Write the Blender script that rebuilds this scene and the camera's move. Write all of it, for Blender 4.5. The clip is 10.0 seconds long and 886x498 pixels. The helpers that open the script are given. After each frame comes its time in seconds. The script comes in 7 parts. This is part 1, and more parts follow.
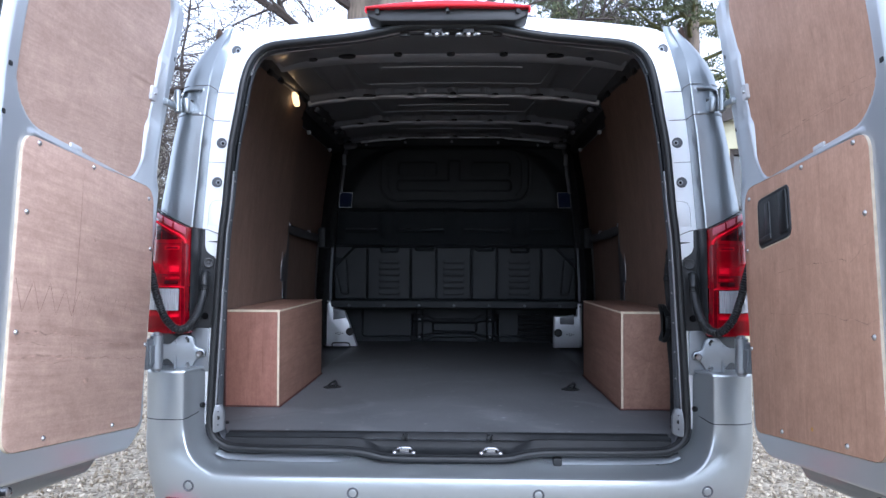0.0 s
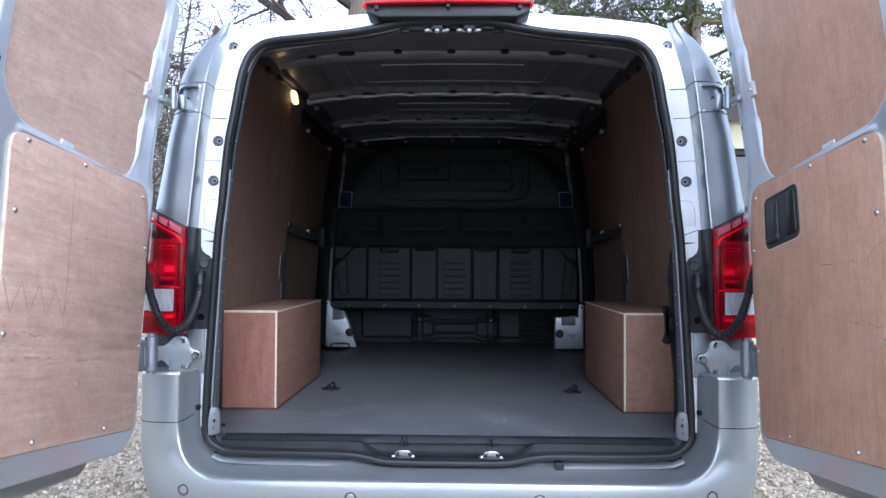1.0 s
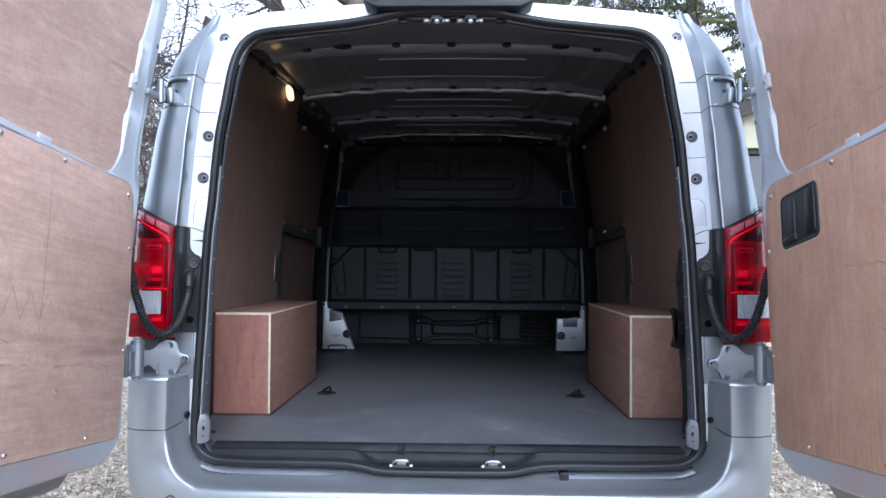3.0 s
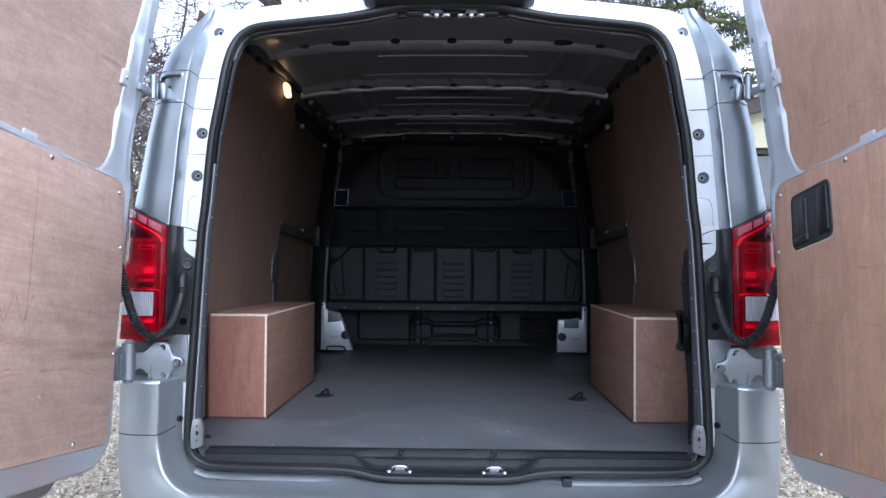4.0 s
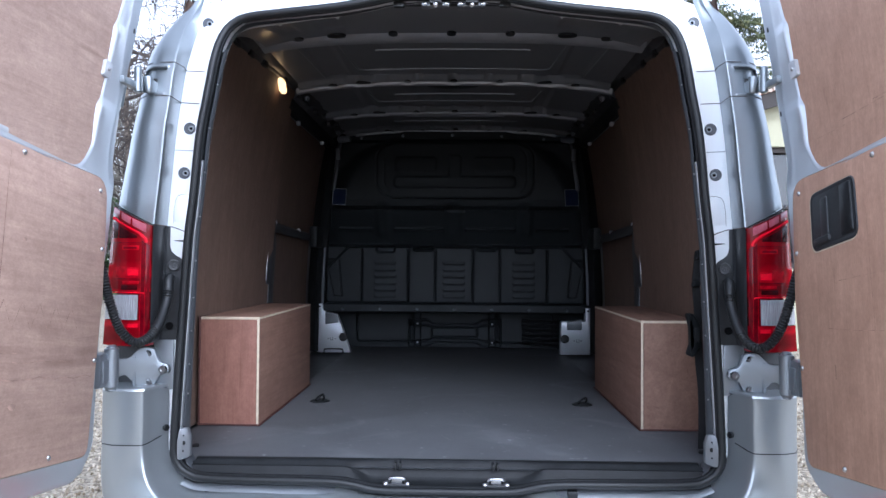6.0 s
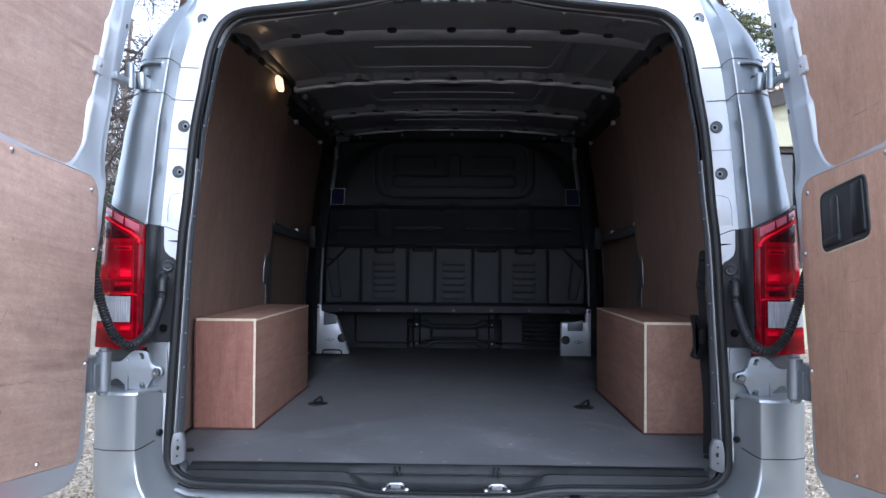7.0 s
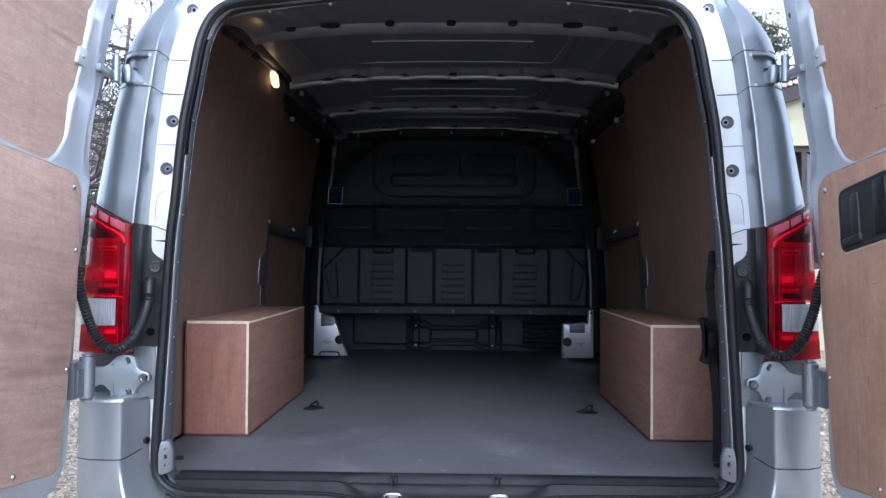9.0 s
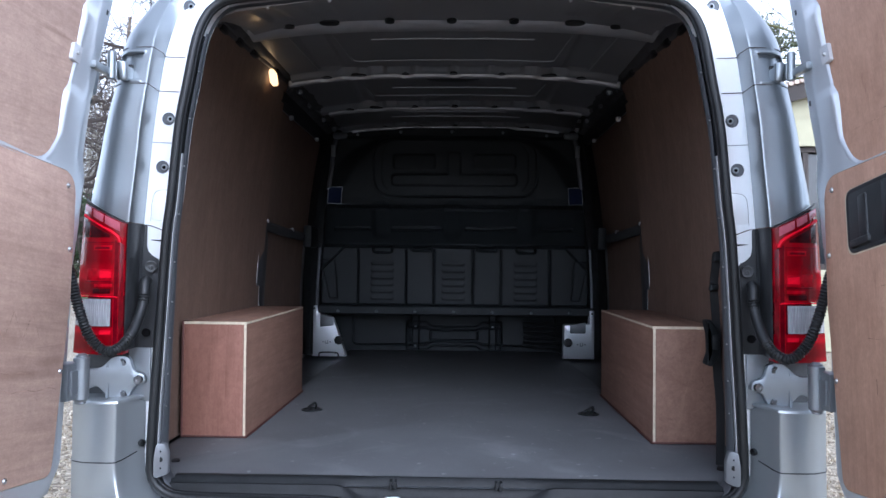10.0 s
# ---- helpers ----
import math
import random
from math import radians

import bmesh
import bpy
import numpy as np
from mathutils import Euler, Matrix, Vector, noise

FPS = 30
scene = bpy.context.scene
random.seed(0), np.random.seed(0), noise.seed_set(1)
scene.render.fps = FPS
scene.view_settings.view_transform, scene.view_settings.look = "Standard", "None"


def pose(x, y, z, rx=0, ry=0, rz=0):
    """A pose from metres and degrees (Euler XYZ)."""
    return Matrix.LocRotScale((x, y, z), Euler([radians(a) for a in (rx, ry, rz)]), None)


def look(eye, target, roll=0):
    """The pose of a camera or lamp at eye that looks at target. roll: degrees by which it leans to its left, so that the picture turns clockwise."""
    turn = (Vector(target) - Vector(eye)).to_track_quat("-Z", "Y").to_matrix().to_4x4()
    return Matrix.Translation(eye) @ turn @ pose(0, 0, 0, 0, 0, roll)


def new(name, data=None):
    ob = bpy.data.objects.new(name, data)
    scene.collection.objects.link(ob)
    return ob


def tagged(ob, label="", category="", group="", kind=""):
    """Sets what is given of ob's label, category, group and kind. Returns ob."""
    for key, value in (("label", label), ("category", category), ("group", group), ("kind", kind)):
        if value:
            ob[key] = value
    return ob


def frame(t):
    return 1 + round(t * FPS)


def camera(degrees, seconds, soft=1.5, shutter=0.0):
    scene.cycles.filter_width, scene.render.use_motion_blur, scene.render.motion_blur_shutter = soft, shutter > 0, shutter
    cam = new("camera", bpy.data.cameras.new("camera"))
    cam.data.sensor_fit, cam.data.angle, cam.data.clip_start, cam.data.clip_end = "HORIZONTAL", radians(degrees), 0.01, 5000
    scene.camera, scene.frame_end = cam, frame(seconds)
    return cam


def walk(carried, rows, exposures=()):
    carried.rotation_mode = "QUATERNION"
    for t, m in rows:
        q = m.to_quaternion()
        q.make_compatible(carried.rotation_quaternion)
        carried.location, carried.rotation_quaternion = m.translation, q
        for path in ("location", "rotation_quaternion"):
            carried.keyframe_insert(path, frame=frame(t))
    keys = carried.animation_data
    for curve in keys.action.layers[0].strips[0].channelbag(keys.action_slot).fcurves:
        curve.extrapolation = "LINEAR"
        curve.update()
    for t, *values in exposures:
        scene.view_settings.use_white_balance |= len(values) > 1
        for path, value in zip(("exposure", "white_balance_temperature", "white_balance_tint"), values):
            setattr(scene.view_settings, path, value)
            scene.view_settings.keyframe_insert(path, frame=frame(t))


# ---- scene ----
cam = camera(64.0, 10.0)
PATH = [
    (0, (0.043, 0.074, 1.127), (-0.008, 2.073, 1.169), 0.2),
    (0.5, (0.04, 0.093, 1.129), (-0.009, 2.092, 1.17), 0.2),
    (1, (0.044, 0.113, 1.128), (-0.009, 2.112, 1.17), 0.3),
    (1.5, (0.042, 0.134, 1.13), (-0.009, 2.132, 1.171), 0.3),
    (2, (0.042, 0.156, 1.13), (-0.01, 2.155, 1.172), 0.3),
    (2.5, (0.041, 0.178, 1.13), (-0.01, 2.177, 1.172), 0.3),
    (4, (0.037, 0.256, 1.132), (-0.012, 2.255, 1.174), 0.4),
    (4.5, (0.038, 0.279, 1.134), (-0.012, 2.278, 1.176), 0.4),
    (5, (0.038, 0.304, 1.135), (-0.012, 2.303, 1.177), 0.4),
    (5.5, (0.04, 0.328, 1.136), (-0.012, 2.326, 1.177), 0.4),
    (7, (0.036, 0.393, 1.139), (-0.013, 2.392, 1.18), 0.4),
    (7.5, (0.037, 0.412, 1.14), (-0.013, 2.411, 1.181), 0.4),
    (8, (0.036, 0.433, 1.141), (-0.013, 2.432, 1.182), 0.5),
    (8.5, (0.035, 0.452, 1.141), (-0.013, 2.451, 1.182), 0.4),
    (9, (0.035, 0.47, 1.141), (-0.013, 2.469, 1.182), 0.4),
    (9.5, (0.037, 0.485, 1.142), (-0.013, 2.484, 1.183), 0.5),
    (10, (0.034, 0.497, 1.142), (-0.014, 2.496, 1.183), 0.5),
]
walk(cam, [(t, look(eye, target, roll)) for t, eye, target, roll in PATH], [(0.0, 1.42, 5300, 13), (10.0, 1.42, 5300, 13)])

# ---- world and light ----
world = bpy.data.worlds.new("sky")
scene.world = world
world.use_nodes = True
wn = world.node_tree.nodes
wl = world.node_tree.links
sky = wn.new("ShaderNodeTexSky")
sky.sky_type = "NISHITA"
sky.sun_disc = False
sky.sun_elevation, sky.sun_rotation = radians(38), radians(161)
sky.dust_density, sky.air_density = 1.5, 1.0
pale = wn.new("ShaderNodeHueSaturation")
pale.inputs["Saturation"].default_value = 0.20
wl.new(sky.outputs[0], pale.inputs["Color"])
wl.new(pale.outputs[0], wn["Background"].inputs["Color"])
wn["Background"].inputs["Strength"].default_value = 0.205
sun = new("sun", bpy.data.lights.new("sun", "SUN"))
sun.data.energy, sun.data.angle, sun.data.color = 0.18, radians(30), (1.0, 0.98, 0.95)
sun.matrix_world = look((2.5, -7.2, 5.95), (0, 0, 0))


# ---- materials ----
def mat(name, colour, rough=0.5, metal=0.0, coat=0.0, var=0.12, size=6.0, bump=0.0, bsize=60.0, stretch=(1, 1, 1), spec=0.5, fine=0.0):
    """A surface with broad and fine variation of tone and a light relief."""
    m = bpy.data.materials.new(name)
    m.use_nodes = True
    nd, lk = m.node_tree.nodes, m.node_tree.links
    p = nd["Principled BSDF"]
    p.inputs["Roughness"].default_value = rough
    p.inputs["Metallic"].default_value = metal
    p.inputs["Coat Weight"].default_value = coat
    p.inputs["Coat Roughness"].default_value = 0.12
    p.inputs["Specular IOR Level"].default_value = spec
    tc = nd.new("ShaderNodeTexCoord")
    mp = nd.new("ShaderNodeMapping")
    mp.inputs["Scale"].default_value = stretch
    lk.new(tc.outputs["Object"], mp.inputs["Vector"])
    n1 = nd.new("ShaderNodeTexNoise")
    n1.inputs["Scale"].default_value, n1.inputs["Detail"].default_value = size, 6
    n2 = nd.new("ShaderNodeTexNoise")
    n2.inputs["Scale"].default_value, n2.inputs["Detail"].default_value = bsize, 3
    for n in (n1, n2):
        lk.new(mp.outputs[0], n.inputs["Vector"])
    ramp = nd.new("ShaderNodeValToRGB")
    ramp.color_ramp.elements[0].position, ramp.color_ramp.elements[1].position = 0.3, 0.7
    ramp.color_ramp.elements[0].color = (*[c * (1 - var) for c in colour], 1)
    ramp.color_ramp.elements[1].color = (*[min(1, c * (1 + var)) for c in colour], 1)
    lk.new(n1.outputs["Fac"], ramp.inputs["Fac"])
    out = ramp.outputs["Color"]
    if fine:
        hs = nd.new("ShaderNodeHueSaturation")
        mr = nd.new("ShaderNodeMapRange")
        mr.inputs["From Min"].default_value, mr.inputs["From Max"].default_value = 0.3, 0.7
        mr.inputs["To Min"].default_value, mr.inputs["To Max"].default_value = 1 - fine, 1 + fine
        lk.new(n2.outputs["Fac"], mr.inputs["Value"])
        lk.new(mr.outputs[0], hs.inputs["Value"])
        lk.new(out, hs.inputs["Color"])
        out = hs.outputs["Color"]
    lk.new(out, p.inputs["Base Color"])
    rr = nd.new("ShaderNodeMapRange")
    rr.inputs["To Min"].default_value, rr.inputs["To Max"].default_value = max(0.03, rough - 0.07), min(1, rough + 0.07)
    lk.new(n1.outputs["Fac"], rr.inputs["Value"])
    lk.new(rr.outputs[0], p.inputs["Roughness"])
    if bump:
        b = nd.new("ShaderNodeBump")
        b.inputs["Strength"].default_value, b.inputs["Distance"].default_value = bump, 0.002
        lk.new(n2.outputs["Fac"], b.inputs["Height"])
        lk.new(b.outputs[0], p.inputs["Normal"])
    return m


def plywood(name, colour, grain, streak=1.0, stain=None, tilted=False, wave=0.4):
    """Rotary-cut red plywood: broad figure, long soft streaks, fine pores, blotches and sparse dark lines; stain: height of a darker band."""
    m = bpy.data.materials.new(name)
    m.use_nodes = True
    nd, lk = m.node_tree.nodes, m.node_tree.links
    p = nd["Principled BSDF"]
    p.inputs["Roughness"].default_value = 0.6
    p.inputs["Specular IOR Level"].default_value = 0.3
    tc = nd.new("ShaderNodeTexCoord")

    def grained(scale, detail, along, across, bend=wave):
        mp = nd.new("ShaderNodeMapping")
        mp.vector_type = "TEXTURE"
        mp.inputs["Scale"].default_value = [1 / (along if a == grain else across) for a in "xyz"]
        mp.inputs["Rotation"].default_value = (-0.124 if tilted else 0.0, 0, 0)
        lk.new(tc.outputs["Object"], mp.inputs["Vector"])
        n = nd.new("ShaderNodeTexNoise")
        n.inputs["Scale"].default_value, n.inputs["Detail"].default_value = scale, detail
        n.inputs["Distortion"].default_value = bend
        lk.new(mp.outputs[0], n.inputs["Vector"])
        return n.outputs["Fac"]

    def between(value, low, high, to_low, to_high):
        mr = nd.new("ShaderNodeMapRange")
        for key, v in (("From Min", low), ("From Max", high), ("To Min", to_low), ("To Max", to_high)):
            mr.inputs[key].default_value = v
        lk.new(value, mr.inputs["Value"])
        return mr.outputs[0]

    def times(a, b):
        mm = nd.new("ShaderNodeMath")
        mm.operation = "MULTIPLY"
        lk.new(a, mm.inputs[0])
        lk.new(b, mm.inputs[1])
        return mm.outputs[0]

    tone = None
    for scale, detail, along, across, amount in ((1.6, 4, 0.6, 1.5, 0.06), (7.0, 5, 0.14, 1.6, 0.075 * streak), (30, 5, 0.06, 1.2, 0.09 * streak), (75, 5, 0.10, 1.3, 0.09 * streak), (110, 3, 0.07, 1.0, 0.06), (260, 2, 0.5, 1.0, 0.07), (60, 4, 0.9, 1.0, 0.06), (14.0, 7, 0.8, 1.0, 0.075)):
        layer = between(grained(scale, detail, along, across), 0.3, 0.7, 1 - amount, 1 + amount)
        tone = layer if tone is None else times(tone, layer)
    lines = between(grained(22, 7, 0.10, 1.5, 1.2), 0.64, 0.74, 1.0, 0.76)
    tone = times(tone, lines)
    if stain is not None:
        sep = nd.new("ShaderNodeSeparateXYZ")
        lk.new(tc.outputs["Object"], sep.inputs[0])
        near = between(between(sep.outputs["Z"], stain - 0.13, stain + 0.13, -1, 1), -1, 1, -1, 1)
        sq = times(near, near)
        band = between(sq, 0.0, 1.0, 1.0, 0.0)
        patchy = between(grained(10, 7, 0.16, 2.0, 1.0), 0.44, 0.68, 0.0, 0.26)
        tone = times(tone, between(times(band, patchy), 0.0, 1.0, 1.0, 0.0))
    ramp = nd.new("ShaderNodeValToRGB")
    ramp.color_ramp.elements[0].position, ramp.color_ramp.elements[1].position = 0.25, 0.70
    ramp.color_ramp.elements[0].color = (colour[0] * 0.50, colour[1] * 0.42, colour[2] * 0.40, 1)
    ramp.color_ramp.elements[1].color = (colour[0] * 1.28, colour[1] * 1.32, colour[2] * 1.34, 1)
    half = nd.new("ShaderNodeMath")
    half.operation = "MULTIPLY"
    half.inputs[1].default_value = 0.5
    lk.new(tone, half.inputs[0])
    lk.new(half.outputs[0], ramp.inputs["Fac"])
    lk.new(ramp.outputs["Color"], p.inputs["Base Color"])
    b = nd.new("ShaderNodeBump")
    b.inputs["Strength"].default_value, b.inputs["Distance"].default_value = 0.10, 0.002
    lk.new(tone, b.inputs["Height"])
    lk.new(b.outputs[0], p.inputs["Normal"])
    return m


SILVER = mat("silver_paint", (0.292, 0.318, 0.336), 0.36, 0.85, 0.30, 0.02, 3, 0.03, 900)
BUMPERP = mat("bumper_paint", (0.37, 0.395, 0.405), 0.30, 0.68, 0.3, 0.03, 3, 0.03, 900)
GUIDEP = mat("grey_guide_metal", (0.19, 0.198, 0.21), 0.4, 0.5, 0.1, 0.06, 8)
# Lighter copy of the silver paint; reflected sky is put into its colour.
SILVERLIT = mat("silver_paint_sky_lit", (0.76, 0.78, 0.80), 0.42, 0.25, 0.3, 0.03, 4, 0.03, 700)
INNER = mat("inner_silver_paint", (0.52, 0.54, 0.57), 0.42, 0.60, 0.3, 0.05, 4, 0.04, 600)
# Inner silver darkened: the roof underside's lack of light is put into it.
ROOFP = mat("roof_paint_shaded", (0.208, 0.211, 0.217), 0.40, 0.35, 0.2, 0.10, 5, 0.05, 300)
# Silver jamb darkened; its reflection of the dark load space is put in.
JAMB = mat("jamb_paint_darkened", (0.09, 0.096, 0.106), 0.45, 0.45, 0.2, 0.08, 6, 0.04, 300)
HINGEM = mat("satin_silver_casting", (0.27, 0.29, 0.31), 0.42, 0.75, 0.2, 0.06, 8, 0.05, 300)
# Darker anthracite copy; missing shade on the lower bulkhead is put in here.
LOWER = mat("anthracite_panel_darkened", (0.0155, 0.019, 0.0215), 0.52, 0.0, 0.0, 0.12, 7, 0.05, 400, spec=0.28)
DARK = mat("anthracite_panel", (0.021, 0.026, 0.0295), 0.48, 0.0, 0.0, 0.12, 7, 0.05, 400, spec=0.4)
BLACK = mat("black_plastic", (0.022, 0.023, 0.025), 0.45, 0.0, 0.0, 0.25, 20, 0.15, 500)
TRIM = mat("threshold_plastic", (0.012, 0.013, 0.014), 0.50, 0.0, 0.0, 0.30, 25, 0.25, 350, spec=0.22, fine=0.3)
RUBBER = mat("seal_rubber", (0.011, 0.012, 0.013), 0.44, 0.0, 0.0, 0.20, 15, 0.1, 200, spec=0.38)
FLOORM = mat("grey_floor_board", (0.099, 0.102, 0.107), 0.60, 0.0, 0.0, 0.16, 4, 0.2, 260, spec=0.4, fine=0.10)
nd, lk = FLOORM.node_tree.nodes, FLOORM.node_tree.links
speck = nd.new("ShaderNodeTexNoise")
speck.inputs["Scale"].default_value, speck.inputs["Detail"].default_value = 34, 8
wear = nd.new("ShaderNodeTexNoise")
wear.inputs["Scale"].default_value, wear.inputs["Detail"].default_value, wear.inputs["Distortion"].default_value = 3.0, 8, 1.5
place_ = nd.new("ShaderNodeTexCoord")
lift_ = []
for tex, low, high, amount in ((speck, 0.66, 0.74, 0.9), (wear, 0.56, 0.72, 0.35)):
    lk.new(place_.outputs["Object"], tex.inputs["Vector"])
    mr = nd.new("ShaderNodeMapRange")
    for key, v in (("From Min", low), ("From Max", high), ("To Min", 1.0), ("To Max", 1.0 + amount)):
        mr.inputs[key].default_value = v
    lk.new(tex.outputs["Fac"], mr.inputs["Value"])
    lift_.append(mr)
both = nd.new("ShaderNodeMath")
both.operation = "MULTIPLY"
lk.new(lift_[0].outputs[0], both.inputs[0])
lk.new(lift_[1].outputs[0], both.inputs[1])
worn = nd.new("ShaderNodeHueSaturation")
before = nd["Principled BSDF"].inputs["Base Color"].links[0].from_socket
lk.new(before, worn.inputs["Color"])
lk.new(both.outputs[0], worn.inputs["Value"])
lk.new(worn.outputs[0], nd["Principled BSDF"].inputs["Base Color"])
STEEL = mat("zinc_steel", (0.46, 0.46, 0.47), 0.28, 1.0, 0.0, 0.08, 30, 0.05, 300)
PLY_L = plywood("door_plywood_lengthwise", (0.505, 0.350, 0.277), "y", 0.70, -0.12, True)
PLY_U = plywood("door_plywood_wavy", (0.485, 0.340, 0.270), "y", 0.55, None, False, 1.1)
PLY_R = plywood("door_plywood_upright", (0.465, 0.285, 0.198), "z", 0.32, None, True)
# Darker than the doors' plywood: load-space dimness is partly put into the colour.
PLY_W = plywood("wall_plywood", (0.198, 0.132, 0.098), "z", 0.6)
# Shaded copy of the wall plywood for the linings behind it.
PLY_SHADED = plywood("wall_plywood_shaded", (0.168, 0.114, 0.086), "z", 0.5)
PLY_B = plywood("box_plywood_red", (0.25, 0.118, 0.085), "z", 0.7)
PLY_T = plywood("box_plywood_side", (0.245, 0.142, 0.102), "y", 0.9)
EDGE = mat("plywood_edge", (0.55, 0.47, 0.35), 0.7, 0.0, 0.0, 0.18, 40, 0.2, 300)
SEAM = mat("dark_joint", (0.05, 0.035, 0.03), 0.8, 0.0, 0.0, 0.3, 40)
SEALANT = mat("red_brown_sealant", (0.085, 0.028, 0.022), 0.6, 0.0, 0.0, 0.3, 40)
TYRE = mat("tyre_rubber", (0.02, 0.02, 0.02), 0.8, 0.0, 0.0, 0.3, 30)
REDTOP = mat("red_lens_plastic", (0.48, 0.008, 0.016), 0.18, 0.0, 0.3, 0.05, 10)
STICK = mat("blue_sticker", (0.005, 0.010, 0.034), 0.7, 0.0, 0.0, 0.2, 60, spec=0.1)
DOORP = mat("door_inner_paint", (0.48, 0.505, 0.535), 0.36, 0.50, 0.3, 0.03, 4, 0.03, 700)
# Rail paint darkened; shade of the cavity under the roof edge is put in.
RAILP = mat("rail_paint_darkened", (0.07, 0.07, 0.073), 0.5, 0.3, 0.1, 0.3, 9, 0.3, 60)
# Lighter roof paints: light on ribs, header, bow and lips is put into them.
RIBM = mat("rib_highlight_paint", (0.27, 0.275, 0.285), 0.36, 0.4, 0.1, 0.10, 12, 0.05, 300)
HEADP = mat("header_paint_lit", (0.23, 0.235, 0.243), 0.40, 0.35, 0.2, 0.10, 5, 0.05, 300)
BOWM = mat("rear_bow_paint_lit", (0.36, 0.365, 0.375), 0.38, 0.4, 0.1, 0.10, 12, 0.05, 300)
LIPM = mat("lip_metal_lit", (0.40, 0.40, 0.41), 0.36, 0.4, 0.1, 0.10, 12, 0.05, 300)
CLIPM = mat("pale_grey_clip", (0.52, 0.53, 0.55), 0.5, 0.0, 0.0, 0.05, 60)
# Near-black that paints the shade inside small hollows.
VOID = mat("unlit_hollow", (0.004, 0.004, 0.0045), 0.8, 0.0, 0.0, 0.2, 60, spec=0.05)
WEB = mat("strap_webbing", (0.012, 0.012, 0.013), 0.8, 0.0, 0.0, 0.3, 90, 0.4, 800)


def lens_red(name, bands):
    """Glossy red lens over banded optics: bands of (height from the middle, brightness)."""
    m = mat(name, (0.20, 0.0004, 0.003), 0.10, 0.0, 0.06, 0.3, 30, 0.1, 60, spec=0.14)
    nd, lk = m.node_tree.nodes, m.node_tree.links
    tc = nd.new("ShaderNodeTexCoord")
    sep = nd.new("ShaderNodeSeparateXYZ")
    lk.new(tc.outputs["Object"], sep.inputs[0])
    ripple = nd.new("ShaderNodeTexNoise")
    ripple.inputs["Scale"].default_value = 14
    lk.new(tc.outputs["Object"], ripple.inputs["Vector"])
    wob = nd.new("ShaderNodeMath")
    wob.operation, wob.inputs[1].default_value = "MULTIPLY_ADD", 0.030
    lk.new(ripple.outputs["Fac"], wob.inputs[0])
    lk.new(sep.outputs["Z"], wob.inputs[2])
    span = nd.new("ShaderNodeMapRange")
    low, high = bands[0][0], bands[-1][0]
    span.inputs["From Min"].default_value, span.inputs["From Max"].default_value = low + 0.015, high + 0.015
    lk.new(wob.outputs[0], span.inputs["Value"])
    ramp = nd.new("ShaderNodeValToRGB")
    ramp.color_ramp.interpolation = "EASE"
    els = ramp.color_ramp.elements
    while len(els) < len(bands):
        els.new(0.5)
    for e, (h, v) in zip(els, bands):
        e.position, e.color = (h - low) / (high - low), (v, 0.0022 * v, 0.022 * v, 1)
    lk.new(span.outputs[0], ramp.inputs["Fac"])
    lk.new(ramp.outputs[0], nd["Principled BSDF"].inputs["Base Color"])
    return m


REDLENS = lens_red("red_lamp_lens", ((-0.112, 0.26), (-0.100, 0.12), (-0.085, 0.13), (-0.070, 0.30), (-0.050, 0.24), (-0.030, 0.15), (0.005, 0.16), (0.022, 0.22), (0.034, 0.13), (0.060, 0.12), (0.112, 0.15)))
LOWLENS = lens_red("red_lower_lens", ((-0.033, 0.20), (-0.018, 0.12), (0.008, 0.15), (0.020, 0.30), (0.033, 0.20)))
REDHOT = mat("bright_red_optic", (0.62, 0.002, 0.016), 0.25, 0.0, 0.0, 0.30, 45, spec=0.10)
MIDRED = mat("middle_red_optic", (0.30, 0.001, 0.007), 0.16, 0.0, 0.0, 0.45, 60, spec=0.12)
PLUM = mat("dark_field_optic", (0.030, 0.0016, 0.003), 0.18, 0.0, 0.0, 0.5, 90, spec=0.16)
PINK = mat("pink_lens_reflection", (0.36, 0.085, 0.115), 0.12, 0, 0.5, 0.25, 40)
DEEPRED = mat("deep_red_optic", (0.095, 0.0004, 0.004), 0.14, 0.0, 0.0, 0.4, 40, spec=0.16)
CLEAR = mat("clear_lamp_lens", (0.40, 0.40, 0.42), 0.12, 0.35, 0.8, 0.25, 50, 0.3, 90, stretch=(6, 6, 0.6))
GLOW = bpy.data.materials.new("load_lamp_glow")
GLOW.use_nodes = True
GLOW.node_tree.nodes["Principled BSDF"].inputs["Base Color"].default_value = (0.9, 0.85, 0.7, 1)
GLOW.node_tree.nodes["Principled BSDF"].inputs["Emission Color"].default_value = (1.0, 0.60, 0.25, 1)
GLOW.node_tree.nodes["Principled BSDF"].inputs["Emission Strength"].default_value = 0.85


# ---- building helpers ----
def part(name, bm, material, parent=None, label="", smooth=True, angle=38):
    """Links a bmesh, built in world coordinates, as one object with its origin in its middle."""
    bmesh.ops.recalc_face_normals(bm, faces=bm.faces[:])
    lo = Vector([min(v.co[i] for v in bm.verts) for i in range(3)])
    hi = Vector([max(v.co[i] for v in bm.verts) for i in range(3)])
    mid = (lo + hi) / 2
    for v in bm.verts:
        v.co -= mid
    me = bpy.data.meshes.new(name)
    bm.to_mesh(me)
    bm.free()
    me.materials.append(material)
    if smooth:
        for f in me.polygons:
            f.use_smooth = True
        me.set_sharp_from_angle(angle=radians(angle))
    ob = new(name, me)
    place(ob, mid, parent)
    if label:
        ob["label"] = label
    return ob


def at_world(ob):
    p = ob.location.copy()
    while ob.parent:
        ob = ob.parent
        p += ob.location
    return p


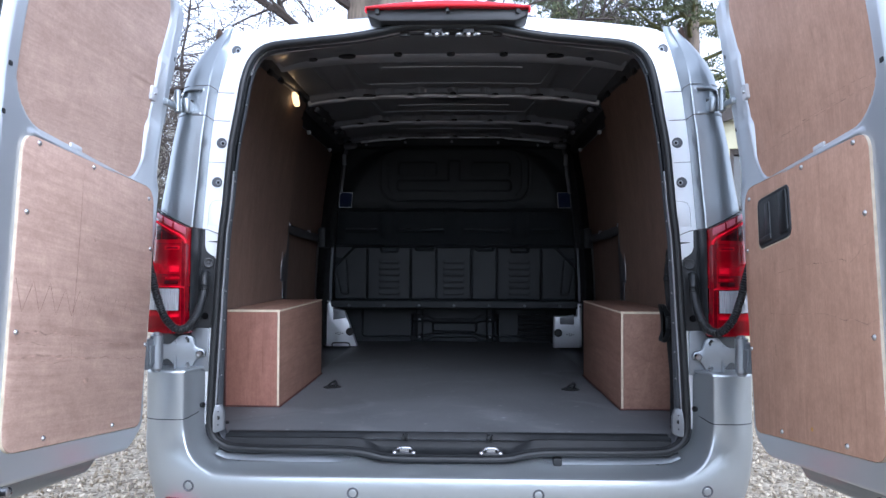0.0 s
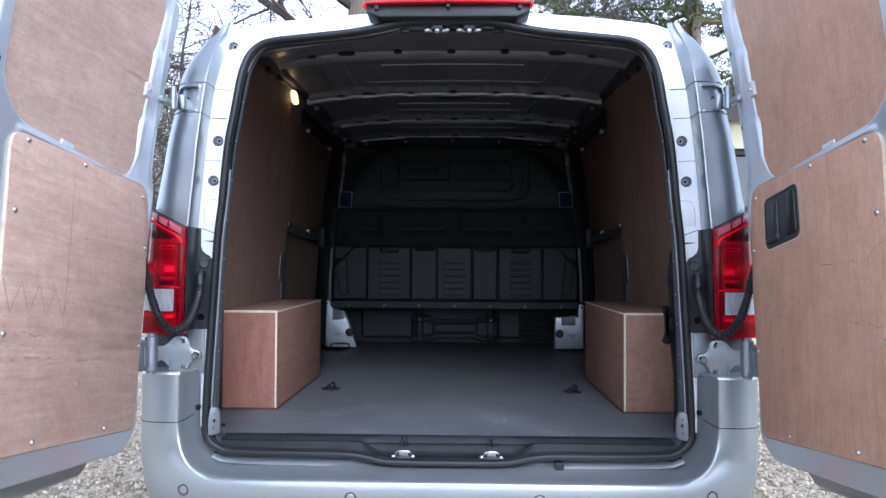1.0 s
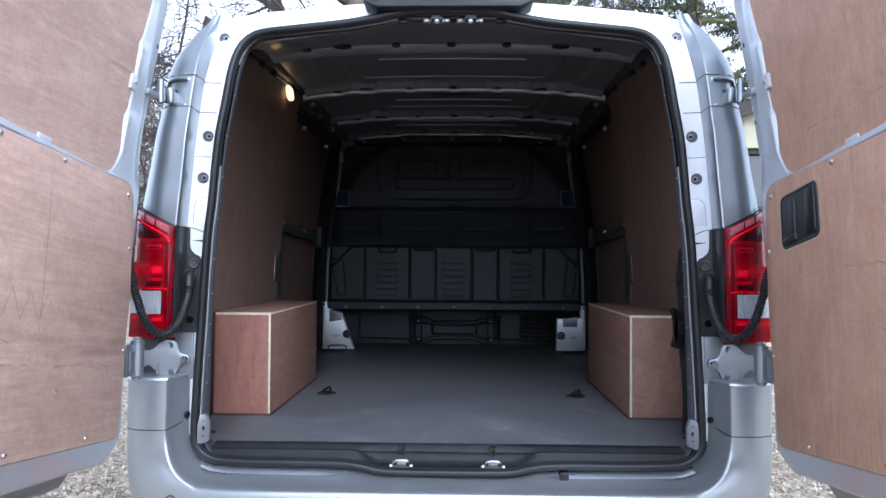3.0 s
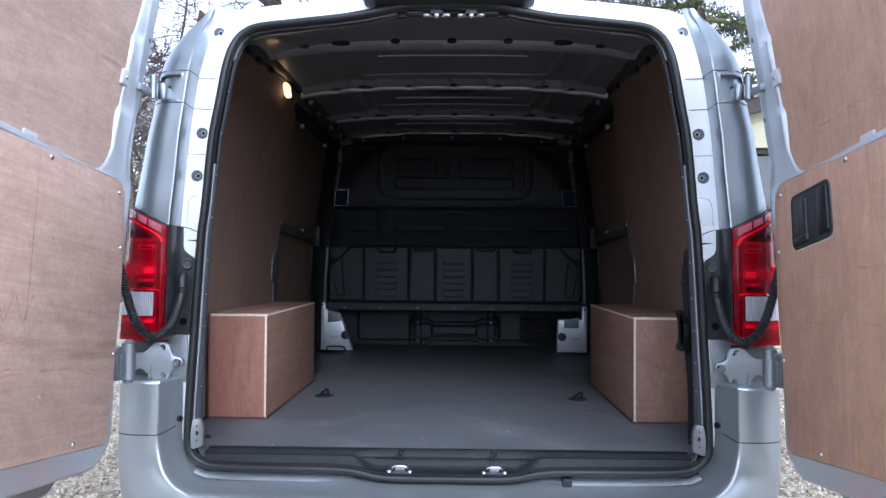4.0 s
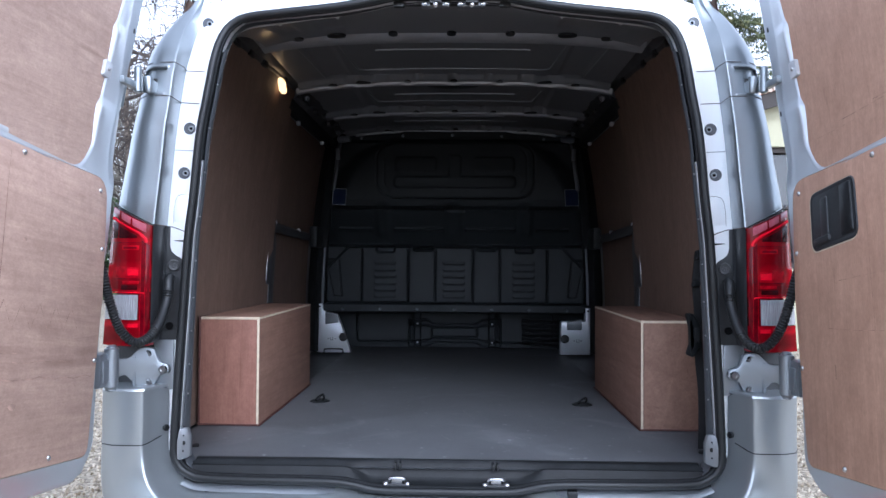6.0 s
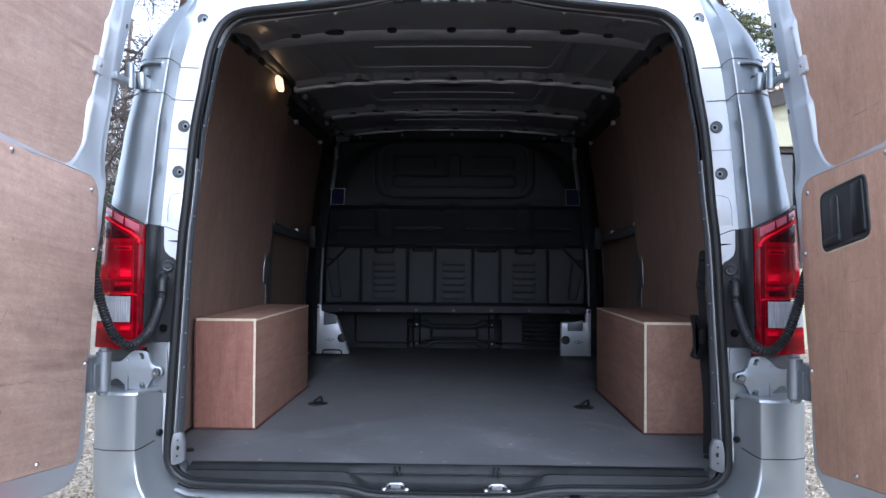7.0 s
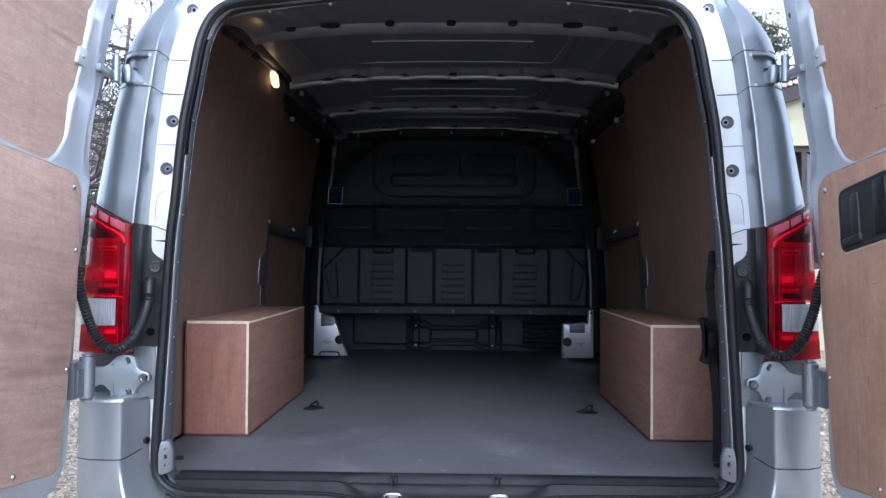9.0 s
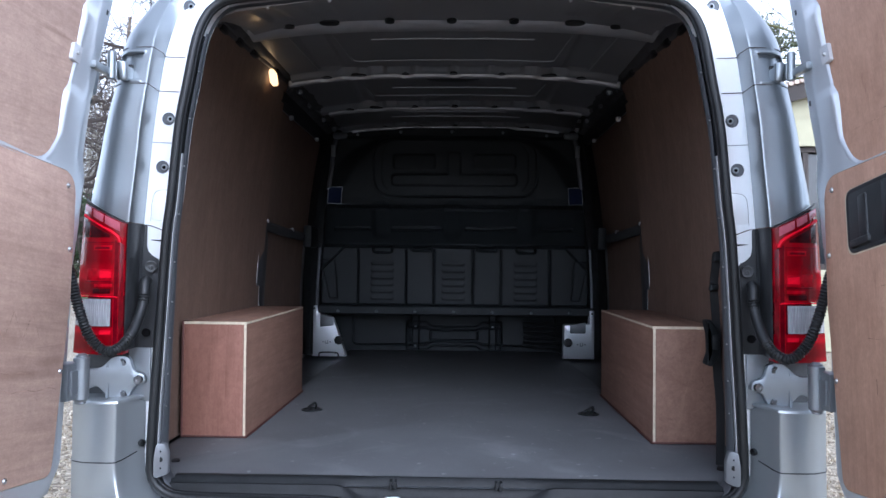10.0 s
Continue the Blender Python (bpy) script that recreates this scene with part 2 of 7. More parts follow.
def place(ob, where, parent=None):
    if parent:
        ob.parent = parent
        ob.location = Vector(where) - at_world(parent)
    else:
        ob.location = where


def again(ob, where, parent, rot=None):
    """Another piece on the same mesh."""
    o = new(ob.name.split(".")[0], ob.data)
    place(o, where, parent)
    if rot:
        o.rotation_euler = rot
    if "label" in ob:
        o["label"] = ob["label"]
    return o


def loft(bm, rings, closed=False, cap=False):
    rows = [[bm.verts.new(p) for p in r] for r in rings]
    n = len(rows[0])
    for a, b in zip(rows, rows[1:]):
        for i in range(n if closed else n - 1):
            j = (i + 1) % n
            bm.faces.new((a[i], a[j], b[j], b[i]))
    if cap:
        bm.faces.new(rows[0][::-1])
        bm.faces.new(rows[-1])
    return rows


def rbox(bm, x0, x1, y0, y1, z0, z1, bev=0.0, seg=2):
    m = Matrix.LocRotScale(((x0 + x1) / 2, (y0 + y1) / 2, (z0 + z1) / 2), None, (abs(x1 - x0), abs(y1 - y0), abs(z1 - z0)))
    r = bmesh.ops.create_cube(bm, size=1, matrix=m)
    if bev:
        es = list({e for v in r["verts"] for e in v.link_edges})
        bmesh.ops.bevel(bm, geom=es, offset=bev, segments=seg, profile=0.6, affect="EDGES")


def rp(pts, seg=6):
    """A closed outline with rounded corners from (a, b, radius)."""
    out, n = [], len(pts)
    for i, (x, y, r) in enumerate(pts):
        p = Vector((x, y))
        if r <= 0:
            out.append((x, y))
            continue
        a, b = Vector(pts[i - 1][:2]) - p, Vector(pts[(i + 1) % n][:2]) - p
        h = a.angle(b) / 2
        d = min(r / math.tan(h), a.length * 0.49, b.length * 0.49)
        s, e = p + a.normalized() * d, p + b.normalized() * d
        for k in range(seg + 1):
            t = k / seg
            q = s * (1 - t) ** 2 + p * 2 * t * (1 - t) + e * t * t
            out.append((q.x, q.y))
    return out


def inset(loop, d):
    n, out = len(loop), []
    area = sum(loop[i][0] * loop[(i + 1) % n][1] - loop[(i + 1) % n][0] * loop[i][1] for i in range(n))
    sg = 1 if area > 0 else -1
    for i in range(n):
        a, b = Vector(loop[i - 1]), Vector(loop[(i + 1) % n])
        t = (b - a).normalized() if (b - a).length > 1e-9 else Vector((1, 0))
        out.append((loop[i][0] - t.y * d * sg, loop[i][1] + t.x * d * sg))
    return out


def plate(bm, loop, f, c0, c1, bev=0.0):
    """A slab with this outline, from depth c0 to c1 (the seen face), by the mapping f(a, b, c)."""
    d = -1 if c1 < c0 else 1
    rings = [[f(a, b, c0) for a, b in loop], [f(a, b, c1 - d * bev) for a, b in loop]]
    if bev:
        rings.append([f(a, b, c1 - d * bev * 0.3) for a, b in inset(loop, bev * 0.3)])
        rings.append([f(a, b, c1) for a, b in inset(loop, bev)])
    loft(bm, rings, closed=True, cap=True)


def smooth_path(pts, n):
    """A smooth line of n points through the given ones, at even steps."""
    p = [Vector(q) for q in pts]
    p = [p[0] * 2 - p[1]] + p + [p[-1] * 2 - p[-2]]
    fine = []
    for i in range(1, len(p) - 2):
        for k in range(16):
            t = k / 16
            fine.append(0.5 * (2 * p[i] + (p[i + 1] - p[i - 1]) * t + (2 * p[i - 1] - 5 * p[i] + 4 * p[i + 1] - p[i + 2]) * t * t
                               + (3 * p[i] - p[i - 1] - 3 * p[i + 1] + p[i + 2]) * t ** 3))
    fine.append(p[-2])
    run = [0.0]
    for a, b in zip(fine, fine[1:]):
        run.append(run[-1] + (b - a).length)
    cols = [np.interp(np.linspace(0, run[-1], n), run, [q[i] for q in fine]) for i in range(len(p[0]))]
    return [Vector(q) for q in zip(*cols)]


def tube(bm, path, radius, n=10, cap=True, closed=False):
    """A round tube along a path; radius is a number or one for each point."""
    path = [Vector(p) for p in path]
    rad = radius if hasattr(radius, "__len__") else [radius] * len(path)
    rings, up = [], None
    m = len(path)
    for i, p in enumerate(path):
        if closed:
            t = path[(i + 1) % m] - path[i - 1]
        else:
            t = path[min(i + 1, m - 1)] - path[max(i - 1, 0)]
        t.normalize()
        if up is None:
            up = Vector((0, 1, 0)) if abs(t.y) < 0.8 else Vector((1, 0, 0))
        up = (up - t * up.dot(t)).normalized()
        s = t.cross(up)
        rings.append([p + (up * math.cos(2 * math.pi * k / n) + s * math.sin(2 * math.pi * k / n)) * rad[i] for k in range(n)])
    if closed:
        rings.append(rings[0])
    rows = loft(bm, rings, closed=True, cap=cap and not closed)
    if closed:
        bmesh.ops.remove_doubles(bm, verts=bm.verts[:], dist=1e-6)
    return rows


def disc(bm, centre, axis, profile, n=16):
    """A turned piece: profile of (radius, distance along the axis)."""
    q = Vector(axis).normalized().to_track_quat("Z", "Y").to_matrix()
    c = Vector(centre)
    rings = [[c + q @ Vector((r * math.cos(2 * math.pi * k / n), r * math.sin(2 * math.pi * k / n), h)) for k in range(n)] for r, h in profile]
    loft(bm, rings, closed=True, cap=True)


def sheet(bm, us, vs, f):
    """A pressed sheet over a grid: f(u, v) gives the place."""
    loft(bm, [[f(i, j) for i in range(len(us))] for j in range(len(vs))])


def sd(x, y, cx, cy, hx, hy, r):
    """Signed distance to a rounded rectangle, inside negative."""
    qx, qy = np.abs(x - cx) - hx + r, np.abs(y - cy) - hy + r
    return np.hypot(np.maximum(qx, 0), np.maximum(qy, 0)) + np.minimum(np.maximum(qx, qy), 0) - r


def ramp01(d, w):
    """1 inside, falling smoothly to 0 over the width w."""
    t = np.clip(0.5 - d / w, 0, 1)
    return t * t * (3 - 2 * t)


def step01(x, w):
    t = np.clip(0.5 + x / w, 0, 1)
    return t * t * (3 - 2 * t)


# ---- the van: one thing, its rear towards the camera ----
van = new("van")
tagged(van, "silver panel van with open rear doors and empty load space", "van")
van.location = (0, 3.2, 0)


def table(*rows):
    zs, vals = zip(*rows)
    return lambda z: float(np.mean(np.interp(z + np.linspace(-0.035, 0.035, 9), zs, vals)))


XW = table((0.55, 0.782), (0.80, 0.780), (1.236, 0.768), (1.45, 0.752), (1.55, 0.743), (1.67, 0.731), (1.74, 0.719), (1.80, 0.715), (1.86, 0.708), (1.92, 0.700))
XC = table((0.55, 0.785), (0.80, 0.772), (1.236, 0.767), (1.40, 0.754), (1.55, 0.745), (1.67, 0.741), (1.74, 0.739), (1.80, 0.741), (1.86, 0.728), (1.92, 0.705))
XS = table((0.30, 0.915), (0.55, 0.920), (0.79, 0.917), (0.91, 0.910), (1.29, 0.888), (1.40, 0.870), (1.567, 0.848), (1.62, 0.844), (1.67, 0.843), (1.70, 0.841), (1.75, 0.831), (1.80, 0.816), (1.84, 0.796), (1.875, 0.765), (1.91, 0.722), (1.95, 0.70))
YSIDE = table((0.5, 2.262), (1.2, 2.275), (1.5, 2.283), (1.7, 2.302), (1.816, 2.345), (1.92, 2.375))
YBOW = table((0.5, 0.010), (1.0, 0.012), (1.7, 0.05), (1.85, 0.085), (1.95, 0.085))
YC = table((0.5, 2.17), (0.8, 2.185), (1.23, 2.19), (1.5, 2.205), (1.67, 2.245), (1.74, 2.272), (1.80, 2.318), (1.86, 2.358), (1.9, 2.375))


def y_rear(x, z):
    return YSIDE(z) - YBOW(z) * (1 - min(1, (x / 0.70) ** 2))


HALF = [(0, 0.519), (0.10, 0.519), (0.19, 0.522), (0.255, 0.536), (0.33, 0.541), (0.62, 0.543), (0.695, 0.557), (0.735, 0.597), (0.743, 0.66), (0.730, 0.94),
        (0.714, 1.19), (0.700, 1.31), (0.683, 1.486), (0.665, 1.60), (0.650, 1.705), (0.636, 1.762), (0.610, 1.803), (0.560, 1.829), (0.44, 1.838),
        (0.31, 1.847), (0.22, 1.860), (0.13, 1.878), (0, 1.881)]
right_half = smooth_path([(x, z, 0) for x, z in HALF], 90)
APERTURE = [(p.x, p.y) for p in right_half] + [(-p.x, p.y) for p in right_half[-2:0:-1]]


def ring(off, dy):
    return [Vector((x, y_rear(x, z) + dy, z)) for x, z in inset(APERTURE, off)]


# door seal: a fat rubber bulb standing proud, its carrier, and the bright flange inside it
PROUD = table((0.5, -0.028), (1.0, -0.032), (1.4, -0.048), (1.62, -0.050), (1.80, -0.045), (1.9, -0.030))


def seal_ring(off, dy):
    pts = [p + Vector((0, PROUD(p.z), 0)) for p in ring(off, dy)]
    return pts + [pts[0]]


bm = bmesh.new()
tube(bm, seal_ring(0.0185, 0.0)[:-1], 0.0108, 10, closed=True)
part("door_seal", bm, RUBBER, van, "black rubber door seal")
bm = bmesh.new()
loft(bm, [[p for p in ring(0.007, 0.006)] + [ring(0.007, 0.006)[0]], seal_ring(0.010, 0.006), seal_ring(0.014, 0.0)])
part("seal_carrier", bm, RUBBER, van)
bm = bmesh.new()
loft(bm, [seal_ring(a, b) for a, b in ((0.024, 0.005), (0.0275, 0.001), (0.0305, 0.004), (0.0305, 0.014))])
part("seal_lip", bm, RUBBER, van)
bm = bmesh.new()
high = [i for i, (x, z) in enumerate(APERTURE) if 0.66 < z < 1.42 and x > 0]
for flip in (1, -1):
    bm = bmesh.new()
    loft(bm, [[Vector((flip * seal_ring(a, b)[i].x, seal_ring(a, b)[i].y, seal_ring(a, b)[i].z)) for i in high] for a, b in ((0.0295, 0.010), (0.0308, 0.0085), (0.0322, 0.010), (0.0326, 0.016), (0.032, 0.022))])
    part("seal_flange", bm, INNER, van, "bright riveted metal flange")

# rear frame round the opening: face between seal and step, lightened for reflected sky

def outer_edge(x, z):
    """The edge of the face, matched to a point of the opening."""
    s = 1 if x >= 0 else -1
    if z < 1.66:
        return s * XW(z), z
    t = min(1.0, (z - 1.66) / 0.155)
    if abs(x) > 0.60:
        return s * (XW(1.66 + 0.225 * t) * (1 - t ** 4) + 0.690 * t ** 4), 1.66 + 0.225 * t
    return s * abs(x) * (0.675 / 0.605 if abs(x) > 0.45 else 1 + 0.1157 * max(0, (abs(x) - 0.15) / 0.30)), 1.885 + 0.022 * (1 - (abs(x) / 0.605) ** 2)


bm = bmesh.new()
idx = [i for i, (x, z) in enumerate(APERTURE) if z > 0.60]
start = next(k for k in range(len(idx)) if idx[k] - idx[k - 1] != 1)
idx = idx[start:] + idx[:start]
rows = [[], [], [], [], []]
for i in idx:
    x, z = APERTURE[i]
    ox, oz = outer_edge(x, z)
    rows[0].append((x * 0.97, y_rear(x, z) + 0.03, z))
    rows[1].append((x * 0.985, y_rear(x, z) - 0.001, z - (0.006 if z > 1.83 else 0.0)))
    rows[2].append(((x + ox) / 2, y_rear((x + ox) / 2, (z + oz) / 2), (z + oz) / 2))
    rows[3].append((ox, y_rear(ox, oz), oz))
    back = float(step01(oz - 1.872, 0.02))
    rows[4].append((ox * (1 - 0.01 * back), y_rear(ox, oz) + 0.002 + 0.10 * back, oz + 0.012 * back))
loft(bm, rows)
part("rear_frame", bm, SILVERLIT, van, "silver painted rear pillar and header face")

# corner pillars: step wall, crease, rounded corner and the body side
for s in (-1, 1):
    bm = bmesh.new()
    zs = sorted(list(np.linspace(1.2355, 1.57, 20)) + list(np.linspace(1.575, 1.70, 64)) + [1.5934, 1.5946, 1.6632, 1.6648] + list(np.linspace(1.71, 1.898, 22)))
    along = np.array([0, 0.05, 0.085, 0.10, 0.115, 0.1290, 0.1310, 0.145, 0.16] + list(np.linspace(0.20, 0.84, 11)) + [0.88, 0.91, 0.94, 0.97, 1.0])
    rings = []
    for z in zs:
        fade = max(0.0, min(1.0, (1.90 - z) / 0.12))
        w, c, o, yf, yc = XW(z), XC(z), XS(z), y_rear(XW(z), z), min(YC(z), y_rear(XW(z), z))
        row = [(s * (w - 0.010), yf + 0.006, z), (s * w, yf + 0.001, z), (s * (w * 0.7 + c * 0.3), yf * 0.80 + yc * 0.20, z), (s * (c - 0.0015), yc + 0.006, z), (s * (c + 0.001), yc + 0.001, z), (s * (c + 0.0045), yc, z)]
        for a in along:
            # hinge pocket: a hollow with a sharp inner wall, a lip above and a ledge below, open at the outer edge
            top = 1.664 - 0.030 * float(step01(a - 0.93, 0.14))
            pk = 0.011 * float(step01(a - 0.13, 0.0008) * step01(z - 1.594, 0.0008) * step01(top - z, 0.0012))
            lip = 0.004 * float(step01(a - 0.10, 0.06)) * float(ramp01(abs(z - top - 0.004) - 0.002, 0.010) + ramp01(abs(z - 1.588) - 0.001, 0.008))
            dy = 0.0035 * a ** 1.5 + 0.038 * max(0.0, a - 0.25) ** 2.6 / 0.473
            row.append((s * (c + 0.008 + (o - 0.004 * fade - c - 0.008) * a), yc + 0.0004 + dy + pk - lip, z))
        row += [(s * o, yc + 0.08, z), (s * (o + 0.010), yc + 0.20, z)]
        rings.append(row)
    loft(bm, rings)
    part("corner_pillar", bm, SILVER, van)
    # body side, forward of the pillar
    bm = bmesh.new()
    prof = [(0.22, 0.86), (0.30, 0.92), (0.45, 0.95), (0.80, 0.963), (1.10, 0.955), (1.25, 0.938), (1.45, 0.912), (1.65, 0.875), (1.80, 0.83), (1.90, 0.74), (1.965, 0.50), (1.99, 0.22), (1.995, 0)]
    rings = []
    for y, zf, xf in ((2.42, 0.937, 0.955), (2.52, 0.950, 0.97), (2.64, 0.966, 0.985), (2.80, 0.985, 1.0), (3.0, 1.0, 1.0), (3.8, 1.015, 1.0), (5.0, 1.015, 1.0), (5.6, 0.99, 0.99)):
        rings.append([(s * x * xf, y, 0.22 + (z - 0.22) * zf * 1.028) for z, x in prof])
    loft(bm, rings)
    part("body_side", bm, SILVER, van)
    # cab and nose, never seen from behind
    bm = bmesh.new()
    rings = []
    for y, top, xf in ((5.6, 1.955, 0.99), (6.0, 1.80, 0.98), (6.5, 1.30, 0.96), (7.0, 1.10, 0.92), (7.2, 0.80, 0.84), (7.25, 0.50, 0.80)):
        rings.append([(s * x * xf, y, 0.22 + (z - 0.22) / 1.75 * (top - 0.22)) for z, x in prof])
    loft(bm, rings)
    part("cab_side", bm, SILVER, van)

# wheels
for s in (-1, 1):
    for y in (3.30, 6.35):
        bm = bmesh.new()
        disc(bm, (s * 0.70, y, 0.33), (s, 0, 0), ((0.20, 0), (0.30, 0), (0.325, 0.02), (0.33, 0.06), (0.33, 0.14), (0.325, 0.18), (0.30, 0.20), (0.21, 0.20)), 40)
        wheel = part("wheel", bm, TYRE, van, "black rubber tyre on a steel wheel")
        bm = bmesh.new()
        disc(bm, (s * 0.88, y, 0.33), (s, 0, 0), ((0.20, 0), (0.20, 0.03), (0.17, 0.02), (0.06, 0.025), (0.05, 0.035)), 32)
        part("rim", bm, STEEL, wheel)
bm = bmesh.new()
rbox(bm, -0.90, 0.90, 2.32, 7.0, 0.42, 0.54, 0.02)
part("underbody", bm, BLACK, van)

# rear frame bolts; cup and socket shade is put in as dark discs
for s in (-1, 1):
    for x, z in ((0.685, 1.815), (0.712, 1.505), (0.724, 1.381)):
        y = y_rear(x, z)
        bm = bmesh.new()
        disc(bm, (s * x, y - 0.0015, z), (0, -1, 0), ((0.0165, 0), (0.0165, 0.0012), (0.0150, 0.0018), (0.0140, 0.0009)), 20)
        cup = part("bolt_cup", bm, JAMB, van, "bolt cup, its shade put in as a dark disc")
        bm = bmesh.new()
        disc(bm, (s * (x - 0.0050), y - 0.003, z - 0.001), (0, -1, 0), ((0.0080, 0), (0.0080, 0.002), (0.0068, 0.0030), (0.0046, 0.0030), (0.0042, 0.001)), 16)
        bolt = part("bolt", bm, HINGEM, cup)
        bm = bmesh.new()
        disc(bm, (s * (x - 0.0050), y - 0.005, z - 0.001), (0, -1, 0), ((0.0046, 0.0), (0.0042, 0.0006), (0.002, 0.0006)), 12)
        part("socket", bm, VOID, bolt)

# panel joints across the pillar faces
for s in (-1, 1):
    for z in (1.669, 1.578, 1.445):
        bm = bmesh.new()
        xs = np.linspace(XW(z) - 0.001, XW(z) - 0.052, 4)
        loft(bm, [[(s * x, y_rear(x, z) - 0.0012, z + h - (XW(z) - x) * 0.05) for x in xs] for h in (-0.0012, 0.0012)])
        part("panel_joint", bm, SEAM if z > 1.5 else SILVER, van)

# thin pressed pads low on the pillar faces
for s in (-1, 1):
    bm = bmesh.new()
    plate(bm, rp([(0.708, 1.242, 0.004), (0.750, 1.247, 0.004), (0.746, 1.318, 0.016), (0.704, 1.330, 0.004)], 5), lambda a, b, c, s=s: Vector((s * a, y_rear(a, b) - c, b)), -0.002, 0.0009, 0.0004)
    pad = part("face_pad", bm, SILVERLIT, van)
    bm = bmesh.new()
    tube(bm, [Vector((s * x, y_rear(x, z) - 0.0012, z)) for x, z in ((0.751, 1.244), (0.7495, 1.285), (0.746, 1.308), (0.739, 1.3185), (0.725, 1.3225), (0.706, 1.3235))], 0.0005, 6)
    part("outline", bm, SEAM, pad)

# black corner trim in the step beside the lamp, with the pale notch above it
for s in (-1, 1):
    bm = bmesh.new()
    rings = []
    for z in sorted(list(np.linspace(0.925, 1.234, 24)) + [1.149, 1.150, 1.152, 1.155, 1.159, 1.164]):
        xa = np.interp(z, [0.9, 1.1, 1.235], [0.728, 0.722, 0.722])
        inner = xa + 0.035 * math.sqrt(min(1.0, max(0.0, (z - 1.148) / 0.024)))
        rings.append([(s * inner, y_rear(0.72, z) - 0.004, z), (s * (XW(z) - 0.004), y_rear(0.76, z) - 0.005, z), (s * (XW(z) + 0.001), y_rear(0.76, z) - 0.012, z),
                      (s * (XC(z) - 0.003), YC(z) + 0.004, z), (s * (XC(z) + 0.001), YC(z) - 0.003, z), (s * (XC(z) + 0.004), YC(z) + 0.01, z)])
    loft(bm, rings)
    trim = part("corner_trim", bm, BLACK, van, "black plastic corner trim")
    # Dark discs on the trim stand for the shade in two hollows.
    bm = bmesh.new()
    disc(bm, (s * 0.742, 2.260, 1.128), (s * -0.4, -1, 0), ((0.0155, -0.002), (0.0150, 0.0035), (0.0128, 0.0042), (0.0118, 0.0036)), 20)
    hollow = part("bolt_hollow", bm, BLACK, trim)
    bm = bmesh.new()
    disc(bm, (s * 0.742, 2.260, 1.128), (s * -0.4, -1, 0), ((0.0120, 0.0028), (0.0105, 0.0030), (0.004, 0.0030)), 20)
    part("void", bm, VOID, hollow)
    bm = bmesh.new()
    disc(bm, (s * 0.740, 2.257, 1.126), (s * -0.4, -1, 0), ((0.0062, 0.0), (0.0060, 0.0018), (0.0040, 0.0024), (0.0030, 0.0012)), 14)
    part("bolt", bm, BLACK, hollow)
    bm = bmesh.new()
    disc(bm, (s * 0.7500, 2.256, 0.963), (s * -0.3, -1, 0), ((0.0105, -0.002), (0.0100, 0.0015), (0.0060, 0.0018)), 16)
    part("plug", bm, VOID, trim)
    # lower edge of the pale pillar face, and the notch's shadow as a dark tube
    bm = bmesh.new()
    tube(bm, [Vector((s * x, y_rear(x, z) - 0.0012, z)) for x, z in ((0.757, 1.2330), (0.747, 1.2305), (0.728, 1.2235), (0.704, 1.2120))], 0.0012, 6)
    part("panel_joint", bm, SEAM, van)
    bm = bmesh.new()
    tube(bm, [Vector((s * x, y_rear(x, 1.19) - 0.0008, z)) for x, z in ((0.748, 1.1955), (0.735, 1.1945), (0.718, 1.1935), (0.702, 1.1950))], [0.0006, 0.0016, 0.0030, 0.0036], 8)
    part("notch_shadow", bm, RUBBER, van)

# bumper: a U of rings from the opening to the rounded outer corner


def u_ring(half, y_side, y_mid, n=56, z_cut=0.3):
    """Left top, round the bottom, to right top; half is an outline from the right top to the middle."""
    pts = smooth_path([(x, z, 0) for x, z in half], n)
    zs = [p.y for p in pts]
    lo, hi = min(zs), max(zs)
    out = []
    for p in pts:
        t = (p.y - lo) / max(1e-6, hi - lo)
        k = min(1.0, t / 0.45)
        k = k * k * (3 - 2 * k)
        y = y_mid + (y_side - y_mid) * k
        out.append(Vector((p.x, y + 0.05 * (abs(p.x) / 0.9) ** 4 * (1 - k), p.y)))
    return [Vector((-p.x, p.y, p.z)) for p in out] + out[-2::-1]


def u_half(x, top, corner, z):
    c = corner
    return [(x, top), (x, (top + z + c) / 2), (x, z + c), (x - 0.10 * c, z + 0.56 * c), (x - 0.30 * c, z + 0.27 * c), (x - 0.62 * c, z + 0.07 * c), (x - c, z), (x / 2 - c / 2, z), (0.0, z)]


inner_half = [(0.750, 0.79), (0.750, 0.70), (0.750, 0.645), (0.744, 0.598), (0.728, 0.573), (0.695, 0.556), (0.62, 0.549), (0.34, 0.547), (0.26, 0.541), (0.19, 0.527), (0, 0.524)]
bm = bmesh.new()
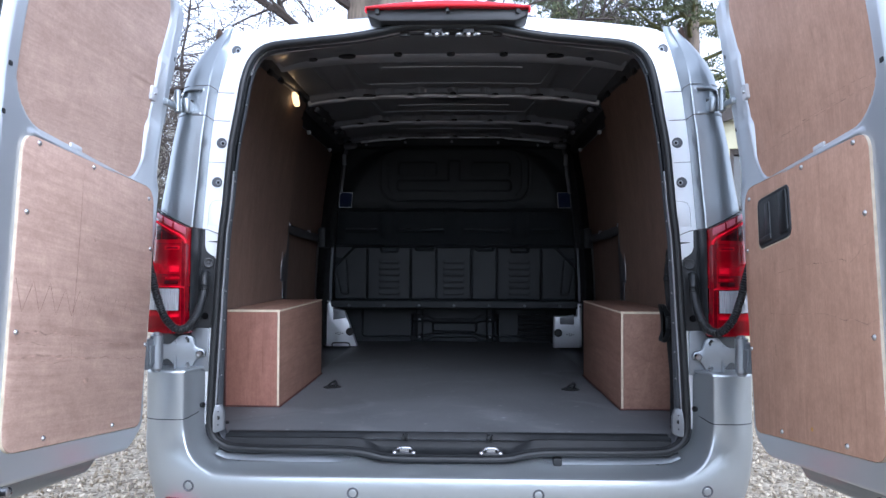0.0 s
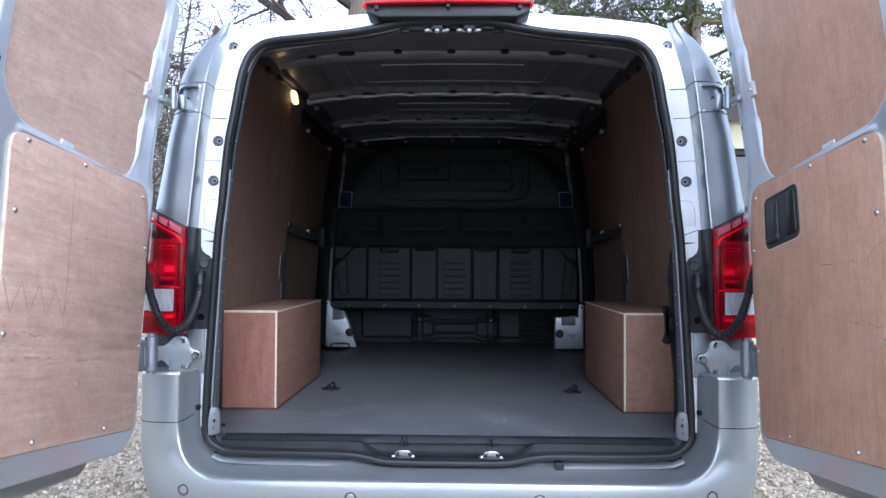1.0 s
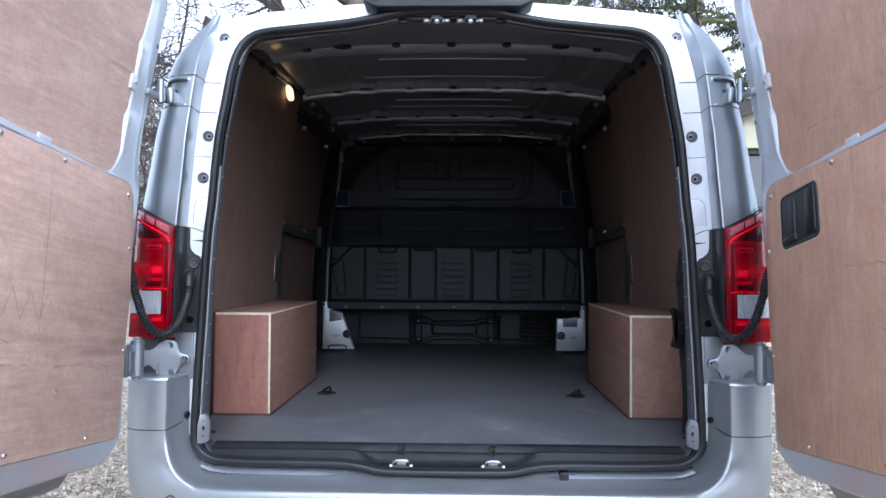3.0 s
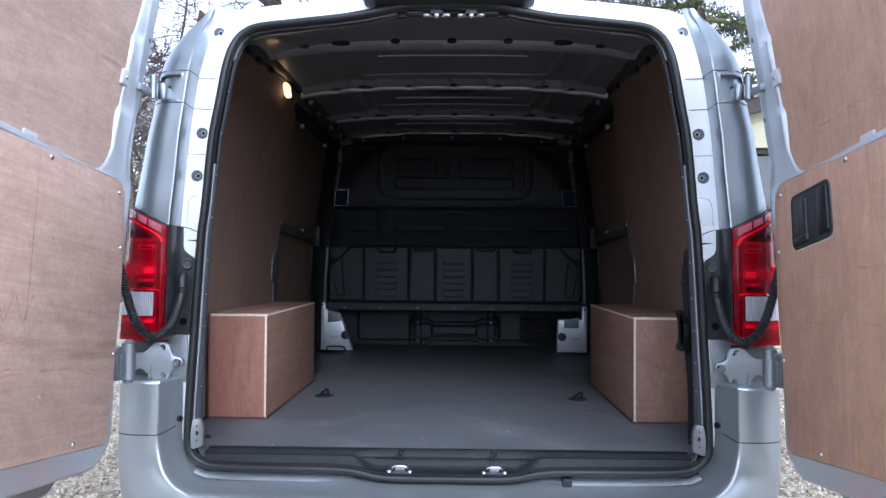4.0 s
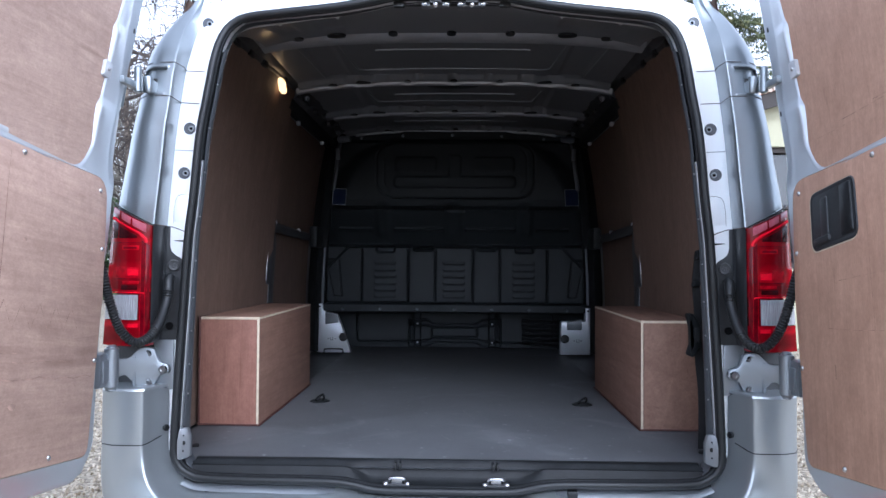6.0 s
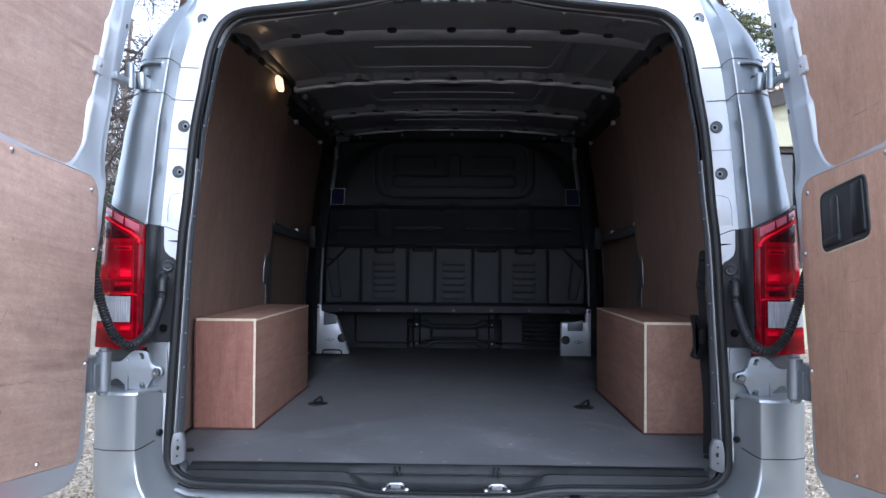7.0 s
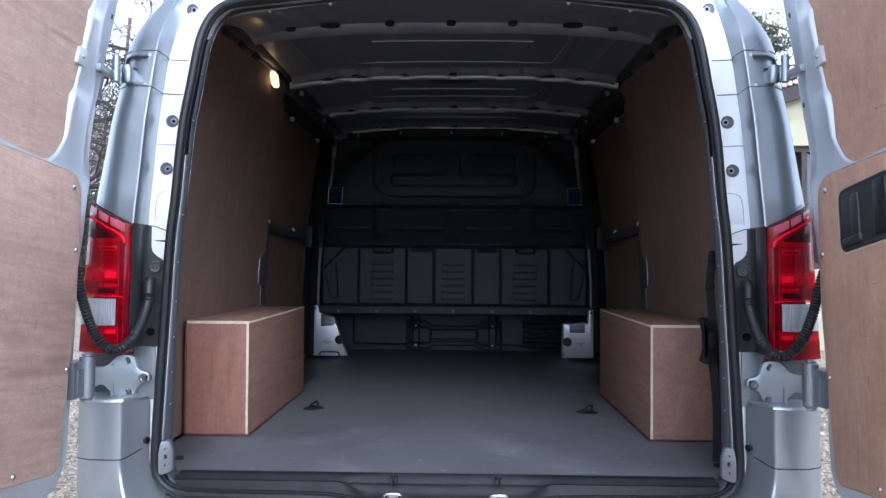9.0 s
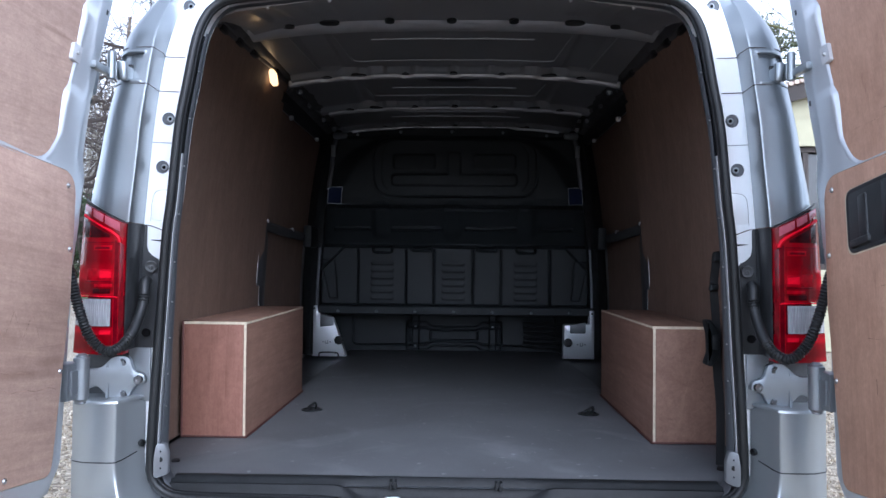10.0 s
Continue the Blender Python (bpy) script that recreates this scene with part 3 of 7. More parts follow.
rings = [u_ring(inner_half, 2.262, 2.250), u_ring(u_half(0.764, 0.799, 0.11, 0.5225), 2.25, 2.222), u_ring(u_half(0.777, 0.799, 0.13, 0.516), 2.200, 2.15),
         u_ring(u_half(0.7815, 0.799, 0.135, 0.5125), 2.179, 2.1235), u_ring(u_half(0.7835, 0.799, 0.136, 0.5095), 2.1745, 2.1190), u_ring(u_half(0.7875, 0.799, 0.14, 0.505), 2.1728, 2.1170),
         u_ring(u_half(0.82, 0.799, 0.15, 0.47), 2.172, 2.1150), u_ring(u_half(0.86, 0.799, 0.17, 0.43), 2.174, 2.1190),
         u_ring(u_half(0.895, 0.799, 0.20, 0.38), 2.190, 2.131), u_ring(u_half(0.914, 0.799, 0.22, 0.33), 2.225, 2.151),
         u_ring(u_half(0.921, 0.799, 0.22, 0.28), 2.28, 2.176), u_ring(u_half(0.926, 0.799, 0.22, 0.24), 2.40, 2.23), u_ring(u_half(0.935, 0.799, 0.22, 0.22), 2.62, 2.40)]
loft(bm, rings)
bumper = part("bumper", bm, BUMPERP, van, "silver painted rear bumper with a smooth step", angle=50)
for s in (-1, 1):
    # top of the raised bumper corner
    bm = bmesh.new()
    rim = [(s * 0.752, 2.262), (s * 0.776, 2.205), (s * 0.782, 2.182), (s * 0.82, 2.17), (s * 0.86, 2.172), (s * 0.895, 2.19), (s * 0.914, 2.225), (s * 0.921, 2.28), (s * 0.926, 2.40)]
    loft(bm, [[(x, y, 0.799) for x, y in rim], [(x + (s * 0.84 - x) * 0.012, y + 0.0012, 0.8030) for x, y in rim], [(x + (s * 0.84 - x) * 0.03, y + 0.003, 0.8055) for x, y in rim], [(x + (s * 0.84 - x) * 0.07, y + 0.007, 0.8065) for x, y in rim], [(x + (s * 0.84 - x) * 0.25, y + 0.022, 0.8065) for x, y in rim], [(s * 0.84, 2.32, 0.8065)] * len(rim)])
    bmesh.ops.remove_doubles(bm, verts=bm.verts[:], dist=1e-5)
    part("bumper_corner_top", bm, BUMPERP, bumper)
    # joint between corner piece and bumper
    bm = bmesh.new()
    line = []
    for r in rings[1:11]:
        side = [p for p in r[len(r) // 2:]]
        k = min(range(len(side)), key=lambda i: abs(side[i].z - 0.661))
        line.append(Vector((s * side[k].x, side[k].y - 0.0004, 0.661 + 0.012 * max(0.0, (0.778 - side[k].x) / 0.02))))
    tube(bm, line, 0.0014, 6)
    part("bumper_joint", bm, RUBBER, bumper)
    bm = bmesh.new()
    disc(bm, (s * 0.752, 2.250, 0.69), (-s, -0.6, 0), ((0.0085, -0.004), (0.0085, 0.003), (0.006, 0.004), (0.0055, 0.001)), 16)
    part("drain_plug", bm, RUBBER, bumper)
for x in (-0.752, -0.266, 0.266, 0.752):
    bm = bmesh.new()
    y = 2.1112 + 0.05 * (abs(x) / 0.9) ** 4 + (0.0017 if abs(x) > 0.5 else 0)
    facing = (0.16 * math.copysign(1, x) if abs(x) > 0.5 else 0.0, -1, -0.05)
    disc(bm, (x, y + 0.004, 0.468 + (0.008 if abs(x) > 0.5 else 0.0)), facing, ((0.0170, -0.01), (0.0170, 0.0010), (0.0158, 0.0016), (0.0148, 0.0006), (0.0130, 0.0002)), 24)
    sensor = part("parking_sensor", bm, JAMB, bumper, "round parking sensor in a grooved ring")
    bm = bmesh.new()
    disc(bm, (x, y + 0.004, 0.468 + (0.008 if abs(x) > 0.5 else 0.0)), facing, ((0.0112, -0.006), (0.0112, 0.0006), (0.0104, 0.0010), (0.004, 0.0010)), 24)
    part("sensor_face", bm, BUMPERP, sensor)
for s in (-1, 1):
    bm = bmesh.new()
    rbox(bm, s * 0.62, s * 0.83, 2.126, 2.17, 0.405, 0.436, 0.005)
    part("reflector", bm, REDTOP, bumper, "red reflector strip")

# tail lamps
for s in (-1, 1):
    lamp = None

    def lamp_ring(z, off, s=s):
        c, o, yc = XC(z), XS(z), YC(z)
        return [(s * (c + 0.004 + off), yc + 0.03, z), (s * (c + 0.004 + off), yc - 0.002 + off, z), (s * (c + 0.012), yc - 0.008 + off, z), (s * (c * 0.55 + o * 0.45), yc - 0.010 + off, z),
                (s * (c * 0.25 + o * 0.75), yc + 0.002 + off, z), (s * (o - off), yc + 0.026, z), (s * (o + 0.012 - off), yc + 0.07, z), (s * (o + 0.025 - off), yc + 0.22, z)]

    bm = bmesh.new()
    rings = []
    for z in np.linspace(0.917, 1.283, 40):
        r = [Vector(p) for p in lamp_ring(z, 0.026)]
        rings.append([Vector((p.x, p.y + (0.004 if int(z * 90) % 2 else 0), min(p.z, 1.216 + 0.6 * max(0, abs(p.x) - 0.78)))) for p in r])
    loft(bm, rings)
    lamp = part("tail_lamp", bm, mat("lamp_reflector", (0.16, 0.004, 0.008), 0.3, 0.2, 0, 0.1, 40), van, "red tail lamp with a clear reversing light")
    for nm, z0, z1, m, lab in (("stop_lens", 1.058, 1.283, REDLENS, "red lens"), ("reversing_lens", 0.985, 1.050, CLEAR, "clear lens"), ("lower_lens", 0.917, 0.983, LOWLENS, "red lens")):
        bm = bmesh.new()
        rings = []
        for z in np.linspace(z0, z1, 18):
            r = [Vector(p) for p in lamp_ring(z, 0.0)]
            if nm == "reversing_lens":
                r = r[2:6]
                r[0].x = s * (abs(r[0].x) + 0.020)
                r[0].y -= 0.003
                r[1].y -= 0.003
                r[2].y -= 0.003
            rings.append([Vector((p.x, p.y, min(p.z, 1.231 + 0.46 * max(0, abs(p.x) - 0.771)))) for p in r])
        loft(bm, rings)
        part(nm, bm, m, lamp, lab)
    bm = bmesh.new()
    rings = []
    for z in np.linspace(0.982, 1.06, 6):
        rings.append([Vector(p) for p in lamp_ring(z, 0.001)][:4])
    loft(bm, rings)
    part("lens_border", bm, DEEPRED, lamp, "solid red border")
    def on_lens(x, z, d=0.0, s=s):
        """A place on the lens, at this half-width and height."""
        r = lamp_ring(z, 0.0)
        xs_, ys_ = [abs(p[0]) for p in r[1:]], [p[1] for p in r[1:]]
        return Vector((s * x, float(np.interp(x, xs_, ys_)) - d, z))

    def patch(nm, m, x0, x1, z0, z1, slants=(0.0, 0.0), d=0.0008, lab=""):
        """A thin raised optic on the lens; its foot and head may climb outwards."""
        nx, e = 9, 0.0010

        def edge(base, climb, e_, dd):
            return [on_lens(x0 + e + (x1 - x0 - 2 * e) * i / nx, base + e_ + climb * i / nx, dd) for i in range(nx + 1)]

        bm = bmesh.new()
        loft(bm, [edge(z0, slants[0], 0.0, -0.002), edge(z0, slants[0], 0.0, d * 0.5), edge(z0, slants[0], e, d), edge(z1, slants[1], -e, d), edge(z1, slants[1], 0.0, d * 0.5), edge(z1, slants[1], 0.0, -0.002)])
        part(nm, bm, m, lamp, lab)

    patch("inner_border", DEEPRED, 0.7735, 0.7960, 0.920, 1.180, (0.0, 0.012), 0.0005, "dark red border")
    # Pink strip stands for light reflected along the lens top.
    patch("lens_rim", PINK, 0.783, 0.887, 1.2120, 1.2335, (0.0530, 0.0480), 0.0006, "pale pink reflection painted along the lens top")
    patch("dark_field", PLUM, 0.806, 0.884, 1.1980, 1.2040, (0.000, 0.038), 0.0007, "dark red triangular field")
    patch("optic", DEEPRED, 0.797, 0.884, 1.1850, 1.1870, (0.0, 0.0), 0.0007)
    patch("optic", MIDRED, 0.800, 0.850, 1.1670, 1.1790, (0.0, 0.0), 0.0007)
    patch("optic", DEEPRED, 0.806, 0.846, 1.1695, 1.1755, (0.0, 0.0), 0.0010)
    patch("optic", MIDRED, 0.800, 0.868, 1.0950, 1.1210, (0.0, 0.003), 0.0007)
    patch("optic", REDHOT, 0.801, 0.832, 1.1000, 1.1160, (0.0, 0.002), 0.0010)
    patch("optic", DEEPRED, 0.800, 0.872, 1.0900, 1.0930, (0.0, 0.0), 0.0008)
    patch("optic", MIDRED, 0.799, 0.846, 1.0780, 1.0860, (0.0, 0.0), 0.0008)
    patch("dark_field", PLUM, 0.803, 0.850, 1.0625, 1.0745, (0.0, 0.0), 0.0008)
    patch("optic", REDHOT, 0.800, 0.828, 0.9650, 0.9750, (0.0, 0.0), 0.0008)
    patch("optic", DEEPRED, 0.828, 0.834, 0.9230, 0.9620, (0.0, 0.0), 0.0008)
    for guide, thick in (([(0.7845, 1.186), (0.7850, 1.193), (0.790, 1.200), (0.798, 1.207), (0.812, 1.216), (0.845, 1.233), (0.884, 1.252)], 0.0048), ([(0.786, 1.0525), (0.790, 1.0545), (0.80, 1.0552), (0.83, 1.0555), (0.887, 1.0555)], 0.0023)):
        bm = bmesh.new()
        line = smooth_path([(x, z, 0) for x, z in guide], 26)
        tube(bm, [on_lens(q.x, q.y, -0.0004) for q in line], [thick * (0.75 + 0.25 * math.sin(k * 0.24 + 1.2)) for k in range(26)], 8)
        part("light_guide", bm, REDHOT, lamp, "bright red light guide")
    for x in (0.7845, 0.7965):
        bm = bmesh.new()
        tube(bm, [on_lens(x, z, 0.0002) for z in np.linspace(0.924, 1.178, 14)], 0.0007, 6)
        part("border_line", bm, MIDRED, lamp)
    bm = bmesh.new()
    tube(bm, [on_lens(x, 1.2345 + 0.50 * max(0, x - 0.771), -0.001) for x in np.linspace(0.774, 0.889, 12)], 0.0022, 6)
    part("lamp_joint", bm, RUBBER, lamp)
    for k in range(13):
        x = 0.812 + 0.0058 * k
        bm = bmesh.new()
        tube(bm, [on_lens(x, 0.990, 0.0015), on_lens(x, 1.018, 0.0022), on_lens(x, 1.046, 0.0015)], 0.0022, 5)
        part("lens_rib", bm, CLEAR, lamp)

# high brake lamp over the opening
bm = bmesh.new()
loop = rp([(-0.205, 1.860, 0.012), (-0.243, 1.876, 0.008), (-0.246, 1.898, 0.006), (-0.236, 1.905, 0.006), (0.236, 1.905, 0.006), (0.246, 1.898, 0.006), (0.243, 1.876, 0.008), (0.205, 1.860, 0.012)], 4)
plate(bm, loop, lambda a, b, c: Vector((a, c + 0.25 * a * a, b)), 2.32, 2.186, 0.006)
brake = part("high_brake_lamp", bm, BLACK, van, "high brake lamp with a red lens and black housing")
bm = bmesh.new()
loft(bm, [[(x, 2.168 + 0.25 * x * x + dy, 1.894 + dz + (0.013 * (1 - (x / 0.25) ** 2) + 0.003) * up) for x in np.linspace(-0.249, 0.249, 32)] for dy, dz, up in
          ((0.02, 0.0, 0.0), (0.002, 0.001, 0.0), (0.0, 0.004, 0.10), (0.004, 0.007, 0.45), (0.012, 0.008, 0.9), (0.06, 0.010, 1.1), (0.14, 0.012, 1.2))])
part("red_lens", bm, REDTOP, brake, "red lens strip")
for sx in (-1, 1):
    bm = bmesh.new()
    tube(bm, smooth_path([(sx * 0.244, 2.186, 1.898), (sx * 0.247, 2.187, 1.890), (sx * 0.242, 2.189, 1.880)], 8), [0.0045, 0.0045, 0.004, 0.004, 0.0035, 0.003, 0.0025, 0.001], 8)
    part("lens_tip", bm, REDTOP, brake)
    bm = bmesh.new()
    rbox(bm, sx * 0.206, sx * 0.218, 2.188, 2.21, 1.880, 1.896, 0.002)
    part("clip", bm, RUBBER, brake)
bm = bmesh.new()
rbox(bm, -0.004, 0.004, 2.177, 2.20, 1.882, 1.894, 0.001)
part("rib", bm, RUBBER, brake)

# ---- load space ----
# inner jamb, behind the seal flange
bm = bmesh.new()
jr = []
for off, dy in ((0.028, 0.012), (0.018, 0.018), (-0.04, 0.04), (-0.09, 0.09)):
    r = []
    for p in ring(off, dy):
        q = p.copy()
        if q.z < 0.62:
            q.z = 0.585
        r.append(q)
    jr.append(r + [r[0]])
loft(bm, jr)
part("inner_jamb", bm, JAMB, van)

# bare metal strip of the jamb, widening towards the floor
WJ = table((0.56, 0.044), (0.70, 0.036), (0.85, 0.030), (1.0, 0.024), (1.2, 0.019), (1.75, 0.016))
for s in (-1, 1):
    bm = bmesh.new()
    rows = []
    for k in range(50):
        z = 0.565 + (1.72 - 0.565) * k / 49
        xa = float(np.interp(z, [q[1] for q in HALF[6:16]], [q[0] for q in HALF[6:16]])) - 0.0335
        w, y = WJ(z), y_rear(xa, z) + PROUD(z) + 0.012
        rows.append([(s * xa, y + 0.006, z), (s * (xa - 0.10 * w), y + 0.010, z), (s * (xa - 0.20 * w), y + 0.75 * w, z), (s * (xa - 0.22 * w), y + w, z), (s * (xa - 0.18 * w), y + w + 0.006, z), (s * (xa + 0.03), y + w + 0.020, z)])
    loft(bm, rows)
    jamb = part("jamb_strip", bm, JAMB, van, "bare jamb strip with rivet holes, darkened as it reflects shade")
    for z in (1.62, 1.50, 1.38, 1.26, 1.14, 1.04, 0.95, 0.86, 0.78):
        xa = float(np.interp(z, [q[1] for q in HALF[6:16]], [q[0] for q in HALF[6:16]])) - 0.0335
        w, y = WJ(z), y_rear(xa, z) + PROUD(z) + 0.012
        bm = bmesh.new()
        disc(bm, (s * (xa - 0.155 * w), y + 0.45 * w, z), (-s * 0.93, -0.35, 0), ((0.0022, -0.003), (0.0022, 0.0012), (0.0012, 0.0016)), 8)
        part("rivet", bm, STEEL, jamb)

# floor board
bm = bmesh.new()
plate(bm, rp([(-0.70, 2.292, 0.03), (0.70, 2.292, 0.03), (0.84, 2.42, 0.02), (0.84, 3.52, 0), (0.665, 3.56, 0), (0.665, 5.01, 0), (-0.665, 5.01, 0), (-0.665, 3.56, 0), (-0.84, 3.52, 0), (-0.84, 2.42, 0.02)], 3),
      lambda a, b, c: Vector((a, b, c)), 0.575, 0.589, 0.002)
load_floor = part("load_floor", bm, FLOORM, van, "smooth grey coated load floor with scuffs")
bm = bmesh.new()
rbox(bm, -0.90, 0.90, 2.45, 5.1, 0.535, 0.562, 0)
part("floor_pan", bm, BLACK, van)
for s in (-1, 1):
    bm = bmesh.new()
    rbox(bm, s * 0.668, s * 0.90, 3.55, 5.00, 0.562, 0.570, 0)
    part("step_well", bm, BLACK, van)

# pale scuffs on the floor board
SCUFF = mat("pale_scuff", (0.16, 0.163, 0.17), 0.7, 0.0, 0.0, 0.3, 60)
rs = random.Random(9)
for x0, y0, x1, y1 in ((-0.087, 2.375, -0.081, 2.33), (0.150, 2.54, 0.172, 2.474), (0.215, 2.60, 0.245, 2.585), (0.186, 2.45, 0.160, 2.43), (-0.19, 2.70, -0.15, 2.66), (0.30, 2.80, 0.36, 2.70), (-0.33, 2.50, -0.25, 2.56), (0.05, 3.0, 0.09, 2.86), (0.19, 2.66, 0.235, 2.58), (0.21, 2.68, 0.245, 2.62), (0.16, 2.60, 0.20, 2.62), (-0.02, 2.62, 0.01, 2.56), (-0.42, 2.78, -0.40, 2.77), (0.12, 2.34, 0.15, 2.33), (-0.30, 2.45, -0.28, 2.47)):
    bm = bmesh.new()
    loft(bm, [[(x0 + (x1 - x0) * k / 8 + 0.0015 * rs.random(), y0 + (y1 - y0) * k / 8 + d, 0.5894) for k in range(9)] for d in (-0.0011, 0.0011)])
    part("scuff", bm, SCUFF, load_floor)

# threshold: ribbed black strip with a hollow for the two strikers
bm = bmesh.new()
xs = np.linspace(-0.70, 0.70, 141)
dip = ramp01(np.abs(xs) - 0.232, 0.085)
rows = []
for y, z, zd, yd in ((2.300, 0.6030, 0, 0), (2.294, 0.6040, 0, 0), (2.284, 0.6025, -0.004, 0), (2.277, 0.5985, -0.016, 0), (2.271, 0.5900, -0.026, 0), (2.269, 0.5890, -0.028, 0), (2.263, 0.5885, -0.034, 0), (2.258, 0.580, -0.030, -0.006), (2.250, 0.566, -0.020, -0.012), (2.244, 0.556, -0.016, -0.014), (2.243, 0.545, -0.014, -0.012)):
    rows.append([(x * (1 - 0.028 * (z > 0.595)), y + yd * d, z + zd * d) for x, d in zip(xs, dip)])
loft(bm, rows)
part("threshold", bm, TRIM, van, "scuffed black plastic threshold strip")
for x in (-0.128, 0.135):
    bm = bmesh.new()
    rbox(bm, x - 0.036, x + 0.036, 2.226, 2.250, 0.548, 0.556, 0.003)
    striker = part("striker", bm, BLACK, van, "door striker with two bolts and a steel loop")
    bm = bmesh.new()
    tube(bm, smooth_path([(x - 0.022, 2.244, 0.556), (x - 0.021, 2.238, 0.564), (x - 0.013, 2.236, 0.568), (x + 0.013, 2.236, 0.568), (x + 0.021, 2.238, 0.564), (x + 0.022, 2.244, 0.556)], 18), 0.0036, 8)
    part("loop", bm, STEEL, striker)
    bm = bmesh.new()
    rbox(bm, x - 0.014, x + 0.014, 2.238, 2.246, 0.554, 0.566, 0.002)
    part("tongue", bm, STEEL, striker)
    for d in (-0.029, 0.029):
        bm = bmesh.new()
        disc(bm, (x + d, 2.232, 0.556), (0, -0.5, 1), ((0.0070, 0), (0.0070, 0.002), (0.005, 0.004), (0.0025, 0.005)), 12)
        part("bolt", bm, STEEL, striker)
    for d in (-0.006, 0.006):
        bm = bmesh.new()
        rbox(bm, x + d - 0.0028, x + d + 0.0028, 2.262, 2.284, 0.580, 0.600, 0.001)
        part("slot", bm, RUBBER, striker)
bm = bmesh.new()
rbox(bm, 0.321, 0.347, 2.215, 2.25, 0.523, 0.546, 0.004)
part("rubber_stop", bm, RUBBER, van, "black rubber door stop")
for x in (-0.635, -0.292, 0.308, 0.635):
    bm = bmesh.new()
    disc(bm, (x, 2.240, 0.528), (0, -1, 0.3), ((0.0075, 0), (0.0075, 0.002), (0.005, 0.003)), 12)
    part("sill_bolt", bm, JAMB, van)

# pale painted sill showing under the seal on both sides of the hollow
for s in (-1, 1):
    bm = bmesh.new()
    span = [i for i, (x, z) in enumerate(APERTURE) if x * s > 0.262 and z < 0.558]
    span.sort(key=lambda i: abs(APERTURE[i][0]))
    rows = []
    for a, b in ((0.004, -0.010), (-0.004, -0.022), (-0.011, -0.030), (-0.0145, -0.033), (-0.0165, -0.027)):
        hi, lo = ring(0.004, b), ring(a, b)
        rows.append([hi[i].lerp(lo[i], min(1.0, max(0.0, (abs(APERTURE[i][0]) - 0.258) / 0.07))) for i in span])
    loft(bm, rows)
    part("sill_strip", bm, HINGEM, van, "pale painted sill under the seal")

# striker plates at the foot of the jambs
for s in (-1, 1):
    bm = bmesh.new()
    loop = rp([(-0.018, -0.055, 0.012), (0.020, -0.045, 0.012), (0.020, 0.02, 0.006), (0.012, 0.05, 0.012), (-0.012, 0.05, 0.012), (-0.018, 0.01, 0.006)], 4)
    fx = lambda a, b, c, s=s: Vector((s * (0.699 - 0.78 * a), 2.240 + 0.5 * a - c, 0.652 + b * 0.82))
    plate(bm, loop, fx, -0.006, 0.006, 0.003)
    guide = part("guide_plate", bm, GUIDEP, van, "pressed metal guide plate with three holes")
    # Holes are small discs, the large one's shade put in as colour.
    for b, r in ((0.026, 0.0026), (0.002, 0.0062), (-0.024, 0.0026)):
        bm = bmesh.new()
        disc(bm, fx(0.0, b, 0.0056), fx(0, 0, 1) - fx(0, 0, 0), ((r, 0), (r * 0.9, 0.0012)), 12)
        part("hole", bm, RUBBER, guide)
    bm = bmesh.new()
    disc(bm, (s * 0.747, 2.450, 0.590), (0, -0.3, 1), ((0.012, 0), (0.011, 0.003), (0.006, 0.004)), 12)
    part("floor_plug", bm, RUBBER, van)

# lashing rings let into the floor
for x, y in ((-0.517, 3.16), (0.515, 3.15)):
    bm = bmesh.new()
    disc(bm, (x, y, 0.589), (0, 0, 1), ((0.040, 0), (0.038, 0.003), (0.030, 0.004), (0.027, 0.001)), 24)
    cup = part("lashing_cup", bm, TRIM, van, "black lashing cup with a folding ring")
    bm = bmesh.new()
    tube(bm, smooth_path([(x - 0.014, y, 0.593), (x - 0.010, y - 0.003, 0.601), (x + 0.004, y - 0.006, 0.611), (x + 0.014, y - 0.010, 0.617), (x + 0.017, y - 0.004, 0.604), (x + 0.012, y, 0.593)], 18), 0.0046, 8)
    part("ring", bm, TRIM, cup)

# side lining
XWALL = table((0.55, 0.856), (1.0, 0.854), (1.25, 0.840), (1.50, 0.815), (1.70, 0.787), (1.86, 0.757), (1.97, 0.728))
SEAT_GREY = mat("dull_grey_metal", (0.15, 0.158, 0.17), 0.42, 0.4, 0.1, 0.15, 20, 0.1, 200)


def lining_top(y):
    return 1.893 + 0.042 * min(1.0, max(0.0, (y - 2.6) / 0.85))


def lining_far(z):
    return 3.655 - 0.03 * max(0.0, z - 1.30) - 0.16 * max(0.0, z - 1.80)


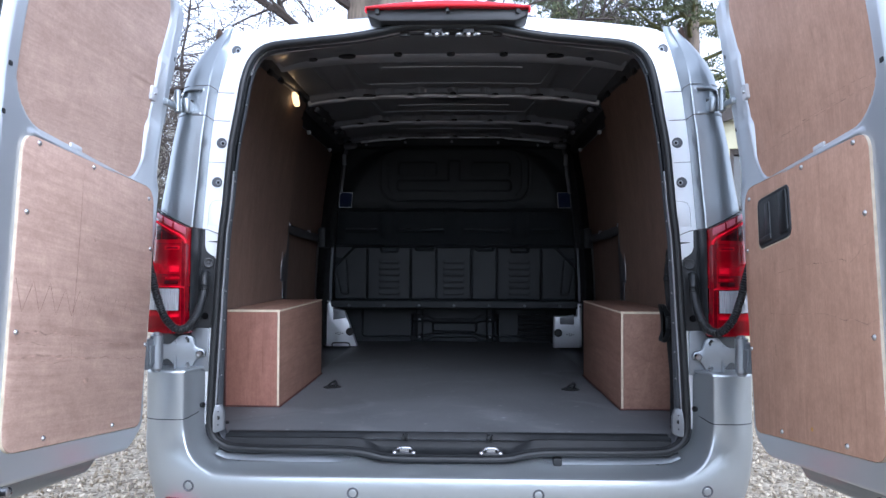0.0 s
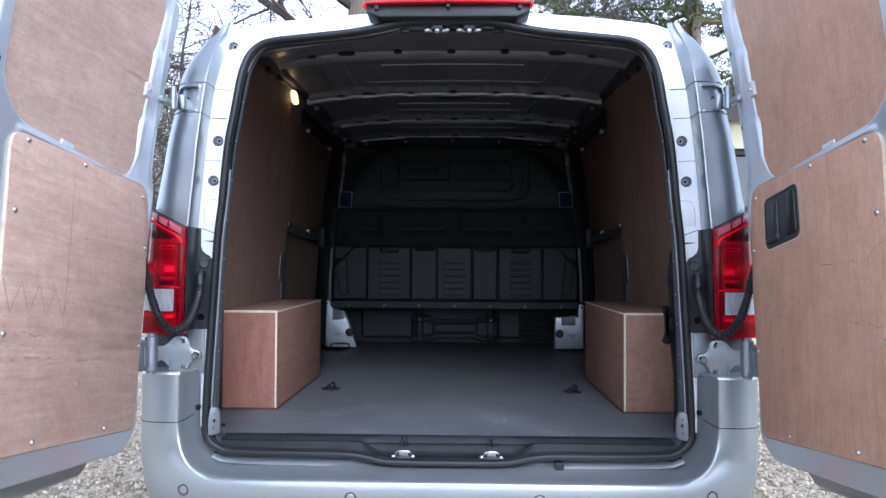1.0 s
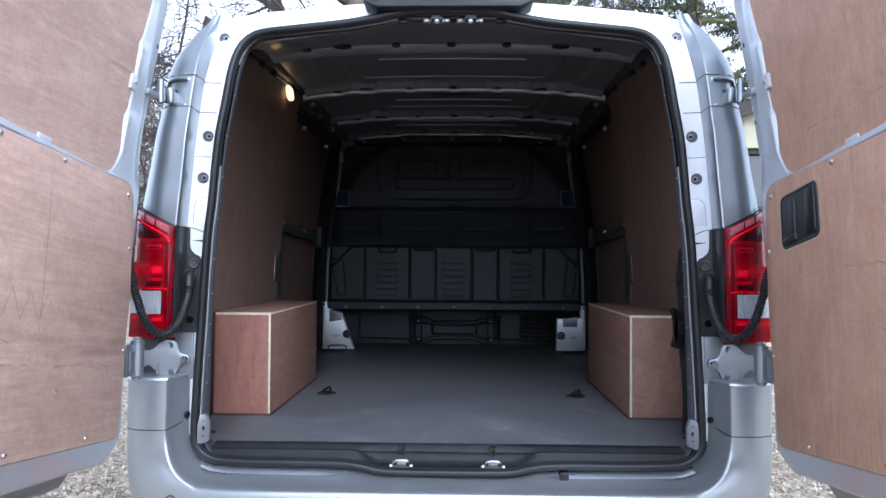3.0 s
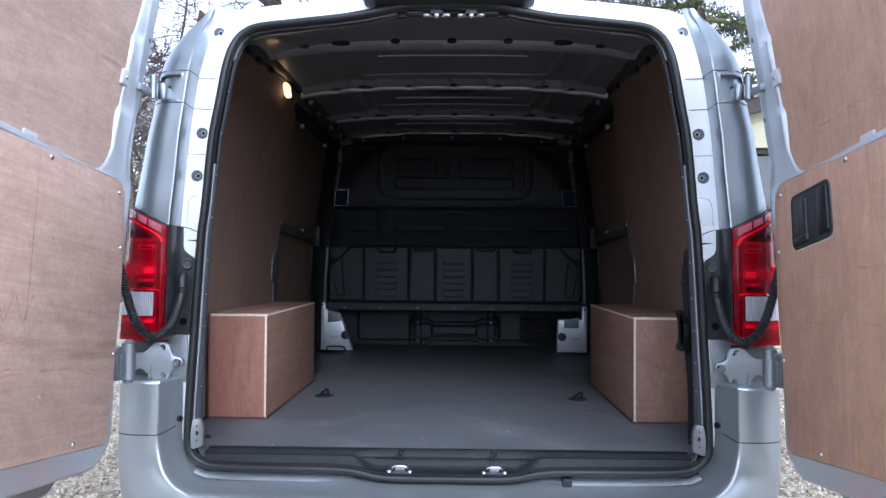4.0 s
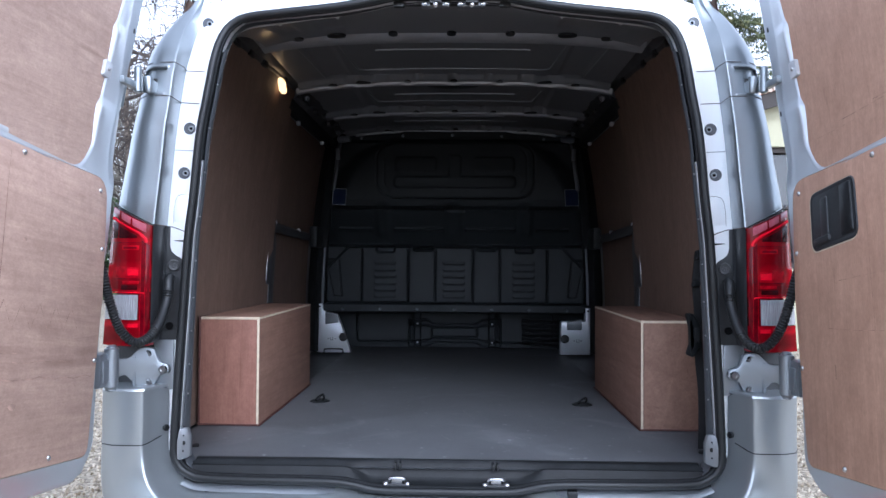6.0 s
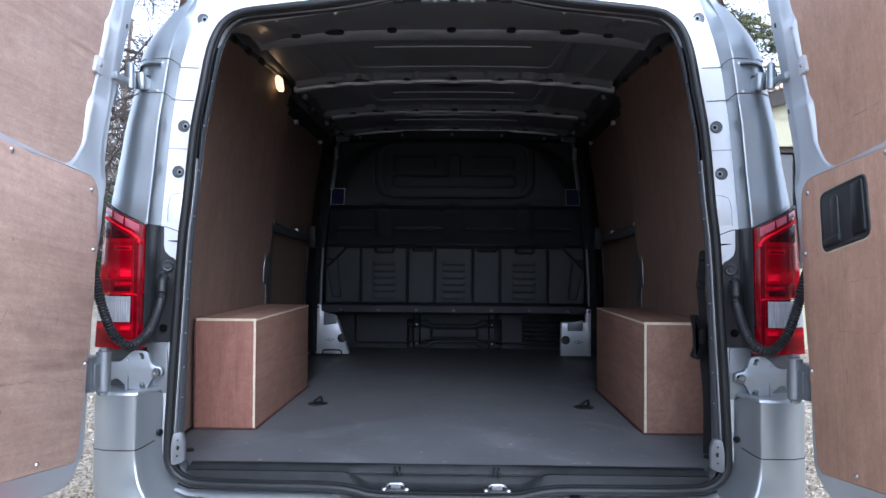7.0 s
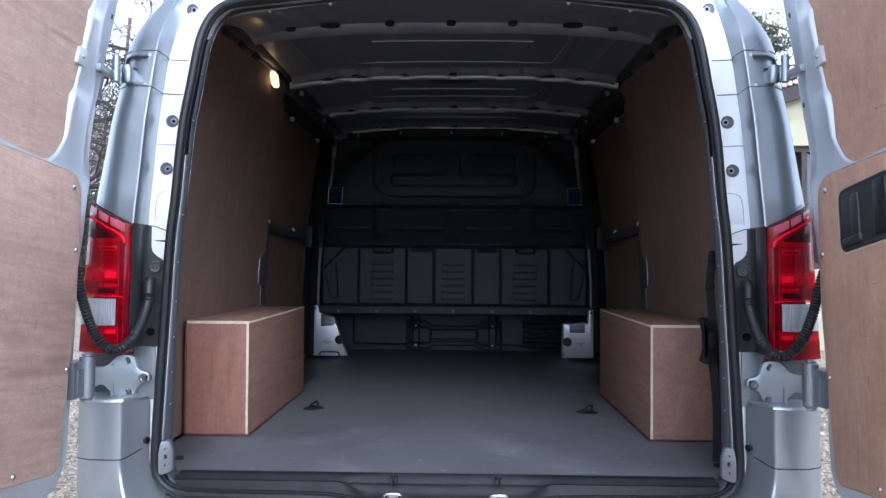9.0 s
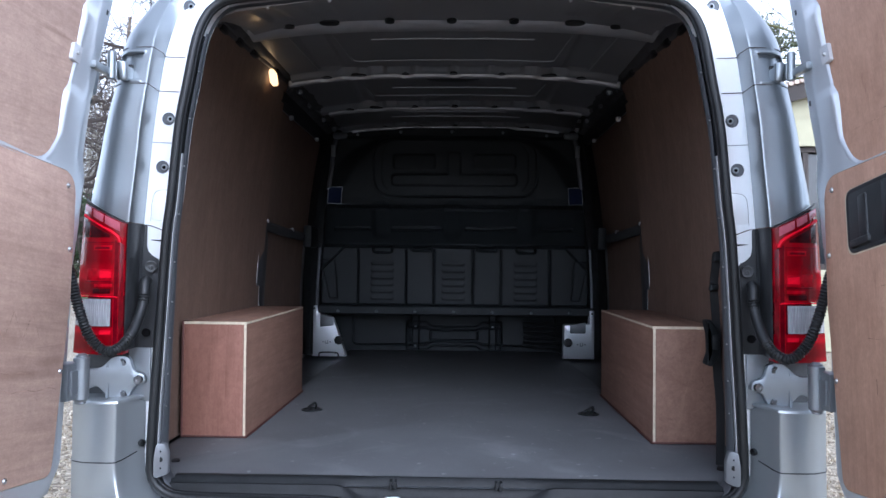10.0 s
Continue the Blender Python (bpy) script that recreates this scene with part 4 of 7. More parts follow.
for s in (-1, 1):
    bm = bmesh.new()
    for lay in (0, 1):
        rows = []
        for j in range(31):
            row = []
            for k in range(13):
                q = j / 30
                y = 2.36 + (lining_far(0.589 + 1.33 * q) - 2.36) * k / 12
                z = 0.589 + (lining_top(y) - 0.589) * q
                row.append((s * (XWALL(z) + lay * 0.006), y, z))
            rows.append(row)
        loft(bm, rows)
        if lay == 0:
            face = rows
        else:
            loft(bm, [[a[-1] for a in face], [a[-1] for a in rows]])
            loft(bm, [face[-1], rows[-1]])
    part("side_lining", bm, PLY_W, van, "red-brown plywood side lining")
    # sliding-door linings beyond, set back behind the first, their shade put in the colour
    bm = bmesh.new()
    zs = np.linspace(1.300, 1.850, 16)
    for lay in (0, 1):
        loft(bm, [[(s * (XWALL(z) + 0.045 + 0.005 * lay), y, z) for y in np.linspace(3.56, 4.76 - 0.25 * max(0, z - 1.70) - 0.35 * max(0, 1.42 - z), 5)] for z in zs])
    part("upper_door_lining", bm, PLY_SHADED, van, "plywood sliding door lining, darkened for its shade")
    bm = bmesh.new()
    zs = np.linspace(0.589, 1.285, 12)
    for lay in (0, 1):
        loft(bm, [[(s * (XWALL(z) + 0.048 + 0.005 * lay), y, z) for y in np.linspace(3.60, 4.64, 5)] for z in zs])
    part("lower_door_lining", bm, PLY_SHADED, van, "plywood sliding door lining, darkened for its shade")
    # metal edge of the sliding door between the linings: upright, then forward
    bm = bmesh.new()
    loft(bm, [[(s * x, y, z) for x, y in ((0.860, near), (0.850, near + 0.003), (0.846, near + 0.012), (0.843, (near + far) / 2), (0.846, far - 0.010), (0.852, far), (0.880, far + 0.005))]
              for z, near, far in ((0.944, 3.603, 3.684), (1.034, 3.606, 3.690), (1.038, 3.566, 3.694), (1.057, 3.560, 3.700), (1.114, 3.562, 3.708), (1.163, 3.571, 3.720), (1.226, 3.597, 3.738), (1.251, 3.611, 3.730), (1.290, 3.646, 3.722), (1.325, 3.688, 3.720))])
    edge_ = part("door_edge", bm, RAILP, van, "dark rubber-lined sliding door edge")
    bm = bmesh.new()
    loft(bm, [[(s * (XWALL(z + dz) + 0.022 - dx), y, z + dz) for dz, dx in ((-0.024, -0.006), (-0.022, 0.012), (-0.010, 0.018), (0.012, 0.016), (0.020, 0.008), (0.022, -0.006))]
              for y, z in ((3.655, 1.312), (3.80, 1.305), (4.10, 1.296), (4.40, 1.290), (4.60, 1.288))])
    part("door_rail", bm, RAILP, edge_, "dark rail across the sliding door")
    bm = bmesh.new()
    tube(bm, smooth_path([(s * 0.847, 3.607, 1.251), (s * 0.847, 3.572, 1.170), (s * 0.847, 3.560, 1.100), (s * 0.848, 3.558, 1.052)], 14), [0.001 + 0.003 * math.sin(math.pi * (k + 0.5) / 14) for k in range(14)], 6)
    part("edge_bead", bm, LIPM, edge_)
    for y, z in ((3.695, 1.328), (4.19, 1.312)):
        bm = bmesh.new()
        disc(bm, (s * (XWALL(z) + 0.012), y, z), (-s, -0.5, 0.2), ((0.011, -0.008), (0.011, 0.004), (0.006, 0.008)), 12)
        part("lining_screw", bm, CLIPM, van, "pale plastic push rivet")
    for y, z in ((3.87, 1.835), (4.47, 1.838)):
        bm = bmesh.new()
        disc(bm, (s * (XWALL(z) + 0.018), y, z), (-s, -0.5, 0), ((0.013, -0.006), (0.013, 0.004), (0.007, 0.009)), 12)
        part("lining_screw", bm, CLIPM, van, "pale plastic push rivet")
    bm = bmesh.new()
    rbox(bm, s * 0.800, s * 0.850, 4.46, 4.64, 1.225, 1.352, 0.018)
    part("door_catch", bm, TRIM, van)
    # thick dark top rail of the sliding door
    bm = bmesh.new()
    loft(bm, [[(s * x, y, z) for x, z in ((0.790, 1.845), (0.765, 1.846), (0.750, 1.858), (0.744, 1.885), (0.752, 1.905), (0.79, 1.91))] for y in (3.58, 3.62, 4.0, 4.4, 4.74)])
    part("door_top_rail", bm, RUBBER, van, "black top rail of the sliding door")
    # narrow inner roof rail along the top of the rear lining, then the wider one over the sliding door
    bm = bmesh.new()
    rings = []
    for y in np.linspace(2.62, 3.60, 40):
        zt, k = lining_top(y), 0.0015 * math.sin(y * 41)
        rings.append([(s * (XWALL(zt) + 0.012), y, zt - 0.012), (s * (XWALL(zt) - 0.004 + k), y, zt - 0.002), (s * (XWALL(zt) - 0.008), y, zt + 0.007 + k), (s * (XWALL(zt) - 0.018 + k), y, zt + 0.010), (s * 0.708, y, 1.944), (s * 0.690, y, 1.957)])
    loft(bm, rings)
    rail = part("roof_rail", bm, RAILP, van, "inner roof rail, darkened for its shaded cavity")
    # Slots are dark blocks set on the rail, standing for unlit openings.
    for y in (2.78, 2.94, 3.10, 3.42):
        bm = bmesh.new()
        zt = lining_top(y)
        rbox(bm, s * (XWALL(zt) - 0.012), s * (XWALL(zt) + 0.006), y - 0.030, y + 0.030, zt - 0.012, zt + 0.012, 0.004)
        part("rail_slot", bm, RUBBER, rail)
    bm = bmesh.new()
    rings = []
    for y in np.linspace(3.60, 4.80, 50):
        k = 0.004 * math.sin(y * 23) + 0.003 * math.sin(y * 57)
        rings.append([(s * 0.760, y, 1.895), (s * (0.735 + k), y, 1.900), (s * (0.722 + k), y, 1.908), (s * (0.716 - k), y, 1.918 + k), (s * 0.722, y, 1.930), (s * (0.700 + k), y, 1.936), (s * (0.685 - k), y, 1.946), (s * 0.668, y, 1.958)])
    loft(bm, rings)
    rail = part("roof_rail", bm, RAILP, van, "inner roof rail, darkened for its shaded cavity")
    for y, x, z, r in ((3.72, 0.705, 1.925, 0.012), (3.95, 0.712, 1.912, 0.010), (4.12, 0.700, 1.930, 0.009), (4.31, 0.712, 1.915, 0.011), (4.42, 0.690, 1.935, 0.010), (4.60, 0.705, 1.92, 0.012)):
        bm = bmesh.new()
        disc(bm, (s * x, y, z), (-s * 0.6, -1, -0.4), ((r * 1.2, -0.02), (r * 1.2, 0.006), (r, 0.010), (r * 0.6, 0.011), (r * 0.5, 0.004)), 10)
        part("rail_clip", bm, SEAT_GREY if r > 0.0105 else BLACK, rail)
    # bright folded bracket where the second bow meets the rail
    bm = bmesh.new()
    loft(bm, [[(s * x, y, z) for x, z in ((0.690, 1.945), (0.712, 1.925), (0.722, 1.900))] for y in (3.600, 3.604, 3.612, 3.615, 3.622, 3.630)])
    part("bow_bracket", bm, SEAT_GREY, van, "folded metal bracket at a roof bow")
    # dark pillar beside the bulkhead, its pale strip, peg and bracket
    bm = bmesh.new()
    loft(bm, [[(s * (XWALL(z) + dx), y, z) for dx, y in ((-0.060, 4.715), (-0.052, 4.680), (-0.030, 4.668), (-0.012, 4.640), (0.010, 4.650), (0.045, 4.69))] for z in np.linspace(0.60, 1.93, 24)])
    post = part("bulkhead_post", bm, TRIM, van)
    for z0, z1, dx in ((0.89, 1.23, -0.050),):
        bm = bmesh.new()
        loft(bm, [[(s * (XWALL(z) + dx + a), 4.662 - b, z) for a, b in ((-0.008, 0.0), (-0.006, 0.006), (0.004, 0.007), (0.008, 0.0))] for z in np.linspace(z0, z1, 6)])
        part("post_strip", bm, JAMB, post)
    bm = bmesh.new()
    tube(bm, smooth_path([(s * 0.700, 4.64, 1.872), (s * 0.712, 4.63, 1.80), (s * 0.722, 4.64, 1.72), (s * 0.742, 4.65, 1.58)], 14), 0.013, 8)
    part("post_tube", bm, JAMB, post)
    bm = bmesh.new()
    disc(bm, (s * 0.690, 4.62, 1.886), (-s, -0.35, -0.08), ((0.020, -0.02), (0.022, 0.01), (0.019, 0.035), (0.014, 0.060), (0.006, 0.064)), 16)
    part("boss", bm, GUIDEP, post, "grey metal peg")
    bm = bmesh.new()
    plate(bm, rp([(-0.014, -0.034, 0.004), (0.012, -0.034, 0.004), (0.016, 0.036, 0.008), (-0.006, 0.036, 0.008)], 3), lambda a, b, c, s=s: Vector((s * (0.710 + a), 4.618 - c, 1.795 + b)), 0, 0.010, 0.003)
    part("bracket", bm, GUIDEP, post, "grey bent bracket")

# roof skin and bows: one pressed sheet
def roof_z(x):
    return 1.984 - 0.022 * (x / 0.66) ** 4 - 0.012 * (x / 0.66) ** 2


bm = bmesh.new()
xs, ys = np.linspace(-0.70, 0.70, 141), np.linspace(2.74, 4.84, 265)
X, Y = np.meshgrid(xs, ys)
Z = 1.985 - 0.022 * (X / 0.66) ** 4 - 0.012 * (X / 0.66) ** 2
for cy, dep, hy in ((2.865, 0.022, 0.060), (3.56, 0.024, 0.045), (4.20, 0.024, 0.045), (4.74, 0.022, 0.04)):
    Z -= dep * ramp01(sd(X, Y, 0, cy, 0.80, hy, 0.01), 0.035)
    for cx in (-0.45, -0.33, -0.16, 0.0, 0.16, 0.33, 0.45):
        Z += 0.014 * ramp01(sd(X, Y, cx, cy - hy, 0.035 if abs(cx) > 0.3 else 0.018, 0.018, 0.012), 0.012)
for cx in (-0.52, 0.52):
    Z += 0.008 * ramp01(sd(X, Y, cx, 3.26, 0.055, 0.23, 0.02), 0.012)
    Z += 0.008 * ramp01(sd(X, Y, cx * 0.86, 3.90, 0.030, 0.24, 0.02), 0.012)
sheet(bm, xs, ys, lambda i, j: (xs[i], ys[j], Z[j, i]))
roof = part("roof_panel", bm, ROOFP, van, "ribbed metal roof panel, its silver darkened for shade", angle=60)
# pressed ribs of the roof skin: the long ones turn back along the roof at their ends
for y, w, arm in ((3.135, 0.305, 0), (3.413, 0.385, -0.34), (3.868, 0.295, 0), (4.02, 0.37, -0.22), (4.40, 0.28, 0), (4.53, 0.36, 0)):
    bm = bmesh.new()
    line = [(x, y, roof_z(x) + 0.001) for x in np.linspace(-w, w, 24)]
    if arm:
        side = [(w + 0.03 + 0.025 * k / 6, y + arm * k / 6 - 0.02, roof_z(w + 0.03) + 0.001) for k in range(7)]
        line = [(-a, b, c) for a, b, c in side[::-1]] + line + side
    tube(bm, line, 0.0030 if arm else 0.0036, 8)
    # Lighter paint carries the ribs' highlights.
    part("roof_rib", bm, RIBM, roof, "pressed roof rib")
for x in (-0.585, 0.585):
    bm = bmesh.new()
    tube(bm, [(x * k, y, roof_z(x * k) + 0.001) for k, y in ((1.02, 3.03), (1.0, 3.25), (0.98, 3.49))], 0.003, 8)
    part("roof_rib", bm, RIBM, roof)
# lower lips of the roof bows, with dents along their front edges
for y, z, w, th, m in ((2.905, 1.960, 0.69, 2.8, BOWM), (3.560, 1.958, 0.715, 1.0, LIPM), (4.205, 1.958, 0.66, 1.3, LIPM), (4.740, 1.962, 0.62, 0.7, LIPM)):
    bm = bmesh.new()
    rows = []
    for dy, dz in ((-0.020, 0.014), (-0.016, 0.002), (-0.012, -0.006), (0.000, -0.009), (0.008, -0.010), (0.014, -0.004), (0.018, 0.012)):
        row = []
        for x in np.linspace(-w, w, 121):
            dent = sum(float(ramp01(abs(abs(x) - c) - h, 0.03)) for c, h in ((0.0, 0.024), (0.208, 0.024), (0.41, 0.045), (0.55, 0.030)))
            row.append((x, y + dy * th + (0.012 * min(1, dent) if dy < -0.004 else 0), z + dz - (0.20 * (dy + 0.02) if th > 2 else 0.0) - 0.022 * (x / 0.66) ** 4 - 0.012 * (x / 0.66) ** 2))
        rows.append(row)
    loft(bm, rows)
    # Lip colour is lightened to carry the light they catch.
    part("roof_bow_lip", bm, m, roof, "metal lip of a roof bow, lightened as lit")
    # Dark oval discs paint the unlit slots of the bow.
    for c, h in ((-0.55, 0.030), (-0.41, 0.045), (-0.208, 0.022), (0.0, 0.022), (0.208, 0.022), (0.41, 0.045), (0.55, 0.030)):
        if abs(c) < w - 0.08:
            bm = bmesh.new()
            disc(bm, (0, 0, 0), (0, 0, 1), ((1.0, -0.004), (1.0, 0.004)), 18)
            for v in bm.verts:
                v.co = Vector((c + v.co.x * h * 0.75, y - 0.020 * th + v.co.y * (0.016 if th < 2 else 0.022), z + v.co.z + (-0.006 if th > 2 else 0.005) - 0.022 * (c / 0.66) ** 4 - 0.012 * (c / 0.66) ** 2))
            part("bow_slot", bm, RUBBER, roof)
# shallow dark oval behind the second bow
bm = bmesh.new()
disc(bm, (0, 0, 0), (0, 0, -1), ((1.0, -0.010), (1.0, 0.004), (0.94, 0.009), (0.5, 0.012)), 28)
for v in bm.verts:
    v.co = Vector((-0.005 + v.co.x * 0.122, 3.645 + v.co.y * 0.045, 1.972 + v.co.z))
part("roof_oval", bm, BLACK, roof, "shallow dark oval in the roof")

# header inside the opening, with slots and latches
bm = bmesh.new()
xs, ts = np.linspace(-0.665, 0.665, 134), np.linspace(0, 1, 41)
X, T = np.meshgrid(xs, ts)
SL = np.zeros_like(X)
for cx, hx in ((-0.55, 0.028), (-0.41, 0.040), (0.41, 0.040), (0.55, 0.028)):
    SL += ramp01(sd(X, T * 0.6, cx, 0.33, hx, 0.17, 0.01), 0.02)


def header_pt(x, t, lift=0.0):
    z0 = float(np.interp(abs(x), [0, 0.13, 0.22, 0.31, 0.44, 0.56, 0.62, 0.665], [1.855, 1.852, 1.834, 1.822, 1.812, 1.803, 1.788, 1.772]))
    y0 = y_rear(x, 1.84) + 0.02
    z = z0 + (1.957 - 0.05 * (x / 0.66) ** 4 - z0) * (1 - (1 - t) ** 1.7)
    return (x, y0 + (2.855 - y0) * t, z + lift)


def header_at(i, j):
    return header_pt(xs[i], ts[j], 0.006 * SL[j, i])


sheet(bm, xs, ts, header_at)
front = [Vector(header_pt(x, 0.0)) for x in xs]
loft(bm, [front, [p + Vector((0, -0.006, 0.012)) for p in front], [p + Vector((0, -0.010, 0.030)) for p in front]])
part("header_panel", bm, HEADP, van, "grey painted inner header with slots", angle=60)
for x in (-0.034, 0.064):
    bm = bmesh.new()
    plate(bm, rp([(x - 0.040, 1.836, 0.004), (x + 0.036, 1.836, 0.004), (x + 0.040, 1.850, 0.006), (x - 0.040, 1.850, 0.006)], 3), lambda a, b, c: Vector((a, c, b)), 2.285, 2.262, 0.003)
    latch = part("header_latch", bm, GUIDEP, van, "grey steel door latch on the header")
    bm = bmesh.new()
    rbox(bm, x - 0.017, x + 0.017, 2.242, 2.275, 1.838, 1.862, 0.004)
    part("latch_body", bm, BLACK, latch)
    bm = bmesh.new()
    rbox(bm, x - 0.0155, x + 0.0155, 2.238, 2.270, 1.860, 1.868, 0.003)
    part("catch", bm, STEEL, latch, "bright steel catch")
    bm = bmesh.new()
    disc(bm, (x, 2.246, 1.834), (0, -1, -0.4), ((0.007, -0.01), (0.007, 0.004), (0.003, 0.007)), 12)
    part("bolt", bm, STEEL, latch)
    for d in (-0.031, 0.029):
        bm = bmesh.new()
        rbox(bm, x + d - 0.006, x + d + 0.006, 2.258, 2.264, 1.839, 1.846, 0.002)
        part("plate_rib", bm, STEEL, latch)
for x in (-0.135, 0.155):
    bm = bmesh.new()
    rbox(bm, x - 0.015, x + 0.015, 2.268, 2.285, 1.838, 1.852, 0.003)
    part("header_plug", bm, BLACK, van)
for x in (-0.50, 0.50, -0.33, 0.33):
    bm = bmesh.new()
    disc(bm, (x, 2.42, 1.862 if abs(x) < 0.4 else 1.842), (0, -0.6, -1), ((0.006, -0.004), (0.006, 0.004), (0.003, 0.006)), 10)
    part("header_rivet", bm, STEEL, van)

# bulkhead: one pressed sheet with its embossed fields
bm = bmesh.new()
xs, zs = np.linspace(-0.86, 0.86, 345), np.linspace(0.832, 1.955, 285)
X, Zg = np.meshgrid(xs, zs)
A = np.abs(X)
prof = np.interp(zs, (0.83, 1.237, 1.256, 1.430, 1.450, 1.465, 1.490, 1.53, 1.885, 1.905, 1.96), (0.0, 0.0, -0.050, 0.042, 0.054, 0.056, 0.036, 0.030, 0.030, 0.0, 0.0))
D = np.repeat(prof[:, None], len(xs), axis=1)      # depth towards the load space
# upper bowl falls back at its domed outline
dome = np.interp(Zg, (1.25, 1.48, 1.60, 1.72, 1.82, 1.88, 1.92), (0.80, 0.755, 0.720, 0.655, 0.555, 0.43, 0.38))
D -= 0.040 * (1 - ramp01(A - dome, 0.15)) * step01(Zg - 1.27, 0.04)
# lower panel with cut corners, its grooves, louvres and side pressings
panel_d = np.maximum(sd(X, Zg, 0, 1.066, 0.790, 0.172, 0.02), ((A - 0.655) + (Zg - 1.236)) * 0.72)
D += 0.040 * ramp01(panel_d, 0.016)
for cx in (-0.570, -0.285, -0.118, 0.112, 0.277, 0.565):
    D -= 0.011 * ramp01(sd(X, Zg, cx, 1.056, 0.004, 0.168, 0.004), 0.009)
for cx in (-0.425, -0.005, 0.421):
    for k in range(6):
        zc = 0.940 + 0.0408 * k
        inside = ramp01(sd(X, Zg, cx, zc, 0.066, 0.012, 0.011), 0.010)
        D += 0.005 * inside * np.clip(0.5 - (Zg - zc) / 0.024, 0, 1)
for cx, hx, low in ((-0.425, 0.055, 1.205), (-0.195, 0.060, 1.216), (0.195, 0.060, 1.216), (0.425, 0.055, 1.205)):
    D -= 0.034 * ramp01(sd(X, Zg, cx, low + 0.06, hx, 0.06, 0.014), 0.016) * (Zg < 1.240)
for sx in (-1, 1):
    tri = sd(sx * X - 0.735 - 0.16 * (Zg - 1.04), Zg, 0, 1.045, 0.026 + 0.07 * np.clip(Zg - 0.95, 0, 0.2), 0.115, 0.012)
    D -= 0.007 * ramp01(np.abs(tri) - 0.003, 0.007)
# short ribs in the shaded band and on the ledge over it
for zc, amount, spans in ((1.347, 0.014, ((-0.718, -0.506), (-0.375, -0.071), (0.063, 0.369), (0.50, 0.70))), (1.470, 0.010, ((-0.70, -0.44), (-0.383, -0.065), (0.063, 0.375), (0.44, 0.69)))):
    for x0, x1 in spans:
        D += amount * ramp01(sd(X, Zg, (x0 + x1) / 2, zc, (x1 - x0) / 2, 0.009, 0.008), 0.010)
for cx in (-0.44, -0.01, 0.43):
    D += 0.010 * ramp01(sd(X, Zg, cx, 1.40, 0.040, 0.10, 0.03), 0.04)
# pressed frame and its inner fields
field = sd(X, Zg, 0.0, 1.712, 0.487, 0.172, 0.11)
D -= 0.007 * ramp01(np.abs(field) - 0.004, 0.010)
D -= 0.004 * ramp01(np.abs(sd(X, Zg, 0.0, 1.712, 0.440, 0.150, 0.09)) - 0.002, 0.012) * (A > 0.40)
inner = np.minimum(np.minimum(sd(X, Zg, -0.242, 1.747, 0.124, 0.043, 0.02), sd(X, Zg, 0.236, 1.747, 0.124, 0.043, 0.02)),
                   np.minimum(sd(X, Zg, -0.004, 1.638, 0.372, 0.034, 0.025), sd(X, Zg, -0.004, 1.71, 0.037, 0.092, 0.015)))
D += 0.012 * ramp01(inner, 0.014) * np.clip(0.35 + (1.80 - Zg) * 2.2, 0, 1)
# bolted foot flange
D += 0.055 * ramp01(sd(X, Zg, 0, 0.864, 0.84, 0.026, 0.006), 0.012)
sheet(bm, xs, zs, lambda i, j: (xs[i], 4.73 - D[j, i], zs[j]))
bulkhead = part("bulkhead", bm, DARK, van, "dark grey pressed bulkhead with louvres", angle=70)
# Darker copy chosen by face height, as painted shade.
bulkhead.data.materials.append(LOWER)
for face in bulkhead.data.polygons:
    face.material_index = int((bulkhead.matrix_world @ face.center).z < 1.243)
for k in range(7):
    bm = bmesh.new()
    disc(bm, (-0.684 + 0.2275 * k, 4.677, 0.856), (0, -1, 0), ((0.0105, 0), (0.0105, 0.004), (0.006, 0.008)), 12)
    part("bolt", bm, SEAT_GREY, bulkhead)
for x, z in ((-0.585, 1.912), (-0.327, 1.928), (-0.02, 1.932), (0.285, 1.926), (0.545, 1.908)):
    bm = bmesh.new()
    disc(bm, (x, 4.728, z), (0, -1, 0), ((0.009, 0), (0.009, 0.004), (0.005, 0.006)), 12)
    part("bolt", bm, SEAT_GREY, bulkhead)
# lower, set-back part with nested pressings
bm = bmesh.new()
xs, zs = np.linspace(-0.86, 0.86, 345), np.linspace(0.575, 0.90, 90)
X, Zg = np.meshgrid(xs, zs)
D = np.zeros_like(X)
for cx in (-0.245, 0.245):
    D += 0.014 * ramp01(sd(X, Zg, cx, 0.70, 0.020, 0.14, 0.004), 0.008)
squeeze = 0.68 + (Zg - 0.68) / (1.0 + 0.45 * ramp01(0.16 - np.abs(X), 0.05) * 1.0)
for hz in (0.060, 0.036):
    D += 0.010 * ramp01(np.abs(sd(X, squeeze, 0, 0.68, 0.30, hz, 0.004)) - 0.004, 0.008)
D += 0.010 * ramp01(np.abs(sd(X, Zg, 0, 0.684, 0.150, 0.030, 0.012)) - 0.004, 0.008)
for cx in (-0.46, 0.46):
    D += 0.008 * ramp01(np.abs(sd(X, Zg, cx, 0.72, 0.185, 0.098, 0.03)) - 0.004, 0.010)
sheet(bm, xs, zs, lambda i, j: (xs[i], 5.04 - D[j, i], zs[j]))
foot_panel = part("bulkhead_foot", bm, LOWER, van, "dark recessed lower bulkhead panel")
for x, z in ((-0.245, 0.74), (-0.245, 0.62), (0.245, 0.74), (0.245, 0.62)):
    bm = bmesh.new()
    disc(bm, (x, 5.024, z), (0, -1, 0), ((0.008, 0), (0.008, 0.003), (0.004, 0.006)), 10)
    part("bolt", bm, STEEL, foot_panel)
